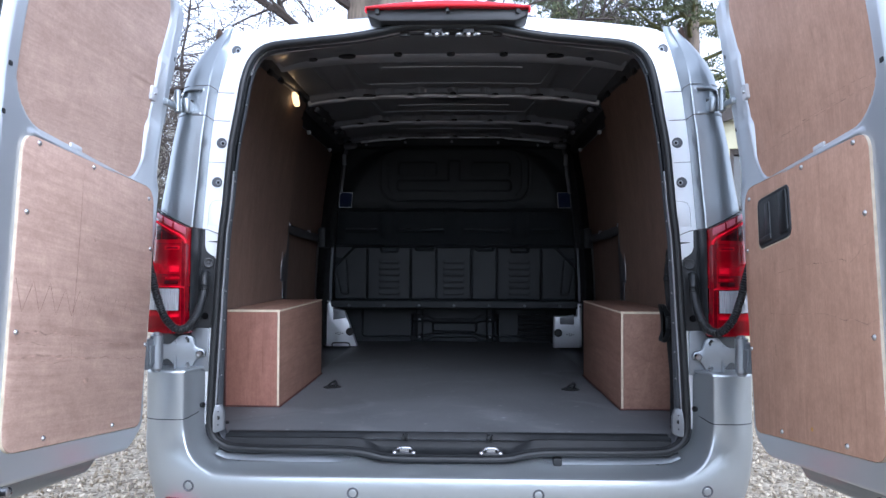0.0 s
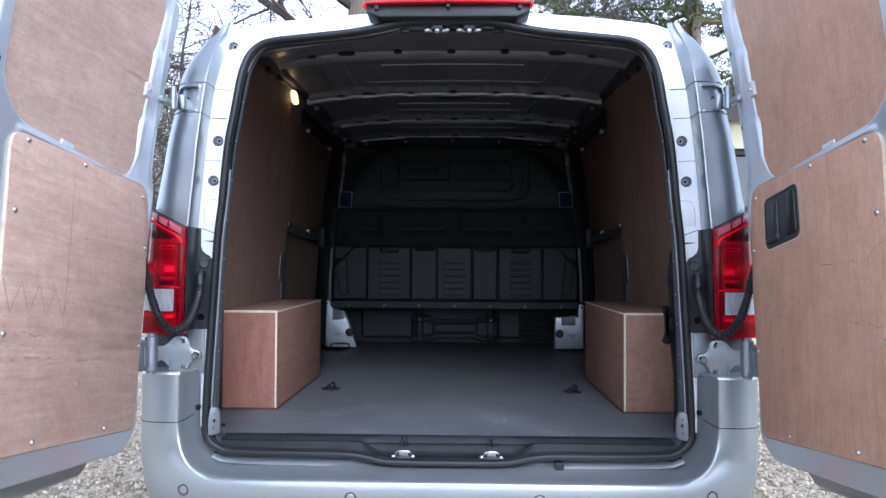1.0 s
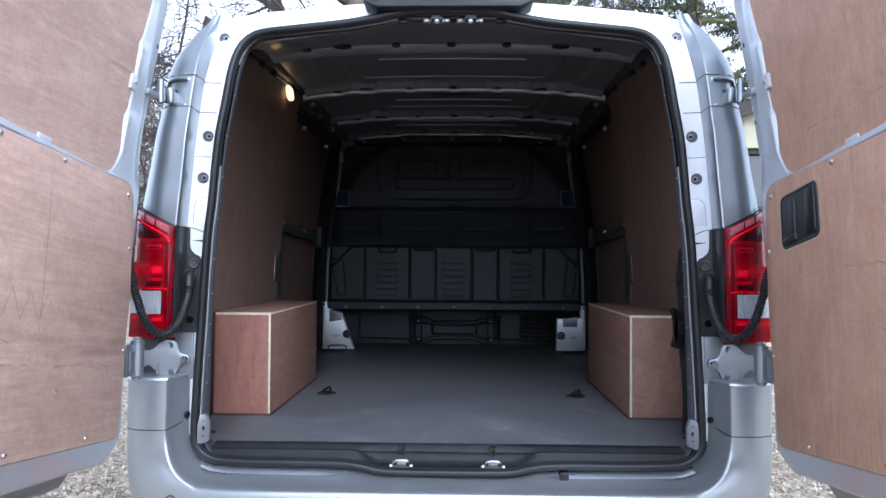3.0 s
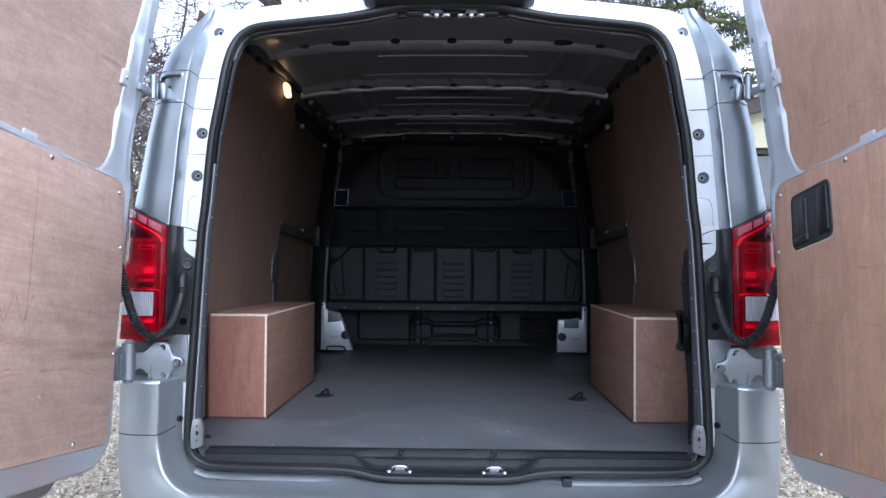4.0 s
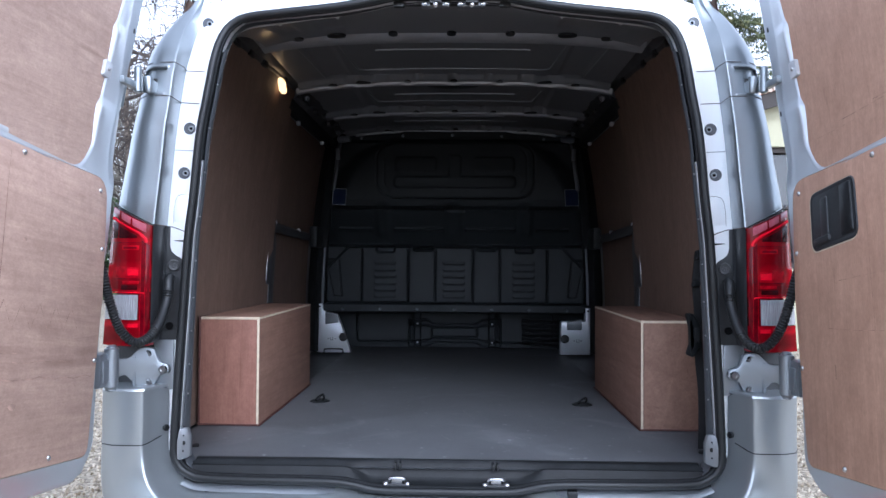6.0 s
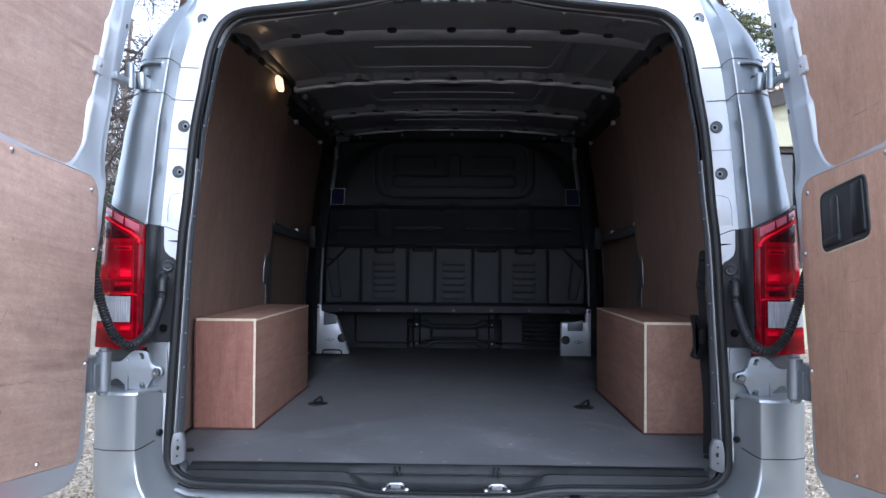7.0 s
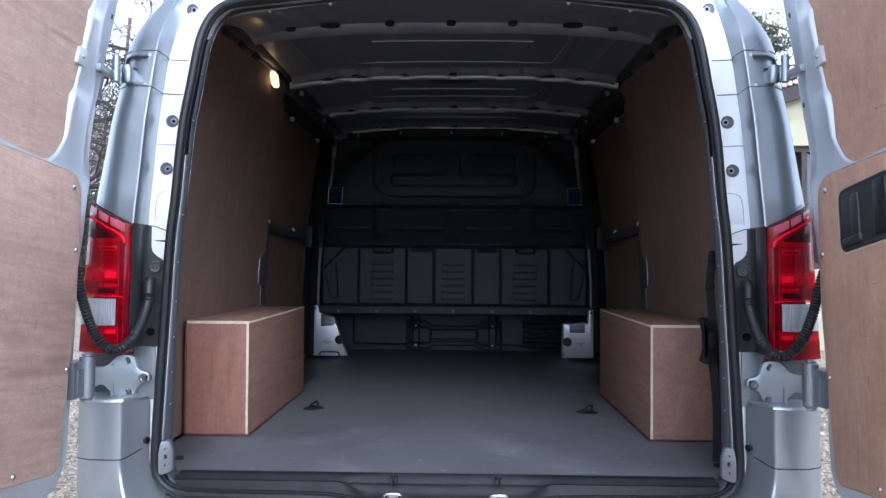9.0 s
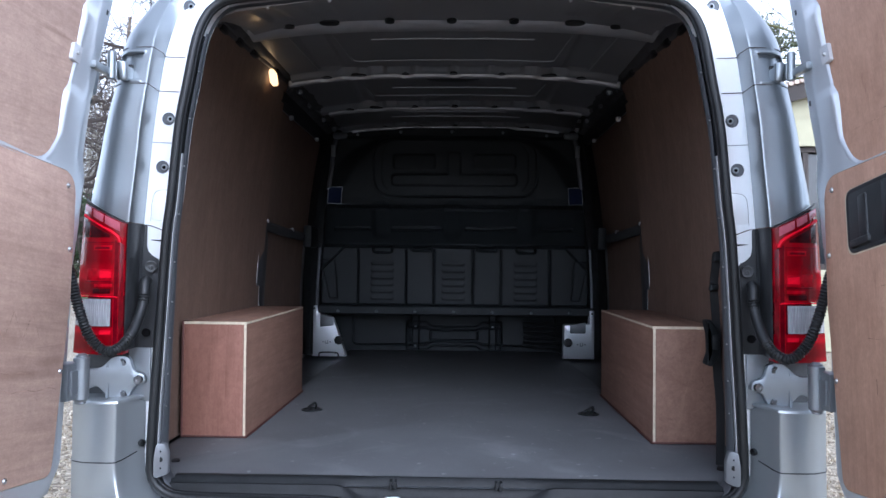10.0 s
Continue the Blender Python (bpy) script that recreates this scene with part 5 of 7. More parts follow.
for k in range(6):
    bm = bmesh.new()
    tube(bm, smooth_path([(0.44, 4.99, 0.772 - 0.030 * k), (0.50, 4.965, 0.768 - 0.029 * k), (0.58, 4.97, 0.772 - 0.030 * k), (0.70, 4.98, 0.768 - 0.030 * k)], 12), [0.010 + 0.004 * math.sin(k * 2 + i * 1.3) for i in range(12)], 6)
    part("cable", bm, RUBBER, van)
# pale feet of the pillars: one is seen with its slanting flank, the other square
FOOT_L = rp([(0.632, 0.590, 0.0), (0.834, 0.590, 0.0), (0.836, 0.888, 0.003), (0.806, 0.888, 0.003), (0.800, 0.848, 0.006), (0.715, 0.818, 0.012), (0.690, 0.760, 0.05)], 5)
FOOT_R = rp([(0.641, 0.590, 0.0), (0.822, 0.590, 0.0), (0.822, 0.872, 0.003), (0.794, 0.872, 0.003), (0.792, 0.792, 0.004), (0.645, 0.790, 0.010)], 5)
for s, loop in ((-1, FOOT_L), (1, FOOT_R)):
    bm = bmesh.new()
    plate(bm, loop, lambda a, b, c, s=s: Vector((s * a, c, b)), 4.72, 4.665, 0.006)
    foot = part("pillar_foot", bm, INNER, van, "pale painted pillar foot")
    bm = bmesh.new()
    disc(bm, (s * 0.668 if s > 0 else s * 0.675, 4.660, 0.686), (0, -1, 0), ((0.026, 0), (0.026, 0.004), (0.020, 0.008), (0.012, 0.009)), 16)
    part("grommet", bm, RUBBER, foot)
    bm = bmesh.new()
    rbox(bm, s * 0.655, s * 0.690, 4.650, 4.660, 0.668, 0.682, 0.004)
    part("grommet_ear", bm, RUBBER, foot)
    bm = bmesh.new()
    lo, hi, zb, zt = (0.705, 0.785, 0.762, 0.838) if s < 0 else (0.680, 0.770, 0.740, 0.806)
    plate(bm, rp([(lo, zb + (0.012 if s < 0 else 0), 0.006), (hi, zb, 0.006), (hi, zt, 0.006), (lo, zt - 0.018, 0.006)], 3), lambda a, b, c, s=s: Vector((s * a, c, b)), 4.664, 4.655, 0.003)
    part("pad", bm, SEAT_GREY, foot, "dark grey cover")
    # The hole's shade is a dark disc.
    bm = bmesh.new()
    disc(bm, (s * (0.820 if s < 0 else 0.808), 4.662, 0.872 if s < 0 else 0.855), (0, -1, 0), ((0.007, 0), (0.006, 0.002)), 10)
    part("hole", bm, RUBBER, foot)
    for x0, x1, z0, z1 in ((0.738, 0.742, 0.665, 0.685), (0.752, 0.756, 0.665, 0.685), (0.742, 0.752, 0.665, 0.669), (0.762, 0.772, 0.672, 0.678), (0.720, 0.730, 0.672, 0.678)):
        bm = bmesh.new()
        rbox(bm, s * x0, s * x1, 4.661, 4.667, z0, z1, 0)
        part("mark", bm, SEAT_GREY, foot, smooth=False)
    if s < 0:
        bm = bmesh.new()
        tube(bm, smooth_path([(-0.790, 4.662, 0.592), (-0.786, 4.655, 0.612), (-0.735, 4.652, 0.616), (-0.682, 4.655, 0.612), (-0.676, 4.662, 0.592)], 16), 0.005, 6)
        part("handle_loop", bm, BLACK, foot)
    bm = bmesh.new()
    plate(bm, rp([(-0.040, -0.051, 0.004), (0.040, -0.051, 0.004), (0.040, 0.051, 0.004), (-0.040, 0.051, 0.004)], 2), lambda a, b, c, s=s: Vector((s * (0.706 + a - 0.06 * b), 4.655 - c - a * 0.3, 1.540 + b)), 0, 0.003)
    # Pale border darkened to sit in the dim load space.
    st = part("sticker", bm, JAMB, van, "small blue sticker with a pale border")
    bm = bmesh.new()
    plate(bm, rp([(-0.0365, -0.0475, 0.003), (0.0365, -0.0475, 0.003), (0.0365, 0.0475, 0.003), (-0.0365, 0.0475, 0.003)], 2), lambda a, b, c, s=s: Vector((s * (0.706 + a - 0.06 * b), 4.655 - c - a * 0.3, 1.540 + b)), 0.002, 0.0045)
    part("print", bm, STICK, st)

# load-space lamp on the rail
bm = bmesh.new()
plate(bm, rp([(-0.034, -0.018, 0.006), (0.030, -0.022, 0.010), (0.036, 0.018, 0.006), (-0.030, 0.020, 0.010)], 5),
      lambda a, b, c: Vector((-0.742 + c + b * -0.25, 3.349 + a * 0.7, 1.894 + b * 1.5)), 0.0, 0.024, 0.008)
part("load_lamp", bm, GLOW, van, "small lit warm load-space lamp")
glow = new("load_lamp_light", bpy.data.lights.new("load_lamp_light", "POINT"))
glow.data.energy, glow.data.color, glow.data.shadow_soft_size = 0.0003, (1.0, 0.7, 0.36), 0.02
glow.location = (-0.675, 3.339, 1.899)

# ---- plywood wheel boxes: things of their own on the load floor ----
for s, tone in ((-1, "reddish"), (1, "brown")):
    box_thing = new("wheel_box")
    box_thing.location = (s * 0.74, 3.10, 0.590)
    tagged(box_thing, "%s plywood wheel arch box on the grey load floor" % tone, "box", "wheel boxes")
    y0, y1, zt, xi, xo = 2.718, 3.52, 0.953, 0.635, 0.838
    bm = bmesh.new()
    rbox(bm, s * xi, s * (xi + 0.009), y0 + 0.001, y1, 0.590, zt - 0.0085, 0.001)
    part("side_panel", bm, PLY_T, box_thing, "brown plywood side panel")
    bm = bmesh.new()
    rbox(bm, s * (xi + 0.0095), s * xo, y0, y0 + 0.012, 0.590, zt - 0.0085, 0.001)
    part("front_panel", bm, PLY_B if s < 0 else PLY_T, box_thing, "reddish plywood front panel with upright grain")
    bm = bmesh.new()
    rbox(bm, s * xi, s * xo, y0 + 0.0015, y1, zt - 0.008, zt, 0.001)
    part("top_panel", bm, PLY_T, box_thing)
    bm = bmesh.new()
    rbox(bm, s * (xi + 0.0005), s * (xi + 0.0080), y0 - 0.002, y0 + 0.0005, 0.591, zt - 0.0085, 0.0005)
    part("edge", bm, EDGE, box_thing, "pale raw plywood edge")
    bm = bmesh.new()
    rbox(bm, s * xi, s * xo, y0 - 0.0015, y0 + 0.001, zt - 0.0085, zt - 0.0002, 0.0005)
    part("edge", bm, EDGE, box_thing, "pale raw plywood edge")
    bm = bmesh.new()
    rbox(bm, s * (xi - 0.001), s * (xi + 0.001), y0, y1, zt - 0.0075, zt - 0.001, 0.0005)
    part("edge", bm, EDGE, box_thing)
    bm = bmesh.new()
    tube(bm, [(s * (xo - 0.002), y0 - 0.004, zt), (s * (xo - 0.002), y0 - 0.004, 0.595), (s * (xi - 0.003), y0 - 0.004, 0.593), (s * (xi - 0.003), y1, 0.593)], 0.0035, 6)
    part("sealant", bm, SEALANT, box_thing, "dark bead of sealant")

# strap hanging inside one jamb
strap = new("strap")
strap.location = (0.775, 2.60, 0.62)
tagged(strap, "black webbing strap hanging beside the plywood box", "strap")
bm = bmesh.new()
path = smooth_path([(0.746, 2.478, 1.173), (0.742, 2.479, 1.136), (0.738, 2.480, 1.083), (0.744, 2.480, 0.993), (0.746, 2.480, 0.925), (0.747, 2.480, 0.862), (0.755, 2.480, 0.772), (0.758, 2.482, 0.700), (0.760, 2.49, 0.592)], 44)
loft(bm, [[p + Vector((dx, dy, 0)) for p in path] for dx, dy in ((-0.0115, 0.003), (-0.011, -0.001), (0.011, -0.001), (0.0115, 0.003))])
part("webbing", bm, WEB, strap)
bm = bmesh.new()
plate(bm, rp([(0.703, 0.994, 0.006), (0.720, 0.996, 0.008), (0.741, 0.964, 0.020), (0.746, 0.905, 0.016), (0.723, 0.865, 0.012), (0.704, 0.874, 0.008), (0.7145, 0.905, 0.016), (0.7125, 0.955, 0.016)], 5), lambda a, b, c: Vector((a, c, b)), 2.476, 2.446, 0.007)
buckle = part("buckle", bm, TRIM, strap, "black plastic buckle")
bm = bmesh.new()
rbox(bm, 0.722, 0.738, 2.441, 2.452, 0.915, 0.955, 0.003)
part("buckle_button", bm, RUBBER, buckle)
for x, z, r in ((0.744, 1.168, 0.016), (0.7355, 1.083, 0.011)):
    bm = bmesh.new()
    plate(bm, rp([(x - 0.014, z - r, 0.005), (x + 0.012, z - r * 0.7, 0.005), (x + 0.012, z + r, 0.006), (x - 0.010, z + r * 0.8, 0.007)], 4), lambda a, b, c: Vector((a, c, b)), 2.480, 2.466, 0.004)
    part("tab", bm, TRIM, strap)

# ---- rear doors, swung open on leaning hinges ----
DOOR_AT = Vector((-0.846, 2.050, 1.304))
EU = Vector((0.0119, -0.9922, 0.1240)).normalized()
EV = (Vector((-0.0198, 0.1238, 0.9921)) - EU * EU.dot(Vector((-0.0198, 0.1238, 0.9921)))).normalized()
EW = EV.cross(EU)


def lean(v):
    return 0.055 * max(0.0, (v - 0.10) / 0.45) ** 1.5


def door_map(s):
    """From the door's own (along, up, inward) to the world, for the one side or the other."""
    def f(u, v, w):
        p = DOOR_AT + EU * u + EV * v + EW * (w + lean(v))
        return Vector((-s * p.x, p.y, p.z))
    return f


for s in (-1, 1):
    f = door_map(s)
    bm = bmesh.new()
    us, vs = np.concatenate([np.linspace(-0.150, 0.110, 66), np.linspace(0.117, 0.690, 80)]), np.linspace(-0.70, 0.615, 264)
    U, V = np.meshgrid(us, vs)
    more = np.interp(vs, (-0.25, -0.09, 0.05, 0.20, 0.32, 0.45, 0.57), (0.0, 0.026, 0.038, 0.026, 0.018, 0.008, -0.010) if s < 0 else (0.0, 0.026, 0.038, 0.041, 0.031, 0.016, -0.005))
    slant = 0.10 * np.clip(V, 0, 1) + more[:, None]
    Uo = U + slant * np.clip((0.3 - U) / 0.3, 0, 1)
    H = -0.05 * (1 - ramp01(sd(Uo, V, 0.3060, -0.045, 0.3600, 0.650, 0.06), 0.026))
    # window field: its hinge-side edge waves at two soft steps of the stile
    bound = np.interp(vs, (0.085, 0.12, 0.19, 0.212, 0.235, 0.30, 0.395, 0.418, 0.44, 0.50, 0.60), (0.036, 0.030, 0.032, 0.031, 0.021, 0.016, 0.019, 0.023, 0.015, 0.009, 0.000))
    Us = U - (bound[:, None] - 0.016) * np.clip((0.30 - U) / 0.25, 0, 1)
    H -= 0.014 * ramp01(sd(Us, V, 0.3130, 0.325, 0.2970, 0.284, 0.09), 0.010)
    ridge = np.interp(vs, (0.10, 0.22, 0.44, 0.55), (-0.035, -0.046, -0.026, -0.012))
    shelf = np.array([float(np.interp(v, (0.06, 0.10, 0.195, 0.212, 0.235, 0.26, 0.38, 0.405, 0.43, 0.46, 0.60), (0.0, 0.0, 0.010, 0.010, -0.002, -0.003, 0.008, 0.009, -0.002, -0.003, 0.004))) for v in vs])
    for j, v in enumerate(vs):
        if v > 0.0:
            b, e, r = bound[j], -0.050 - 0.10 * v - more[j], ridge[j]
            k = shelf[j] * 0.6
            hump = np.interp(us, (e, e + 0.014, r - 0.012, r + 0.004, b - 0.020, b, b + 0.02), (-0.013, -0.006, 0.003, 0.006 + 0.3 * k, 0.001 + k, -0.001 + k, 0.0))
            hump = np.convolve(np.pad(hump, 2, mode="edge"), np.ones(5) / 5, mode="valid")
            H[j] += hump * float(step01(v - 0.06, 0.08)) * (us < b + 0.02)
    H -= 0.006 * ramp01(sd(U, V, 0.28, -0.31, 0.290, 0.300, 0.05), 0.02)
    H += 0.010 * ramp01(np.abs(V - 0.030 + 0.02 * U) - 0.004, 0.02) * (U > 0.06) * (U < 0.56)
    H -= 0.018 * ramp01(V + 0.690, 0.02) + 0.024 * step01(-0.648 - V, 0.09)
    sheet(bm, us, vs, lambda i, j: f(us[i], vs[j], float(H[j, i])))
    door = part("rear_door", bm, DOORP, van, "silver rear door swung open, lined with plywood", angle=70)
    # outer skin and edge
    bm = bmesh.new()
    gu, gv = np.linspace(-0.045, 0.66, 12), np.linspace(-0.69, 0.60, 40)
    sheet(bm, gu, gv, lambda i, j: f(gu[i], gv[j], -0.095 + 0.012 * (i in (0, 11) or j in (0, 39))))
    rim = [(u, gv[0]) for u in gu] + [(gu[-1], v) for v in gv[1:]] + [(u, gv[-1]) for u in gu[-2::-1]] + [(gu[0], v) for v in gv[-2::-1]]
    loft(bm, [[f(u, v, w) for u, v in rim] for w in (-0.083, -0.045)])
    part("outer_skin", bm, SILVER, door)
    # set-back foot of the door
    bm = bmesh.new()
    plate(bm, rp([(0.095, -0.727, 0.03), (0.64, -0.740, 0.03), (0.64, -0.64, 0.0), (0.05, -0.64, 0.0)], 6), lambda a, b, c: f(a, b, c - 0.014 + 0.30 * (b + 0.64)), -0.075, -0.030, 0.012)
    part("door_foot", bm, SILVER, door)
    bm = bmesh.new()
    loop = rp([(0.676, -0.60, 0), (0.676, -0.2, 0), (0.676, 0.1, 0), (0.676, 0.25, 0), (0.676, 0.40, 0), (0.676, 0.605, 0.10), (-0.112, 0.605, 0.10), (-0.095, 0.40, 0), (-0.078, 0.25, 0), (-0.062, 0.1, 0), (-0.052, -0.2, 0), (-0.050, -0.60, 0)], 8)
    tube(bm, [f(u, v, -0.044) for u, v in loop], 0.012, 8)
    part("edge_seal", bm, RUBBER, door, "black rubber edge seal")
    bm = bmesh.new()
    tube(bm, [f(0.672, v, -0.024) for v in np.linspace(-0.60, 0.56, 30)], 0.0095, 8)
    part("free_edge_seal", bm, RUBBER, door, "black rubber strip on the free edge")
    # upper plywood, in the window's place
    bmp = bmesh.new()
    gu, gv = np.linspace(-0.010, 0.616, 24), np.linspace(0.026, 0.612, 24)
    sheet(bmp, gu, gv, lambda i, j: f(gu[i], gv[j], -0.0065))
    part("upper_panel", bmp, PLY_U if s < 0 else PLY_R, door, "reddish plywood panel in place of a window")
    # lower plywood panel
    bm = bmesh.new()
    loop = rp([(-0.012, -0.622, 0.030), (0.588, -0.618, 0.045), (0.587, 0.013, 0.045), (-0.034, 0.038, 0.055), (-0.042, -0.25, 0)], 7)
    plate(bm, loop, f, -0.001, 0.007, 0.0008)
    part("lower_panel", bm, PLY_L if s < 0 else PLY_R, door, "screwed-on reddish plywood panel")
    bm = bmesh.new()
    edge = inset(loop, -0.0012)
    loft(bm, [[f(a, b, c) for a, b in edge + [edge[0]]] for c in (-0.001, 0.0062)])
    part("panel_edge", bm, EDGE, door, "pale raw plywood edge")
    # screws
    bm = bmesh.new()
    disc(bm, f(0.536, 0.004, 0.007), EW if s < 0 else Vector((-EW.x, EW.y, EW.z)), ((0.0060, 0), (0.0060, 0.001), (0.0045, 0.0035), (0.002, 0.0045)), 12)
    screw = part("screw", bm, STEEL, door)
    c0 = f(0.536, 0.004, 0.007)
    off = at_world(screw) - c0
    for u, v in ((0.311, 0.012), (0.0, 0.004), (0.563, -0.146), (-0.024, -0.136), (0.570, -0.387), (-0.019, -0.404), (0.149, -0.605), (0.450, -0.602)):
        again(screw, f(u, v, 0.007) + off, door)
    # clips and holes
    def skin(u, v):
        return float(H[int(np.argmin(np.abs(vs - v))), int(np.argmin(np.abs(us - u)))])

    for u, v, a, b in ((0.019, 0.306, 0.017, 0.020), (0.375, 0.042, 0.024, 0.007)):
        bm = bmesh.new()
        c = max(min(skin(u, v), 0.004), -0.004)
        plate(bm, rp([(u - a, v - b, 0.004), (u + a, v - b, 0.004), (u + a, v + b, 0.004), (u - a, v + b, 0.004)], 3), f, c - 0.006, c + (0.006 if b > 0.01 else 0.0025), 0.0015)
        clip = part("white_clip", bm, CLIPM, door, "small pale plastic clip")
        if b > 0.01:
            bm = bmesh.new()
            disc(bm, f(u, v, c + 0.0055), EW if s < 0 else Vector((-EW.x, EW.y, EW.z)), ((0.005, 0), (0.004, 0.004), (0.002, 0.005)), 10)
            part("pin", bm, STEEL, clip)
    # Holes are thin dark plates, coloured as if unlit inside.
    for u, v, a, b in ((-0.068, 0.447, 0.0045, 0.006), (-0.078, 0.228, 0.0045, 0.006), (0.640, 0.135, 0.006, 0.005), (0.648, 0.035, 0.005, 0.005)):
        bm = bmesh.new()
        c = skin(u, v)
        plate(bm, rp([(u - a, v - b, 0.002), (u + a, v - b, 0.002), (u + a, v + b, 0.002), (u - a, v + b, 0.002)], 2), f, c - 0.006, c + 0.0012)
        part("hole", bm, RUBBER, door)
    # lock at the foot of the free edge
    bm = bmesh.new()
    plate(bm, rp([(0.565, -0.74, 0.01), (0.635, -0.74, 0.01), (0.635, -0.665, 0.02), (0.580, -0.665, 0.02)], 4), f, -0.02, 0.006, 0.004)
    lock = part("door_lock", bm, BLACK, door, "black door lock with two bolts")
    for u, v in ((0.555, -0.69), (0.600, -0.70)):
        bm = bmesh.new()
        disc(bm, f(u, v, -0.02), f(0, 0, 1) - f(0, 0, 0), ((0.010, 0), (0.010, 0.028), (0.006, 0.031)), 12)
        part("bolt", bm, STEEL, lock)
    # hinges
    bm = bmesh.new()
    axis = (f(0, 1, 0) - f(0, 0, 0)).normalized()
    foot = Vector((s * 0.853, 2.145, 0.815))
    upright = Vector((0, 0.03, 1))
    tube(bm, [foot + upright * h for h in (-0.010, -0.008, -0.004, 0.002, 0.098, 0.101, 0.104, 0.108)], [0.008, 0.013, 0.013, 0.0180, 0.0180, 0.013, 0.013, 0.008], 18)
    hinge = part("lower_hinge", bm, HINGEM, van, "silver painted lower door hinge")
    bm = bmesh.new()
    hl = rp([(0.742, 0.838, 0.014), (0.748, 0.862, 0.014), (0.775, 0.868, 0.02), (0.785, 0.905, 0.018), (0.815, 0.908, 0.014), (0.835, 0.880, 0.03), (0.855, 0.886, 0.01), (0.855, 0.832, 0.01), (0.840, 0.842, 0.03), (0.820, 0.806, 0.014), (0.79, 0.798, 0.014), (0.772, 0.832, 0.02)], 5)
    plate(bm, hl, lambda a, b, c, s=s: Vector((s * a, 2.256 - c - max(0, a - 0.80) * 1.35, b)), 0.0, 0.012, 0.003)
    leaf = part("hinge_leaf", bm, HINGEM, hinge)
    bm = bmesh.new()
    tube(bm, [(s * 0.824, 2.2125, z) for z in (0.806, 0.810, 0.85, 0.884, 0.888)], [0.002, 0.0045, 0.0045, 0.0045, 0.002], 10)
    part("hinge_rib", bm, HINGEM, leaf)
    for a, b in ((0.802, 0.889), (0.760, 0.848), (0.800, 0.810)):
        bm = bmesh.new()
        disc(bm, (s * a, 2.2425 - max(0, a - 0.80) * 1.35, b), (0, -1, 0), ((0.0115, 0), (0.0115, 0.003), (0.0085, 0.007), (0.005, 0.007), (0.0045, 0.004)), 14)
        part("bolt", bm, STEEL, hinge)
    bm = bmesh.new()
    rbox(bm, s * 0.855, s * 0.895, 2.095, 2.150, 0.818, 0.905, 0.008)
    part("door_leaf", bm, HINGEM, hinge)
    bm = bmesh.new()
    rbox(bm, s * 0.850, s * 0.858, 2.104, 2.132, 0.830, 0.888, 0.004)
    part("leaf_hollow", bm, HINGEM, hinge)
    bm = bmesh.new()
    rbox(bm, s * 0.74, s * 0.795, 2.262, 2.30, 0.79, 0.925, 0.004)
    part("hinge_seat", bm, HINGEM, van)
    # Solid black filler; it paints the shade in the gap behind the leaf.
    bm = bmesh.new()
    rbox(bm, s * 0.797, s * 0.906, 2.275, 2.46, 0.790, 0.928, 0.004)
    part("hinge_dark_fill", bm, BLACK, van)
    # upper hinge in its pocket: dark slot, knuckle of the arm, fork and leaf on the door
    bm = bmesh.new()
    foot = Vector((s * 0.795, 2.212, 1.586))
    tube(bm, [foot + Vector((s * 0.10 * h, 0.02 * h, h)) for h in (-0.001, 0.001, 0.004, 0.040, 0.0435, 0.045)], [0.006, 0.0085, 0.0095, 0.0125, 0.0115, 0.007], 18)
    hinge = part("upper_hinge", bm, SILVER, van, "silver painted upper door hinge")
    bm = bmesh.new()
    rbox(bm, s * 0.788, s * 0.803, 2.212, 2.285, 1.590, 1.624, 0.004)
    part("hinge_arm", bm, SILVER, hinge)
    bm = bmesh.new()
    tube(bm, [Vector((s * 0.819, 2.196, z)) for z in (1.584, 1.586, 1.650, 1.653)], [0.006, 0.0095, 0.0095, 0.006], 16)
    part("fork", bm, SILVER, hinge)
    bm = bmesh.new()
    rbox(bm, s * 0.818, s * 0.834, 2.120, 2.196, 1.592, 1.610, 0.003)
    part("fork_arm", bm, SILVER, hinge)
    bm = bmesh.new()
    rbox(bm, s * 0.808, s * 0.814, 2.200, 2.222, 1.588, 1.628, 0.002)
    part("fork_lip", bm, SILVER, hinge)
    bm = bmesh.new()
    plate(bm, rp([(-0.135, 0.262, 0.008), (-0.070, 0.255, 0.008), (-0.070, 0.345, 0.008), (-0.135, 0.325, 0.008)], 4), f, -0.05, -0.024, 0.006)
    part("door_leaf", bm, SILVER, hinge)
    for v in (0.285, 0.322):
        bm = bmesh.new()
        disc(bm, f(-0.092, v, -0.025), f(0, 0, 1) - f(0, 0, 0), ((0.0065, 0), (0.0065, 0.003), (0.004, 0.005)), 10)
        part("bolt", bm, STEEL, hinge)
    # Dark block paints the unlit slot behind the knuckle.
    bm = bmesh.new()
    rbox(bm, s * 0.789, s * 0.818, 2.2415, 2.30, 1.584, 1.634, 0.003)
    part("hinge_slot", bm, RUBBER, van)
    # joints of the pocket cover, round the corner
    for z in (1.676, 1.578):
        bm = bmesh.new()
        rows = [(s * XW(z), y_rear(XW(z), z) - 0.0005, z - (0.007 if z > 1.6 else 0.002))]
        rows.append((s * (XW(z) * 0.7 + XC(z) * 0.3), y_rear(XW(z), z) * 0.80 + YC(z) * 0.20 - 0.001, z + 0.0005))
        rows.append((s * (XC(z) - 0.0018), YC(z) + 0.0052, z + 0.003))
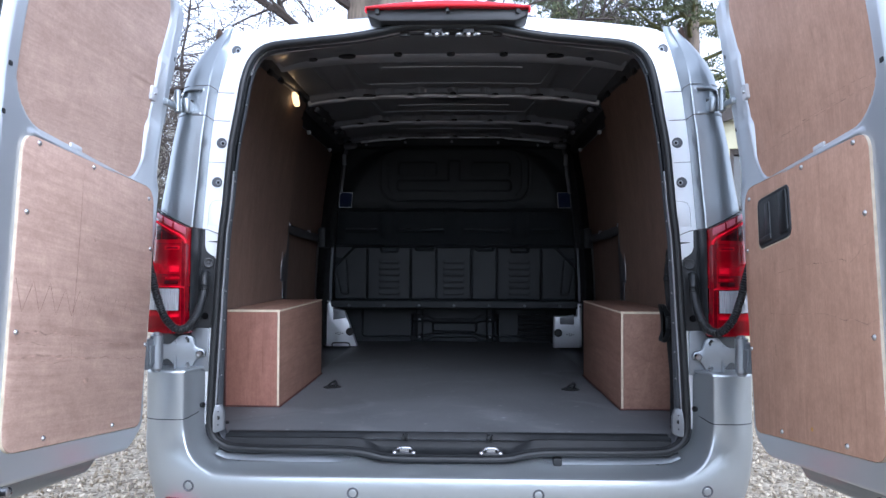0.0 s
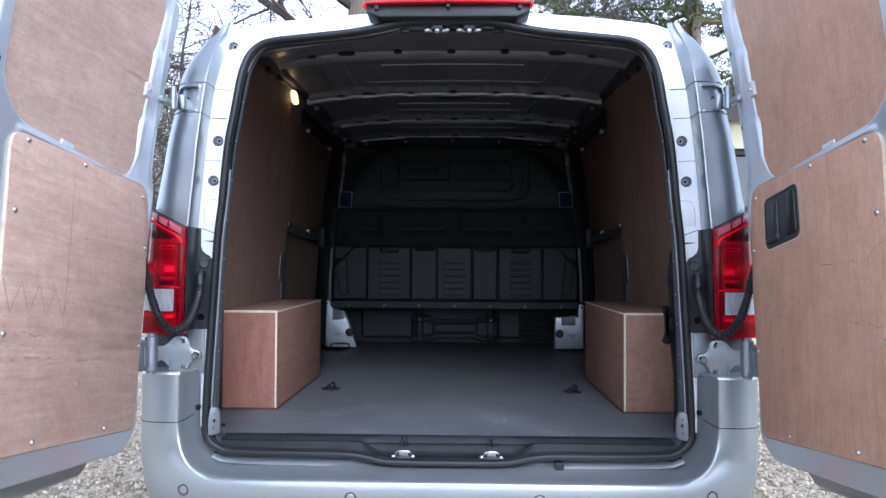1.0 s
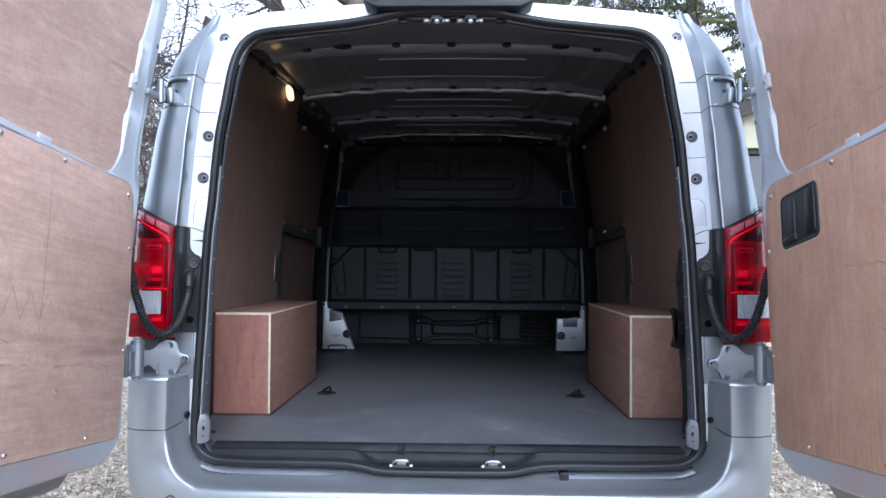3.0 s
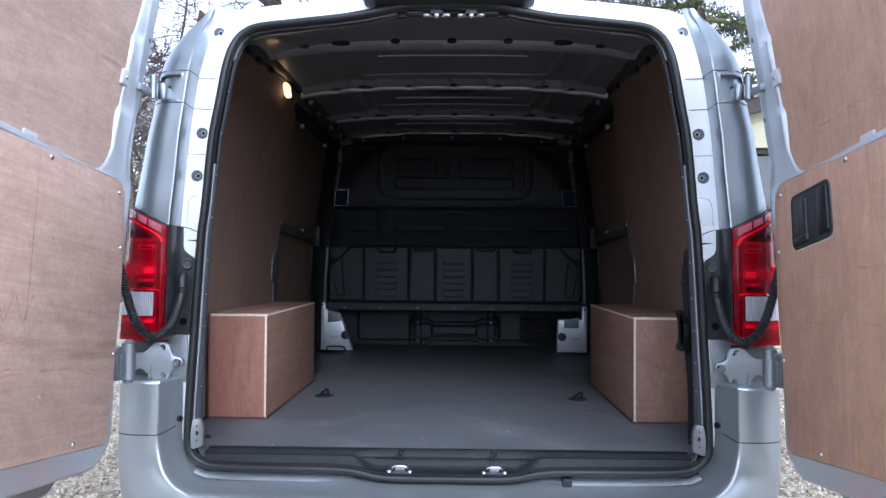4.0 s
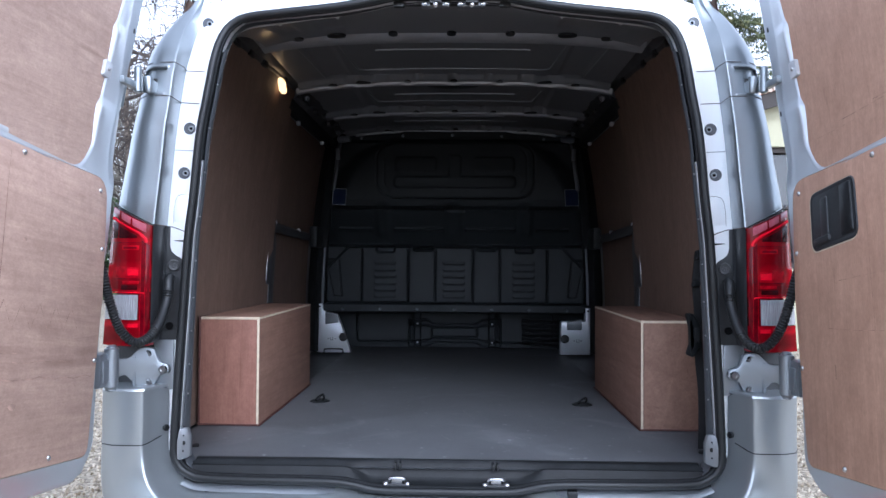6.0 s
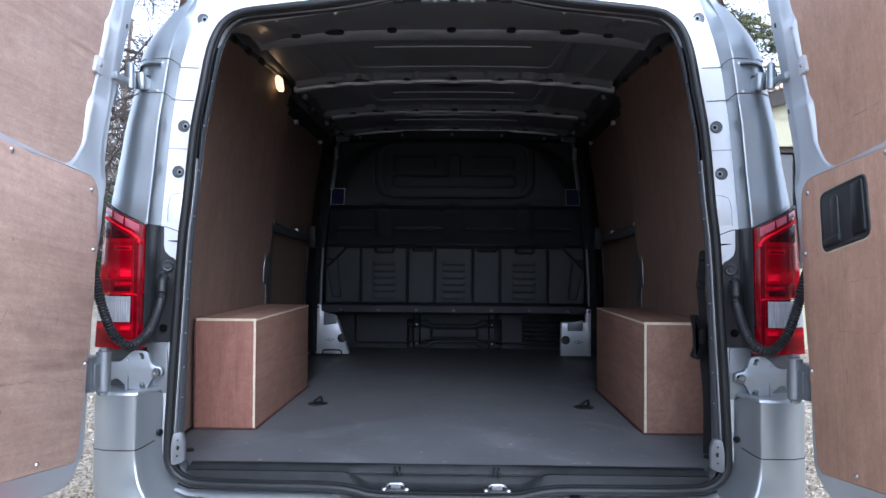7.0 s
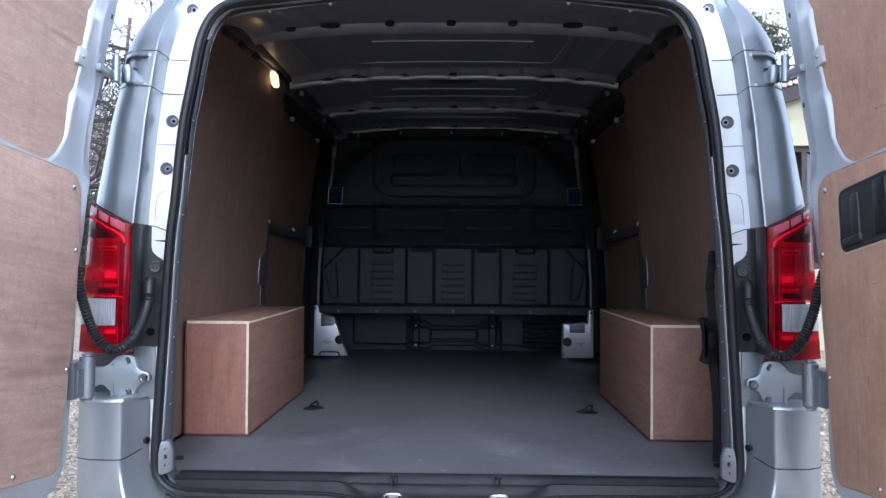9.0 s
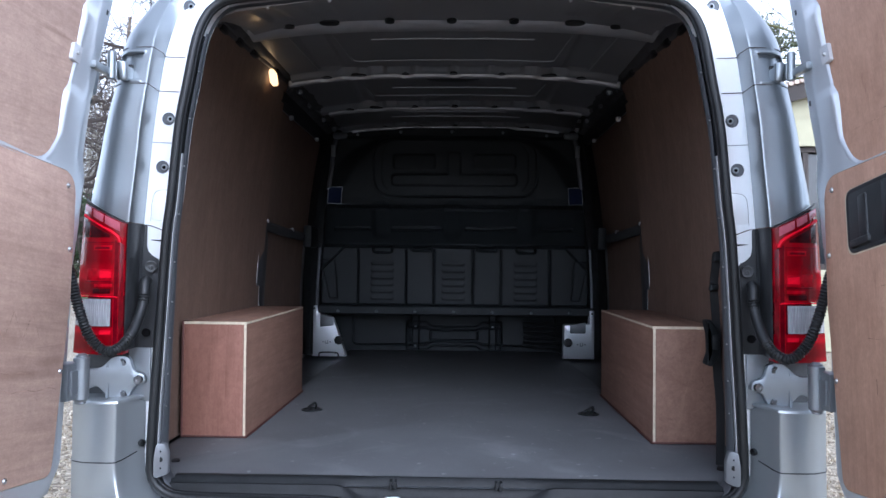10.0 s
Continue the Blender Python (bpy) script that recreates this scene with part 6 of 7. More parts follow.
        for x, dy in ((XC(z) + 0.001, 0.0000), (XC(z) + 0.02, 0.0005), (XC(z) * 0.6 + XS(z) * 0.4, 0.003), (XC(z) * 0.25 + XS(z) * 0.75, 0.0155), (XS(z) - 0.004, 0.040)):
            rows.append((s * x, YC(z) + dy, z + 0.004))
        tube(bm, rows, 0.0010, 6)
        part("panel_joint", bm, SEAM, van)
    # corrugated cable hose from pillar to door
    base = [(0.745, 2.245, 1.096), (0.744, 2.232, 1.085), (0.740, 2.218, 1.045), (0.741, 2.195, 1.005), (0.743, 2.160, 0.966), (0.757, 2.122, 0.938), (0.780, 2.102, 0.938), (0.808, 2.092, 0.973), (0.827, 2.084, 1.032), (0.842, 2.078, 1.10), (0.855, 2.085, 1.13)]
    path = smooth_path([(s * x, y, z) for x, y, z in base], 260)
    rad = []
    for i in range(260):
        t = i / 259
        if t < 0.10:
            rad.append(0.0135)
        elif t < 0.15:
            rad.append(0.0125 + 0.0015 * math.sin(i * 1.5))
        elif t < 0.36:
            rad.append(0.0125)
        else:
            rad.append(0.0110 + 0.0016 * math.sin(i * 1.55))
    bm = bmesh.new()
    tube(bm, path, rad, 12)
    part("cable_hose", bm, RUBBER, van, "black corrugated cable hose to the door")

# handle recess in one door
f = door_map(1)
bm = bmesh.new()
out = rp([(0.060, -0.143, 0.022), (0.246, -0.135, 0.022), (0.240, -0.010, 0.022), (0.058, -0.014, 0.022)], 6)
rings = [[f(a, b, c) for a, b in inset(out, d)] for d, c in ((-0.003, 0.0072), (-0.001, 0.0095), (0.003, 0.0098), (0.006, 0.0085))]
loft(bm, rings, closed=True)
bmesh.ops.contextual_create(bm, geom=[])
loft(bm, [[f(a, b, 0.0085) for a, b in inset(out, 0.006)], [f(a, b, 0.0078) for a, b in inset(out, 0.012)]], closed=True, cap=True)
handle = part("handle_recess", bm, BLACK, bpy.data.objects["rear_door.001"], "black recessed inner door handle")
bm = bmesh.new()
plate(bm, rp([(0.104, -0.124, 0.01), (0.136, -0.122, 0.01), (0.134, -0.028, 0.01), (0.102, -0.030, 0.01)], 5), f, 0.006, 0.0125, 0.005)
part("grip", bm, BLACK, handle)
bm = bmesh.new()
plate(bm, rp([(0.186, -0.128, 0.008), (0.236, -0.125, 0.008), (0.230, -0.016, 0.008), (0.186, -0.018, 0.008)], 5), f, 0.0070, 0.0135, 0.006)
part("cup", bm, RUBBER, handle)
bm = bmesh.new()
plate(bm, rp([(0.072, -0.136, 0.006), (0.140, -0.130, 0.006), (0.140, -0.113, 0.006), (0.072, -0.118, 0.006)], 4), f, 0.006, 0.0150, 0.004)
part("lever", bm, BLACK, handle)
bm = bmesh.new()
edge = [(a - 0.0035, b - 0.0015) for a, b in inset(out, -0.0045)]
loft(bm, [[f(a, b, 0.0074) for a, b in edge + [edge[0]]], [f(a, b, 0.0076) for a, b in inset(out, -0.001) + [inset(out, -0.001)[0]]]])
part("cutout_edge", bm, EDGE, handle, "pale raw cut-out edge")

# pencil marks on one door's plywood
f = door_map(-1)
PENCIL = mat("pencil_mark", (0.25, 0.135, 0.108), 0.8, 0.0, 0.0, 0.5, 60)
FAINT = mat("faint_pencil_mark", (0.37, 0.240, 0.187), 0.8, 0.0, 0.0, 0.5, 60)
CRACK = mat("veneer_crack", (0.37, 0.222, 0.157), 0.8, 0.0, 0.0, 0.5, 40)
STREAK = mat("dark_grain_streak", (0.40, 0.262, 0.205), 0.7, 0.0, 0.0, 0.5, 30)
KNOT = mat("small_knot", (0.20, 0.12, 0.075), 0.7, 0.0, 0.0, 0.4, 80)


def drawn(name, f, pts, width, material, parent, label, lift=0.0074):
    """A thin drawn or split line on a door's panel, its width wandering a little."""
    bm = bmesh.new()
    fine = []
    for (a, b), (c, d) in zip(pts, pts[1:]):
        n = max(2, int(math.hypot(c - a, d - b) / 0.012))
        fine += [(a + (c - a) * k / n, b + (d - b) * k / n) for k in range(n)]
    fine.append(pts[-1])
    rows = [[], []]
    for i, (u, v) in enumerate(fine):
        a, b = Vector(fine[max(0, i - 1)]), Vector(fine[min(len(fine) - 1, i + 1)])
        t = (b - a).normalized()
        w = width * (0.8 + 0.3 * noise.noise(Vector((u * 60, v * 60, 2))))
        for row, sg in zip(rows, (-1, 1)):
            row.append(f(u - t.y * w * sg, v + t.x * w * sg, lift))
    loft(bm, rows)
    return part(name, bm, material, parent, label, smooth=False)


one, other = bpy.data.objects["rear_door"], bpy.data.objects["rear_door.001"]
tops = [(0.582 - 0.0605 * k, -0.281 - 0.004 * (k > 2)) for k in range(10)]
feet = [(0.556 - 0.0615 * k, -0.346 + 0.006 * (k > 3)) for k in range(9)]
zig = [q for pair in zip(tops, feet) for q in pair]
drawn("pencil_scribble", f, zig[:9], 0.0009, PENCIL, one, "pencil zigzag")
drawn("pencil_scribble", f, zig[8:], 0.0008, FAINT, one, "faint pencil zigzag")
drawn("pencil_line", f, [(0.354, -0.06), (0.355, -0.165), (0.357, -0.253), (0.363, -0.339)], 0.0010, PENCIL, one, "upright pencil line")
drawn("pencil_line", f, [(0.352, 0.005), (0.354, -0.06)], 0.0007, FAINT, one, "faint upright pencil line")
drawn("pencil_line", f, [(0.363, -0.339), (0.361, -0.435)], 0.0007, FAINT, one, "faint upright pencil line")
for u, v, r in ((0.289, -0.490, 0.0085), (0.287, -0.161, 0.005), (0.505, -0.386, 0.007)):
    bm = bmesh.new()
    plate(bm, [(u + r * (1.3 if k % 5 else 1.6) * math.cos(k * 0.524), v + r * 0.8 * math.sin(k * 0.524)) for k in range(12)], f, 0.0070, 0.0073)
    part("knot", bm, STREAK, one, "small dark knot")

# darker streaks of the grain under the pencil marks
rng = random.Random(9)
for u0, u1, v, w in ((0.552, 0.425, -0.386, 0.0022), (0.440, 0.268, -0.387, 0.0013), (0.586, 0.400, -0.434, 0.0024), (0.420, 0.180, -0.437, 0.0018), (0.200, -0.008, -0.439, 0.0010), (0.581, 0.444, -0.408, 0.0010), (0.30, 0.072, -0.404, 0.0009), (0.50, 0.36, -0.446, 0.0010)):
    n = int(abs(u0 - u1) / 0.03) + 2
    pts = [(u0 + (u1 - u0) * k / n, v + rng.uniform(-0.0035, 0.0035)) for k in range(n + 1)]
    drawn("grain_streak", f, pts, w, STREAK, one, "dark streak in the grain")

# splits in the other door's veneer
f = door_map(1)
for pts, w, m in (([(0.164, -0.219), (0.281, -0.217), (0.349, -0.217), (0.370, -0.221), (0.427, -0.224)], 0.0007, CRACK), ([(0.345, -0.218), (0.385, -0.222)], 0.0010, KNOT),
                  ([(0.427, -0.224), (0.468, -0.224), (0.497, -0.236), (0.527, -0.224), (0.547, -0.209), (0.574, -0.204)], 0.0009, CRACK),
                  ([(0.110, -0.317), (0.211, -0.325), (0.289, -0.327), (0.383, -0.332)], 0.0007, CRACK), ([(0.383, -0.332), (0.425, -0.340), (0.465, -0.350), (0.504, -0.350), (0.548, -0.362), (0.583, -0.354)], 0.0013, CRACK),
                  ([(0.274, 0.010), (0.278, -0.120), (0.283, -0.241), (0.288, -0.336)], 0.0007, CRACK), ([(0.131, -0.395), (0.132, -0.425)], 0.0011, KNOT)):
    drawn("veneer_split", f, pts, w, m, other, "thin dark split in the veneer")
for pts, w in (([(0.15, 0.128), (0.223, 0.124), (0.33, 0.121), (0.43, 0.116), (0.52, 0.111)], 0.0012), ([(0.30, 0.128), (0.42, 0.123), (0.594, 0.104)], 0.0007), ([(0.40, 0.145), (0.50, 0.139), (0.59, 0.128)], 0.0009), ([(0.06, 0.118), (0.16, 0.112), (0.25, 0.110)], 0.0006)):
    drawn("veneer_split", f, pts, w, CRACK, other, "thin dark split in the veneer", -0.0061)
bm = bmesh.new()
plate(bm, [(0.303 + 0.006 * math.cos(k * 0.628), -0.584 + 0.005 * math.sin(k * 0.628)) for k in range(10)], f, 0.0070, 0.0073)
part("knot", bm, mat("amber_knot", (0.50, 0.27, 0.07), 0.6, 0, 0, 0.2, 80), other, "small amber knot")

# ---- outside: gravel yard, hedge, trees, house ----
GRAVEL = bpy.data.materials.new("pale_gravel")
GRAVEL.use_nodes = True
nd, lk = GRAVEL.node_tree.nodes, GRAVEL.node_tree.links
tc = nd.new("ShaderNodeTexCoord")
vor = nd.new("ShaderNodeTexVoronoi")
vor.inputs["Scale"].default_value = 45
lk.new(tc.outputs["Object"], vor.inputs["Vector"])
big = nd.new("ShaderNodeTexNoise")
big.inputs["Scale"].default_value, big.inputs["Detail"].default_value = 1.2, 6
lk.new(tc.outputs["Object"], big.inputs["Vector"])
rmp = nd.new("ShaderNodeValToRGB")
for e, (pos, col) in zip(rmp.color_ramp.elements, ((0.0, (0.20, 0.155, 0.105, 1)), (1.0, (0.70, 0.61, 0.47, 1)))):
    e.position, e.color = pos, col
sep = nd.new("ShaderNodeSeparateColor")
lk.new(vor.outputs["Color"], sep.inputs[0])
lk.new(sep.outputs[0], rmp.inputs["Fac"])
mixg = nd.new("ShaderNodeMix")
mixg.data_type, mixg.blend_type = "RGBA", "MULTIPLY"
mixg.inputs["Factor"].default_value = 0.6
lk.new(rmp.outputs["Color"], mixg.inputs[6])
lk.new(big.outputs["Fac"], mixg.inputs[7])
lk.new(mixg.outputs[2], nd["Principled BSDF"].inputs["Base Color"])
nd["Principled BSDF"].inputs["Roughness"].default_value = 0.85
bp = nd.new("ShaderNodeBump")
bp.inputs["Strength"].default_value, bp.inputs["Distance"].default_value = 0.9, 0.012
bp.invert = True
lk.new(vor.outputs["Distance"], bp.inputs["Height"])
lk.new(bp.outputs[0], nd["Principled BSDF"].inputs["Normal"])

STONE = bpy.data.materials.new("gravel_stones")
STONE.use_nodes = True
nd, lk = STONE.node_tree.nodes, STONE.node_tree.links
geo = nd.new("ShaderNodeNewGeometry")
rmp = nd.new("ShaderNodeValToRGB")
rmp.color_ramp.elements[0].color, rmp.color_ramp.elements[1].color = (0.19, 0.145, 0.09, 1), (0.62, 0.545, 0.43, 1)
lk.new(geo.outputs["Random Per Island"], rmp.inputs["Fac"])
lk.new(rmp.outputs["Color"], nd["Principled BSDF"].inputs["Base Color"])
nd["Principled BSDF"].inputs["Roughness"].default_value = 0.75

GRASS = mat("grass_green", (0.07, 0.115, 0.03), 0.8, 0, 0, 0.4, 3, 0.5, 30)
BARK = mat("grey_bark", (0.17, 0.135, 0.105), 0.9, 0, 0, 0.35, 5, 0.9, 40, stretch=(3, 3, 0.6))
TWIG = mat("twig_bark", (0.060, 0.047, 0.040), 0.9, 0, 0, 0.3, 6)
MOSS = mat("mossy_bark", (0.13, 0.13, 0.05), 0.95, 0, 0, 0.4, 4, 0.8, 30)
LEAF = mat("hedge_leaf", (0.035, 0.065, 0.02), 0.6, 0, 0, 0.45, 2)
NEEDLE = mat("conifer_needle", (0.075, 0.09, 0.04), 0.7, 0, 0, 0.45, 2)
RENDERW = mat("cream_render", (0.40, 0.375, 0.255), 0.85, 0, 0, 0.08, 2, 0.3, 80)
TILE = mat("clay_tile", (0.30, 0.15, 0.10), 0.8, 0, 0, 0.3, 3, 0.4, 30)
VERGE = mat("pale_verge_tile", (0.42, 0.33, 0.27), 0.8, 0, 0, 0.3, 3, 0.4, 30)
TIMBER = mat("brown_timber", (0.032, 0.024, 0.020), 0.7, 0, 0, 0.3, 6, 0.3, 50)
PANE = mat("dark_window_glass", (0.02, 0.022, 0.025), 0.08, 0, 0, 0.1, 3)

bm = bmesh.new()
xs = [-1500, -300, -60, -20] + list(np.linspace(-10, 10, 41)) + [20, 60, 300, 1500]
ys = [-1500, -300, -60, -20] + list(np.linspace(-10, 20, 61)) + [30, 60, 300, 1500]
loft(bm, [[(x, y, 0.012 * noise.noise(Vector((x * 0.7, y * 0.7, 0))) - 0.012 if abs(x) < 15 and abs(y) < 25 else -0.01) for x in xs] for y in ys])
ground = part("ground", bm, GRAVEL)
tagged(ground, "pale gravel yard", "gravel", kind="structure")

rng = random.Random(4)
bm = bmesh.new()
for k in range(15000):
    side = -1 if k % 2 else 1
    y = 1.0 + 6.0 * rng.random() ** 1.2
    x = side * (0.9 + (0.35 + 0.33 * y) * rng.random())
    r = 0.005 + 0.008 * rng.random()
    m = Matrix.LocRotScale((x, y, r * 0.2 - 0.004), Euler((rng.random() * 6, rng.random() * 6, rng.random() * 6)), (r * 1.4, r, r * 0.8))
    vs = [bm.verts.new(m @ Vector(c)) for c in ((1, 0, 0), (0, 1, 0), (-1, 0, 0), (0, -1, 0), (0.1, 0.1, 0.9), (-0.1, 0, -0.9))]
    for i in range(4):
        bm.faces.new((vs[i], vs[(i + 1) % 4], vs[4]))
        bm.faces.new((vs[(i + 1) % 4], vs[i], vs[5]))
stones = part("gravel_stones", bm, STONE, smooth=False)
tagged(stones, "loose pale gravel stones", "gravel", kind="stuff")

# grass verge and hedge behind it
bm = bmesh.new()
loft(bm, [[(x, y, 0.03 + 0.03 * noise.noise(Vector((x, y, 3)))) for x in np.linspace(-40, -3, 40)] for y in np.linspace(21, 26, 8)])
verge = part("grass_verge", bm, GRASS)
tagged(verge, "strip of green grass beside the gravel", "grass", kind="stuff")


def leaves(bm, centre, radii, count, size, rng, shell=0.4):
    for _ in range(count):
        d = Vector((rng.gauss(0, 1), rng.gauss(0, 1), rng.gauss(0, 1))).normalized()
        r = shell + (1 - shell) * rng.random()
        p = Vector(centre) + Vector((d.x * radii[0], d.y * radii[1], d.z * radii[2])) * r
        q = Euler((rng.random() * 6.3, rng.random() * 6.3, rng.random() * 6.3)).to_matrix()
        a, b = q @ Vector((size * (0.6 + rng.random()), 0, 0)), q @ Vector((0, size * 0.45, 0))
        bm.faces.new([bm.verts.new(p + o) for o in (-a, b, a, -b)])


bm = bmesh.new()
for k in range(330):
    x = -26 + 20 * rng.random()
    leaves(bm, (x, 26.5 + rng.random() * 1.5, 0.6 + rng.random() * 2.6), (0.9, 0.6, 0.8), 170, 0.11, rng, 0.4)
# Unseen hedge at both sides, added to darken reflections in the silver.
for sx in (-1, 1):
    for k in range(70):
        leaves(bm, (sx * (17 + rng.random() * 2), -26 + 52 * rng.random() if sx < 0 else -26 + 34 * rng.random(), 0.8 + rng.random() * 3.0), (1.2, 1.6, 1.1), 90, 0.22, rng, 0.5)
# Unseen hedge behind the camera, added to shade rear-facing metal.
for k in range(110):
    leaves(bm, (-17 + 34 * rng.random(), -14 + rng.random() * 2, 0.5 + rng.random() * 1.3), (1.6, 1.0, 0.8), 90, 0.24, rng, 0.5)
hedge = part("hedge", bm, LEAF, smooth=False)
tagged(hedge, "dark green evergreen hedge behind the gravel, plus unseen stretches added for reflections", "hedge", kind="stuff")


def branch(bm, start, way, length, r0, depth, rng, droop=0.0, spread=0.8, kids=4, seg=7, sides=6):
    """A limb that wanders, tapers and forks."""
    pts, p, d = [Vector(start)], Vector(start), Vector(way).normalized()
    for k in range(seg):
        d = (d + Vector((rng.gauss(0, 0.22), rng.gauss(0, 0.22), rng.gauss(0, 0.18) - droop))).normalized()
        p = p + d * length / seg
        pts.append(p.copy())
    rad = [max(0.0062, r0 * (1 - 0.72 * k / seg)) for k in range(seg + 1)]
    tube(bm, pts, rad, max(3, sides), cap=True)
    if depth > 0:
        for k in range(kids):
            i = 1 + int((seg - 0.01) * (0.15 + 0.85 * (k + rng.random()) / kids))
            i = min(i, seg)
            t = (pts[i] - pts[i - 1]).normalized()
            w = (t + Vector((rng.gauss(0, spread), rng.gauss(0, spread), rng.gauss(0, spread)))).normalized()
            branch(bm, pts[i], w, length * (0.42 + 0.25 * rng.random()), rad[i] * 0.62, depth - 1, rng, droop, spread, kids, max(4, seg - 1), sides - 1)


def bare_tree(where, height, r, lean_to, seed, limbs, droop=0.02):
    rng = random.Random(seed)
    tree = new("tree")
    tree.location = where
    base = Vector(where)
    bm = bmesh.new()
    top = base + Vector((lean_to[0], lean_to[1], height))
    pts = smooth_path([base + Vector((0, 0, -0.1)), base.lerp(top, 0.35) + Vector((0.15, 0, 0)), base.lerp(top, 0.7) - Vector((0.1, 0, 0)), top], 20)
    tube(bm, pts, [r * (1.35 - 0.9 * (k / 19) ** 0.6) + 0.02 * math.sin(k * 2.1) * r for k in range(20)], 14)
    part("trunk", bm, BARK, tree, "thick grey trunk")
    bm = bmesh.new()
    for hz, way, ln, rr in limbs:
        i = min(19, int(19 * hz))
        branch(bm, pts[i], way, ln, rr, 4, rng, droop, 0.75, 4, 8, 7)
    part("crown", bm, TWIG, tree, "bare twigs and limbs")
    tagged(tree, "bare winter tree with a grey trunk and fine twigs", "tree", "trees")
    return tree


bare_tree((-1.98, 14.0, 0), 9.0, 0.52, (0.2, 0.4), 11, (
    (0.55, (-1, -0.3, 0.12), 5.5, 0.12), (0.62, (-1, 0.2, 0.35), 5.0, 0.11), (0.7, (-0.8, -0.4, 0.5), 4.5, 0.10), (0.6, (1, -0.2, 0.10), 5.5, 0.14), (0.68, (1, 0.1, 0.3), 5.0, 0.12),
    (0.8, (0.6, -0.3, 0.8), 4.0, 0.09), (0.9, (-0.5, 0.2, 0.9), 3.5, 0.08),
    (0.50, (-1, -0.5, 0.18), 4.6, 0.05), (0.56, (-1, -0.1, 0.05), 4.8, 0.05), (0.60, (-0.9, -0.6, 0.10), 4.2, 0.045), (0.64, (-1, 0.1, 0.02), 4.6, 0.045), (0.52, (-0.8, 0.5, 0.25), 4.0, 0.04)))
bare_tree((-1.22, 13.2, 0), 8.5, 0.56, (0.15, 0.2), 58, ((0.60, (-1, -0.3, 0.3), 4.5, 0.06), (0.66, (1, -0.2, 0.2), 4.5, 0.07), (0.75, (-0.7, 0.2, 0.6), 4.0, 0.06), (0.58, (0.8, -0.5, 0.15), 4.2, 0.05)))
bare_tree((-11.2, 18.0, 0), 8.5, 0.24, (0.3, 0.2), 23, ((0.35, (1, -0.2, 0.3), 4.2, 0.09), (0.5, (0.9, 0, 0.4), 4.2, 0.09), (0.45, (-1, 0.2, 0.5), 4, 0.08), (0.6, (0.7, -0.5, 0.6), 4, 0.08), (0.7, (-0.6, 0.4, 0.8), 3.5, 0.07), (0.8, (0.5, 0.2, 0.9), 3.2, 0.07)))
bare_tree((-9.5, 20.0, 0), 8.0, 0.10, (0.2, 0.1), 47, ((0.26, (1, -0.3, 0.4), 3.0, 0.032), (0.30, (0.6, -0.8, 0.4), 3.0, 0.032), (0.36, (-0.8, -0.4, 0.5), 3.0, 0.032), (0.42, (1, 0.1, 0.5), 3.2, 0.032),
    (0.48, (-1, 0.1, 0.5), 3.0, 0.028), (0.52, (0.3, -1, 0.5), 3.0, 0.028), (0.58, (0.9, -0.2, 0.6), 2.8, 0.028), (0.66, (-0.7, -0.4, 0.7), 2.6, 0.028), (0.76, (0.5, 0.2, 0.9), 2.4, 0.024)))
bare_tree((-12.5, 22.0, 0), 9.0, 0.26, (-0.2, 0.2), 31, ((0.3, (1, -0.2, 0.35), 4.4, 0.09), (0.42, (0.8, 0, 0.5), 4.5, 0.09), (0.45, (-1, 0.2, 0.5), 4, 0.08), (0.6, (0.7, -0.5, 0.6), 4, 0.08), (0.7, (-0.6, 0.4, 0.8), 3.5, 0.07), (0.2, (0.9, -0.5, 0.3), 3.6, 0.07)))


# dense bare thicket behind the hedge
TWIGS = mat("pale_grey_twigs", (0.27, 0.25, 0.205), 0.9, 0, 0, 0.35, 2)
rng = random.Random(71)
bm = bmesh.new()
for k in range(950):
    p = Vector((-24 + 17 * rng.random(), 28.5 + 3.5 * rng.random(), 1.5 + 1.5 * rng.random()))
    d, pts = Vector((rng.gauss(0, 0.35), rng.gauss(0, 0.2), 1)).normalized(), []
    for _ in range(9):
        pts.append(p.copy())
        d = (d + Vector((rng.gauss(0, 0.20), rng.gauss(0, 0.16), rng.gauss(0.02, 0.12)))).normalized()
        p = p + d * (0.65 + 0.35 * rng.random())
    tube(bm, pts, [0.030 - 0.0026 * i for i in range(9)], 3, cap=False)
    for _ in range(5):
        a = pts[rng.randrange(2, 9)]
        e = (Vector((rng.gauss(0, 1), rng.gauss(0, 0.5), 0.35 + rng.random()))).normalized()
        tube(bm, [a, a + e * 0.6 + Vector((0, 0, 0.05)), a + e * 1.2 + Vector((0, 0, 0.2))], [0.012, 0.010, 0.007], 3, cap=False)
thicket = part("thicket", bm, TWIGS)
tagged(thicket, "dense bare grey thicket behind the hedge", "shrubs", kind="stuff")


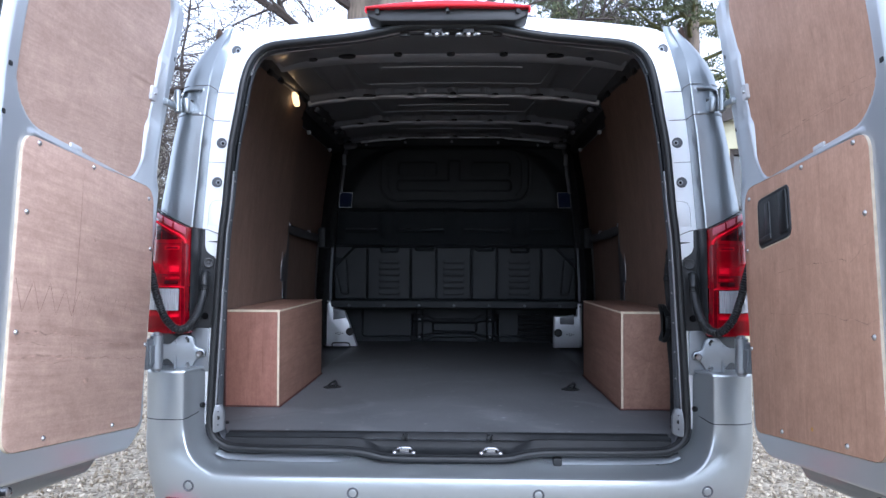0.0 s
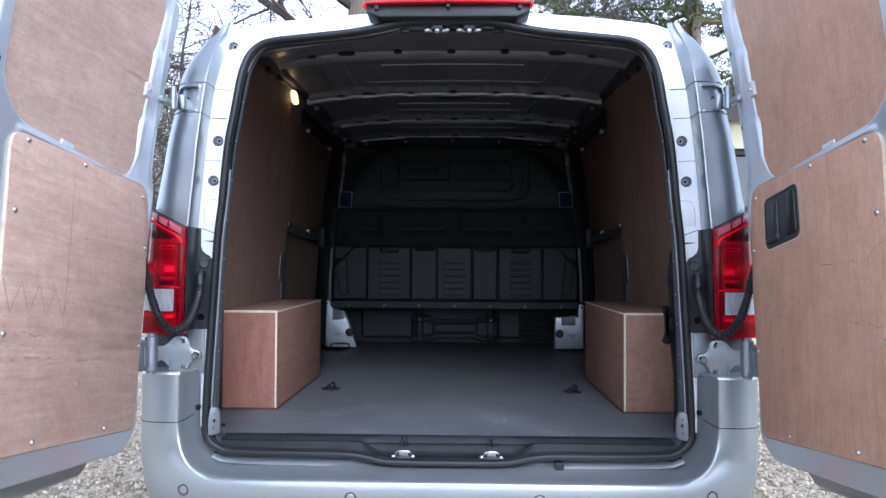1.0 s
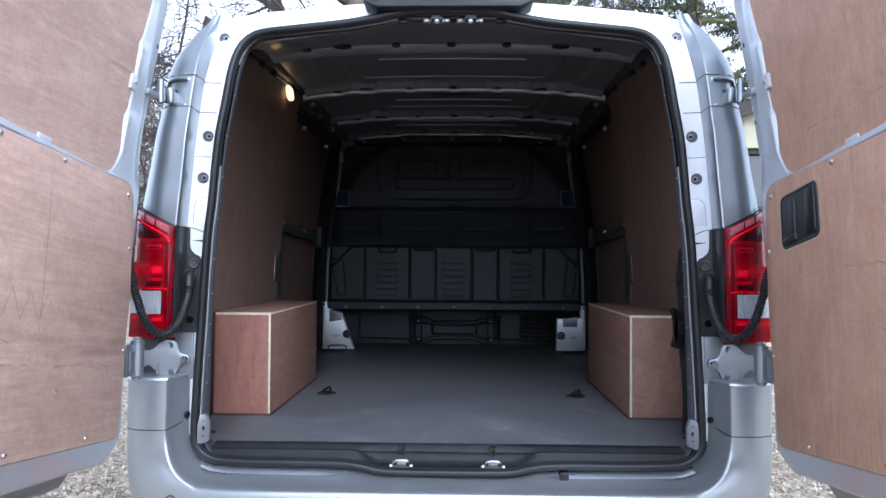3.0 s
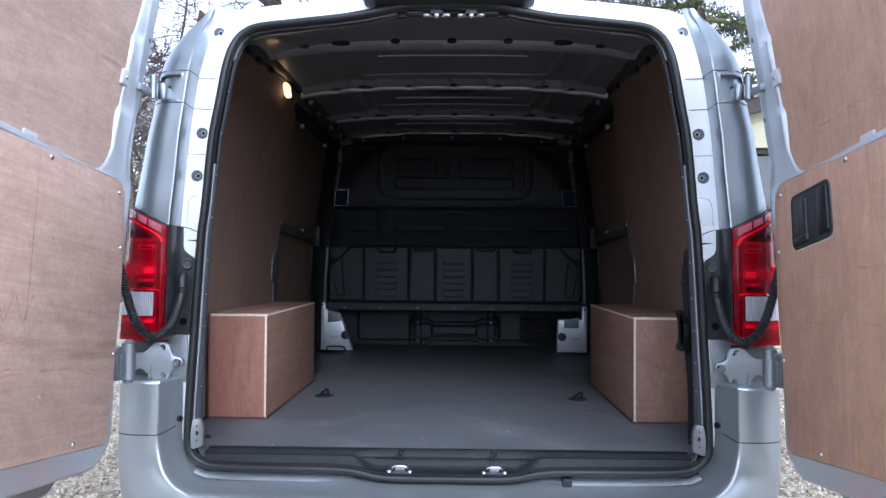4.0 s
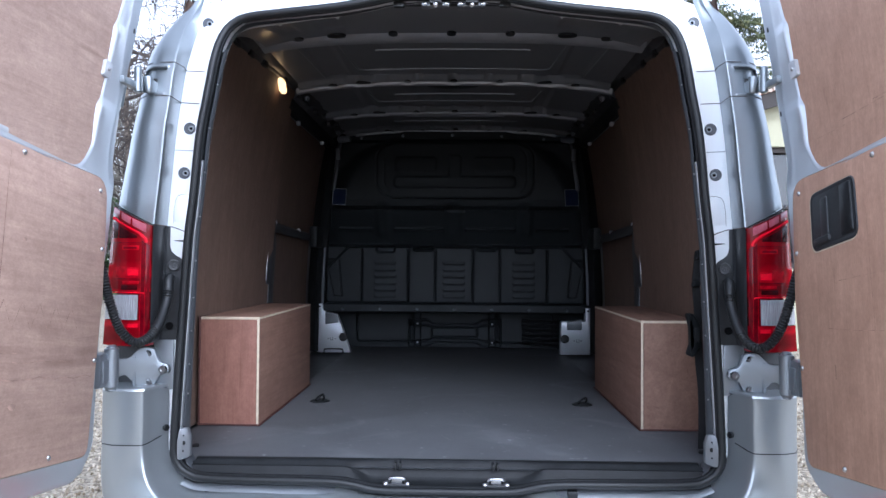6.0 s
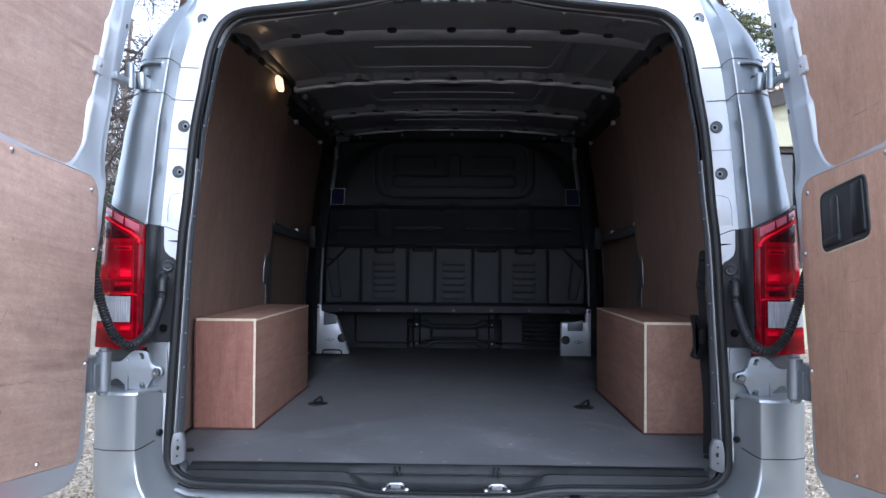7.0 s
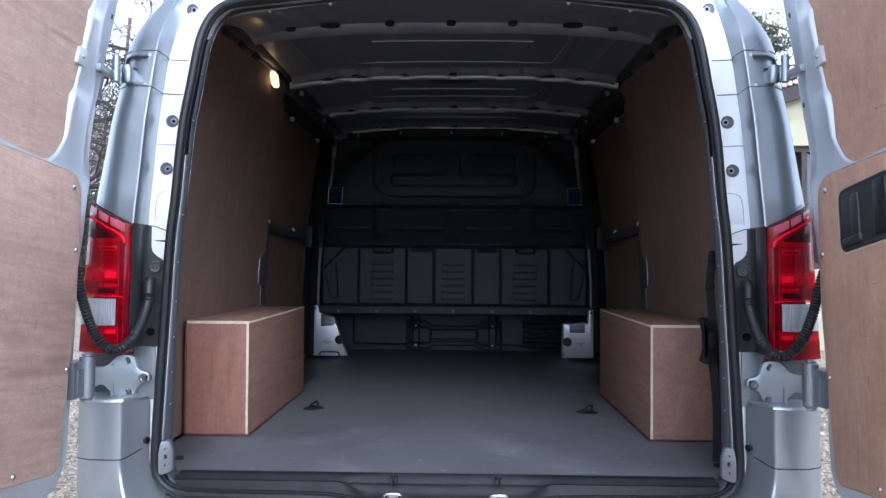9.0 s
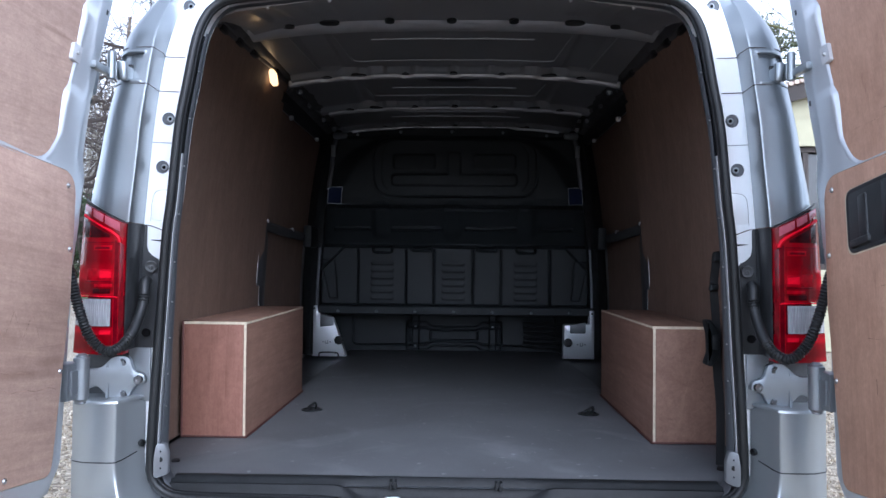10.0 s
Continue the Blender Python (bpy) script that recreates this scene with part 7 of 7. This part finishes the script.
def conifer(where, height, r, seed, low, tiers):
    rng = random.Random(seed)
    tree = new("conifer")
    tree.location = where
    base = Vector(where)
    bm = bmesh.new()
    tube(bm, [base + Vector((0, 0, height * k / 12 - 0.1)) for k in range(13)], [r * (1.2 - 0.95 * k / 12) for k in range(13)], 12)
    part("trunk", bm, BARK, tree, "brown trunk")
    bl, bn = bmesh.new(), bmesh.new()
    for k in range(tiers):
        z = low + (height - low) * (k + rng.random()) / tiers
        a = rng.random() * 6.283
        ln = (3.6 * (1 - z / height) + 0.7) * (0.8 + 0.4 * rng.random())
        pts, p, d = [], base + Vector((0, 0, z)), Vector((math.cos(a), math.sin(a), 0.25))
        for i in range(9):
            pts.append(p.copy())
            d = (d + Vector((rng.gauss(0, 0.16), rng.gauss(0, 0.16), rng.gauss(0, 0.10) - 0.05))).normalized()
            p = p + d * ln / 8
        tube(bl, pts, [0.055 * (1 - 0.1 * i) for i in range(9)], 6)
        for i in range(3, 9):
            for _ in range(5):
                c = pts[i] + Vector((rng.gauss(0, 0.22), rng.gauss(0, 0.22), rng.gauss(-0.05, 0.13)))
                leaves(bn, c, (0.24, 0.24, 0.08), 34, 0.034, rng, 0.1)
    part("limb", bl, MOSS, tree, "mossy limbs")["kind"] = "stuff"
    part("crown", bn, NEEDLE, tree, "dull green needle sprays", smooth=False)
    tagged(tree, "dark evergreen with mossy limbs and gaps", "tree", "trees")


conifer((5.2, 16.0, 0), 11.0, 0.26, 5, 2.6, 90)
conifer((2.4, 17.5, 0), 11.5, 0.26, 9, 4.8, 60)

# cream house: a gable end with a timber barge board and verge tiles
house = new("house")
house.location = (8.3, 13.0, 0)
tagged(house, "cream rendered gable house with brown barge boards and tiled roof", "house")
RISE, PEAK = 0.29, 8.30


def rake(x):
    """Height of the roof's upper edge on the gable."""
    return 3.42 + RISE * ((x if x < PEAK else 2 * PEAK - x) - 3.98)


bm = bmesh.new()
for x0, x1, z0, z1 in ((3.55, 3.85, 0, 3.20), (5.75, 12.45, 0, 3.20), (3.85, 5.75, 0, 1.10), (3.85, 5.75, 2.78, 3.20)):
    rbox(bm, x0, x1, 10.2, 10.5, z0, z1, 0)
rbox(bm, 3.55, 3.85, 10.5, 16, 0, 3.20, 0)
rbox(bm, 12.15, 12.45, 10.5, 16, 0, 3.20, 0)
rbox(bm, 3.85, 12.15, 15.7, 16, 0, 3.20, 0)
for y0 in (10.2, 15.7):
    tri = [(3.55, 3.12), (12.45, 3.12), (12.45, rake(12.45) - 0.06), (PEAK, rake(PEAK) - 0.06), (3.55, rake(3.55) - 0.06)]
    loft(bm, [[(x, y, z) for x, z in tri] for y in (y0, y0 + 0.3)], closed=True, cap=True)
part("wall", bm, RENDERW, house, "cream rendered wall")
bm = bmesh.new()
rbox(bm, 3.85, 5.75, 10.36, 10.40, 1.10, 2.78, 0)
win = part("window", bm, PANE, house, "dark window")
for x0, x1, z0, z1 in ((3.85, 3.93, 1.10, 2.78), (5.67, 5.75, 1.10, 2.78), (3.93, 5.67, 2.70, 2.78), (3.93, 5.67, 1.10, 1.18), (4.70, 4.78, 1.18, 2.70), (3.93, 4.70, 1.92, 1.97)):
    bm = bmesh.new()
    rbox(bm, x0, x1, 10.26, 10.36, z0, z1, 0.008)
    part("frame", bm, TIMBER, win)
for x0, x1 in ((3.25, PEAK), (PEAK, 12.85)):
    bm = bmesh.new()
    loft(bm, [[(x, y, rake(x) + dz) for y, dz in ((10.02, -0.21), (10.02, 0), (10.10, 0), (10.10, -0.21))] for x in (x0, x1)], closed=True, cap=True)
    part("barge_board", bm, TIMBER, house, "dark brown timber barge board")
    bm = bmesh.new()
    loft(bm, [[(x, y, rake(x) + dz) for y, dz in ((10.02, 0.0), (10.02, 0.03), (16.2, 0.03), (16.2, 0.0))] for x in (x0, x1)], closed=True, cap=True)
    roof = part("roof", bm, TILE, house, "red-brown tiled roof")
    n = int(abs(x1 - x0) / 0.075)
    for k in range(n):
        x = x0 + (x1 - x0) * (k + 0.5) / n
        bm = bmesh.new()
        rbox(bm, x - 0.030, x + 0.030, 9.98, 10.25, rake(x) + 0.005, rake(x) + 0.050, 0)
        part("verge_tile", bm, VERGE, roof, smooth=False)
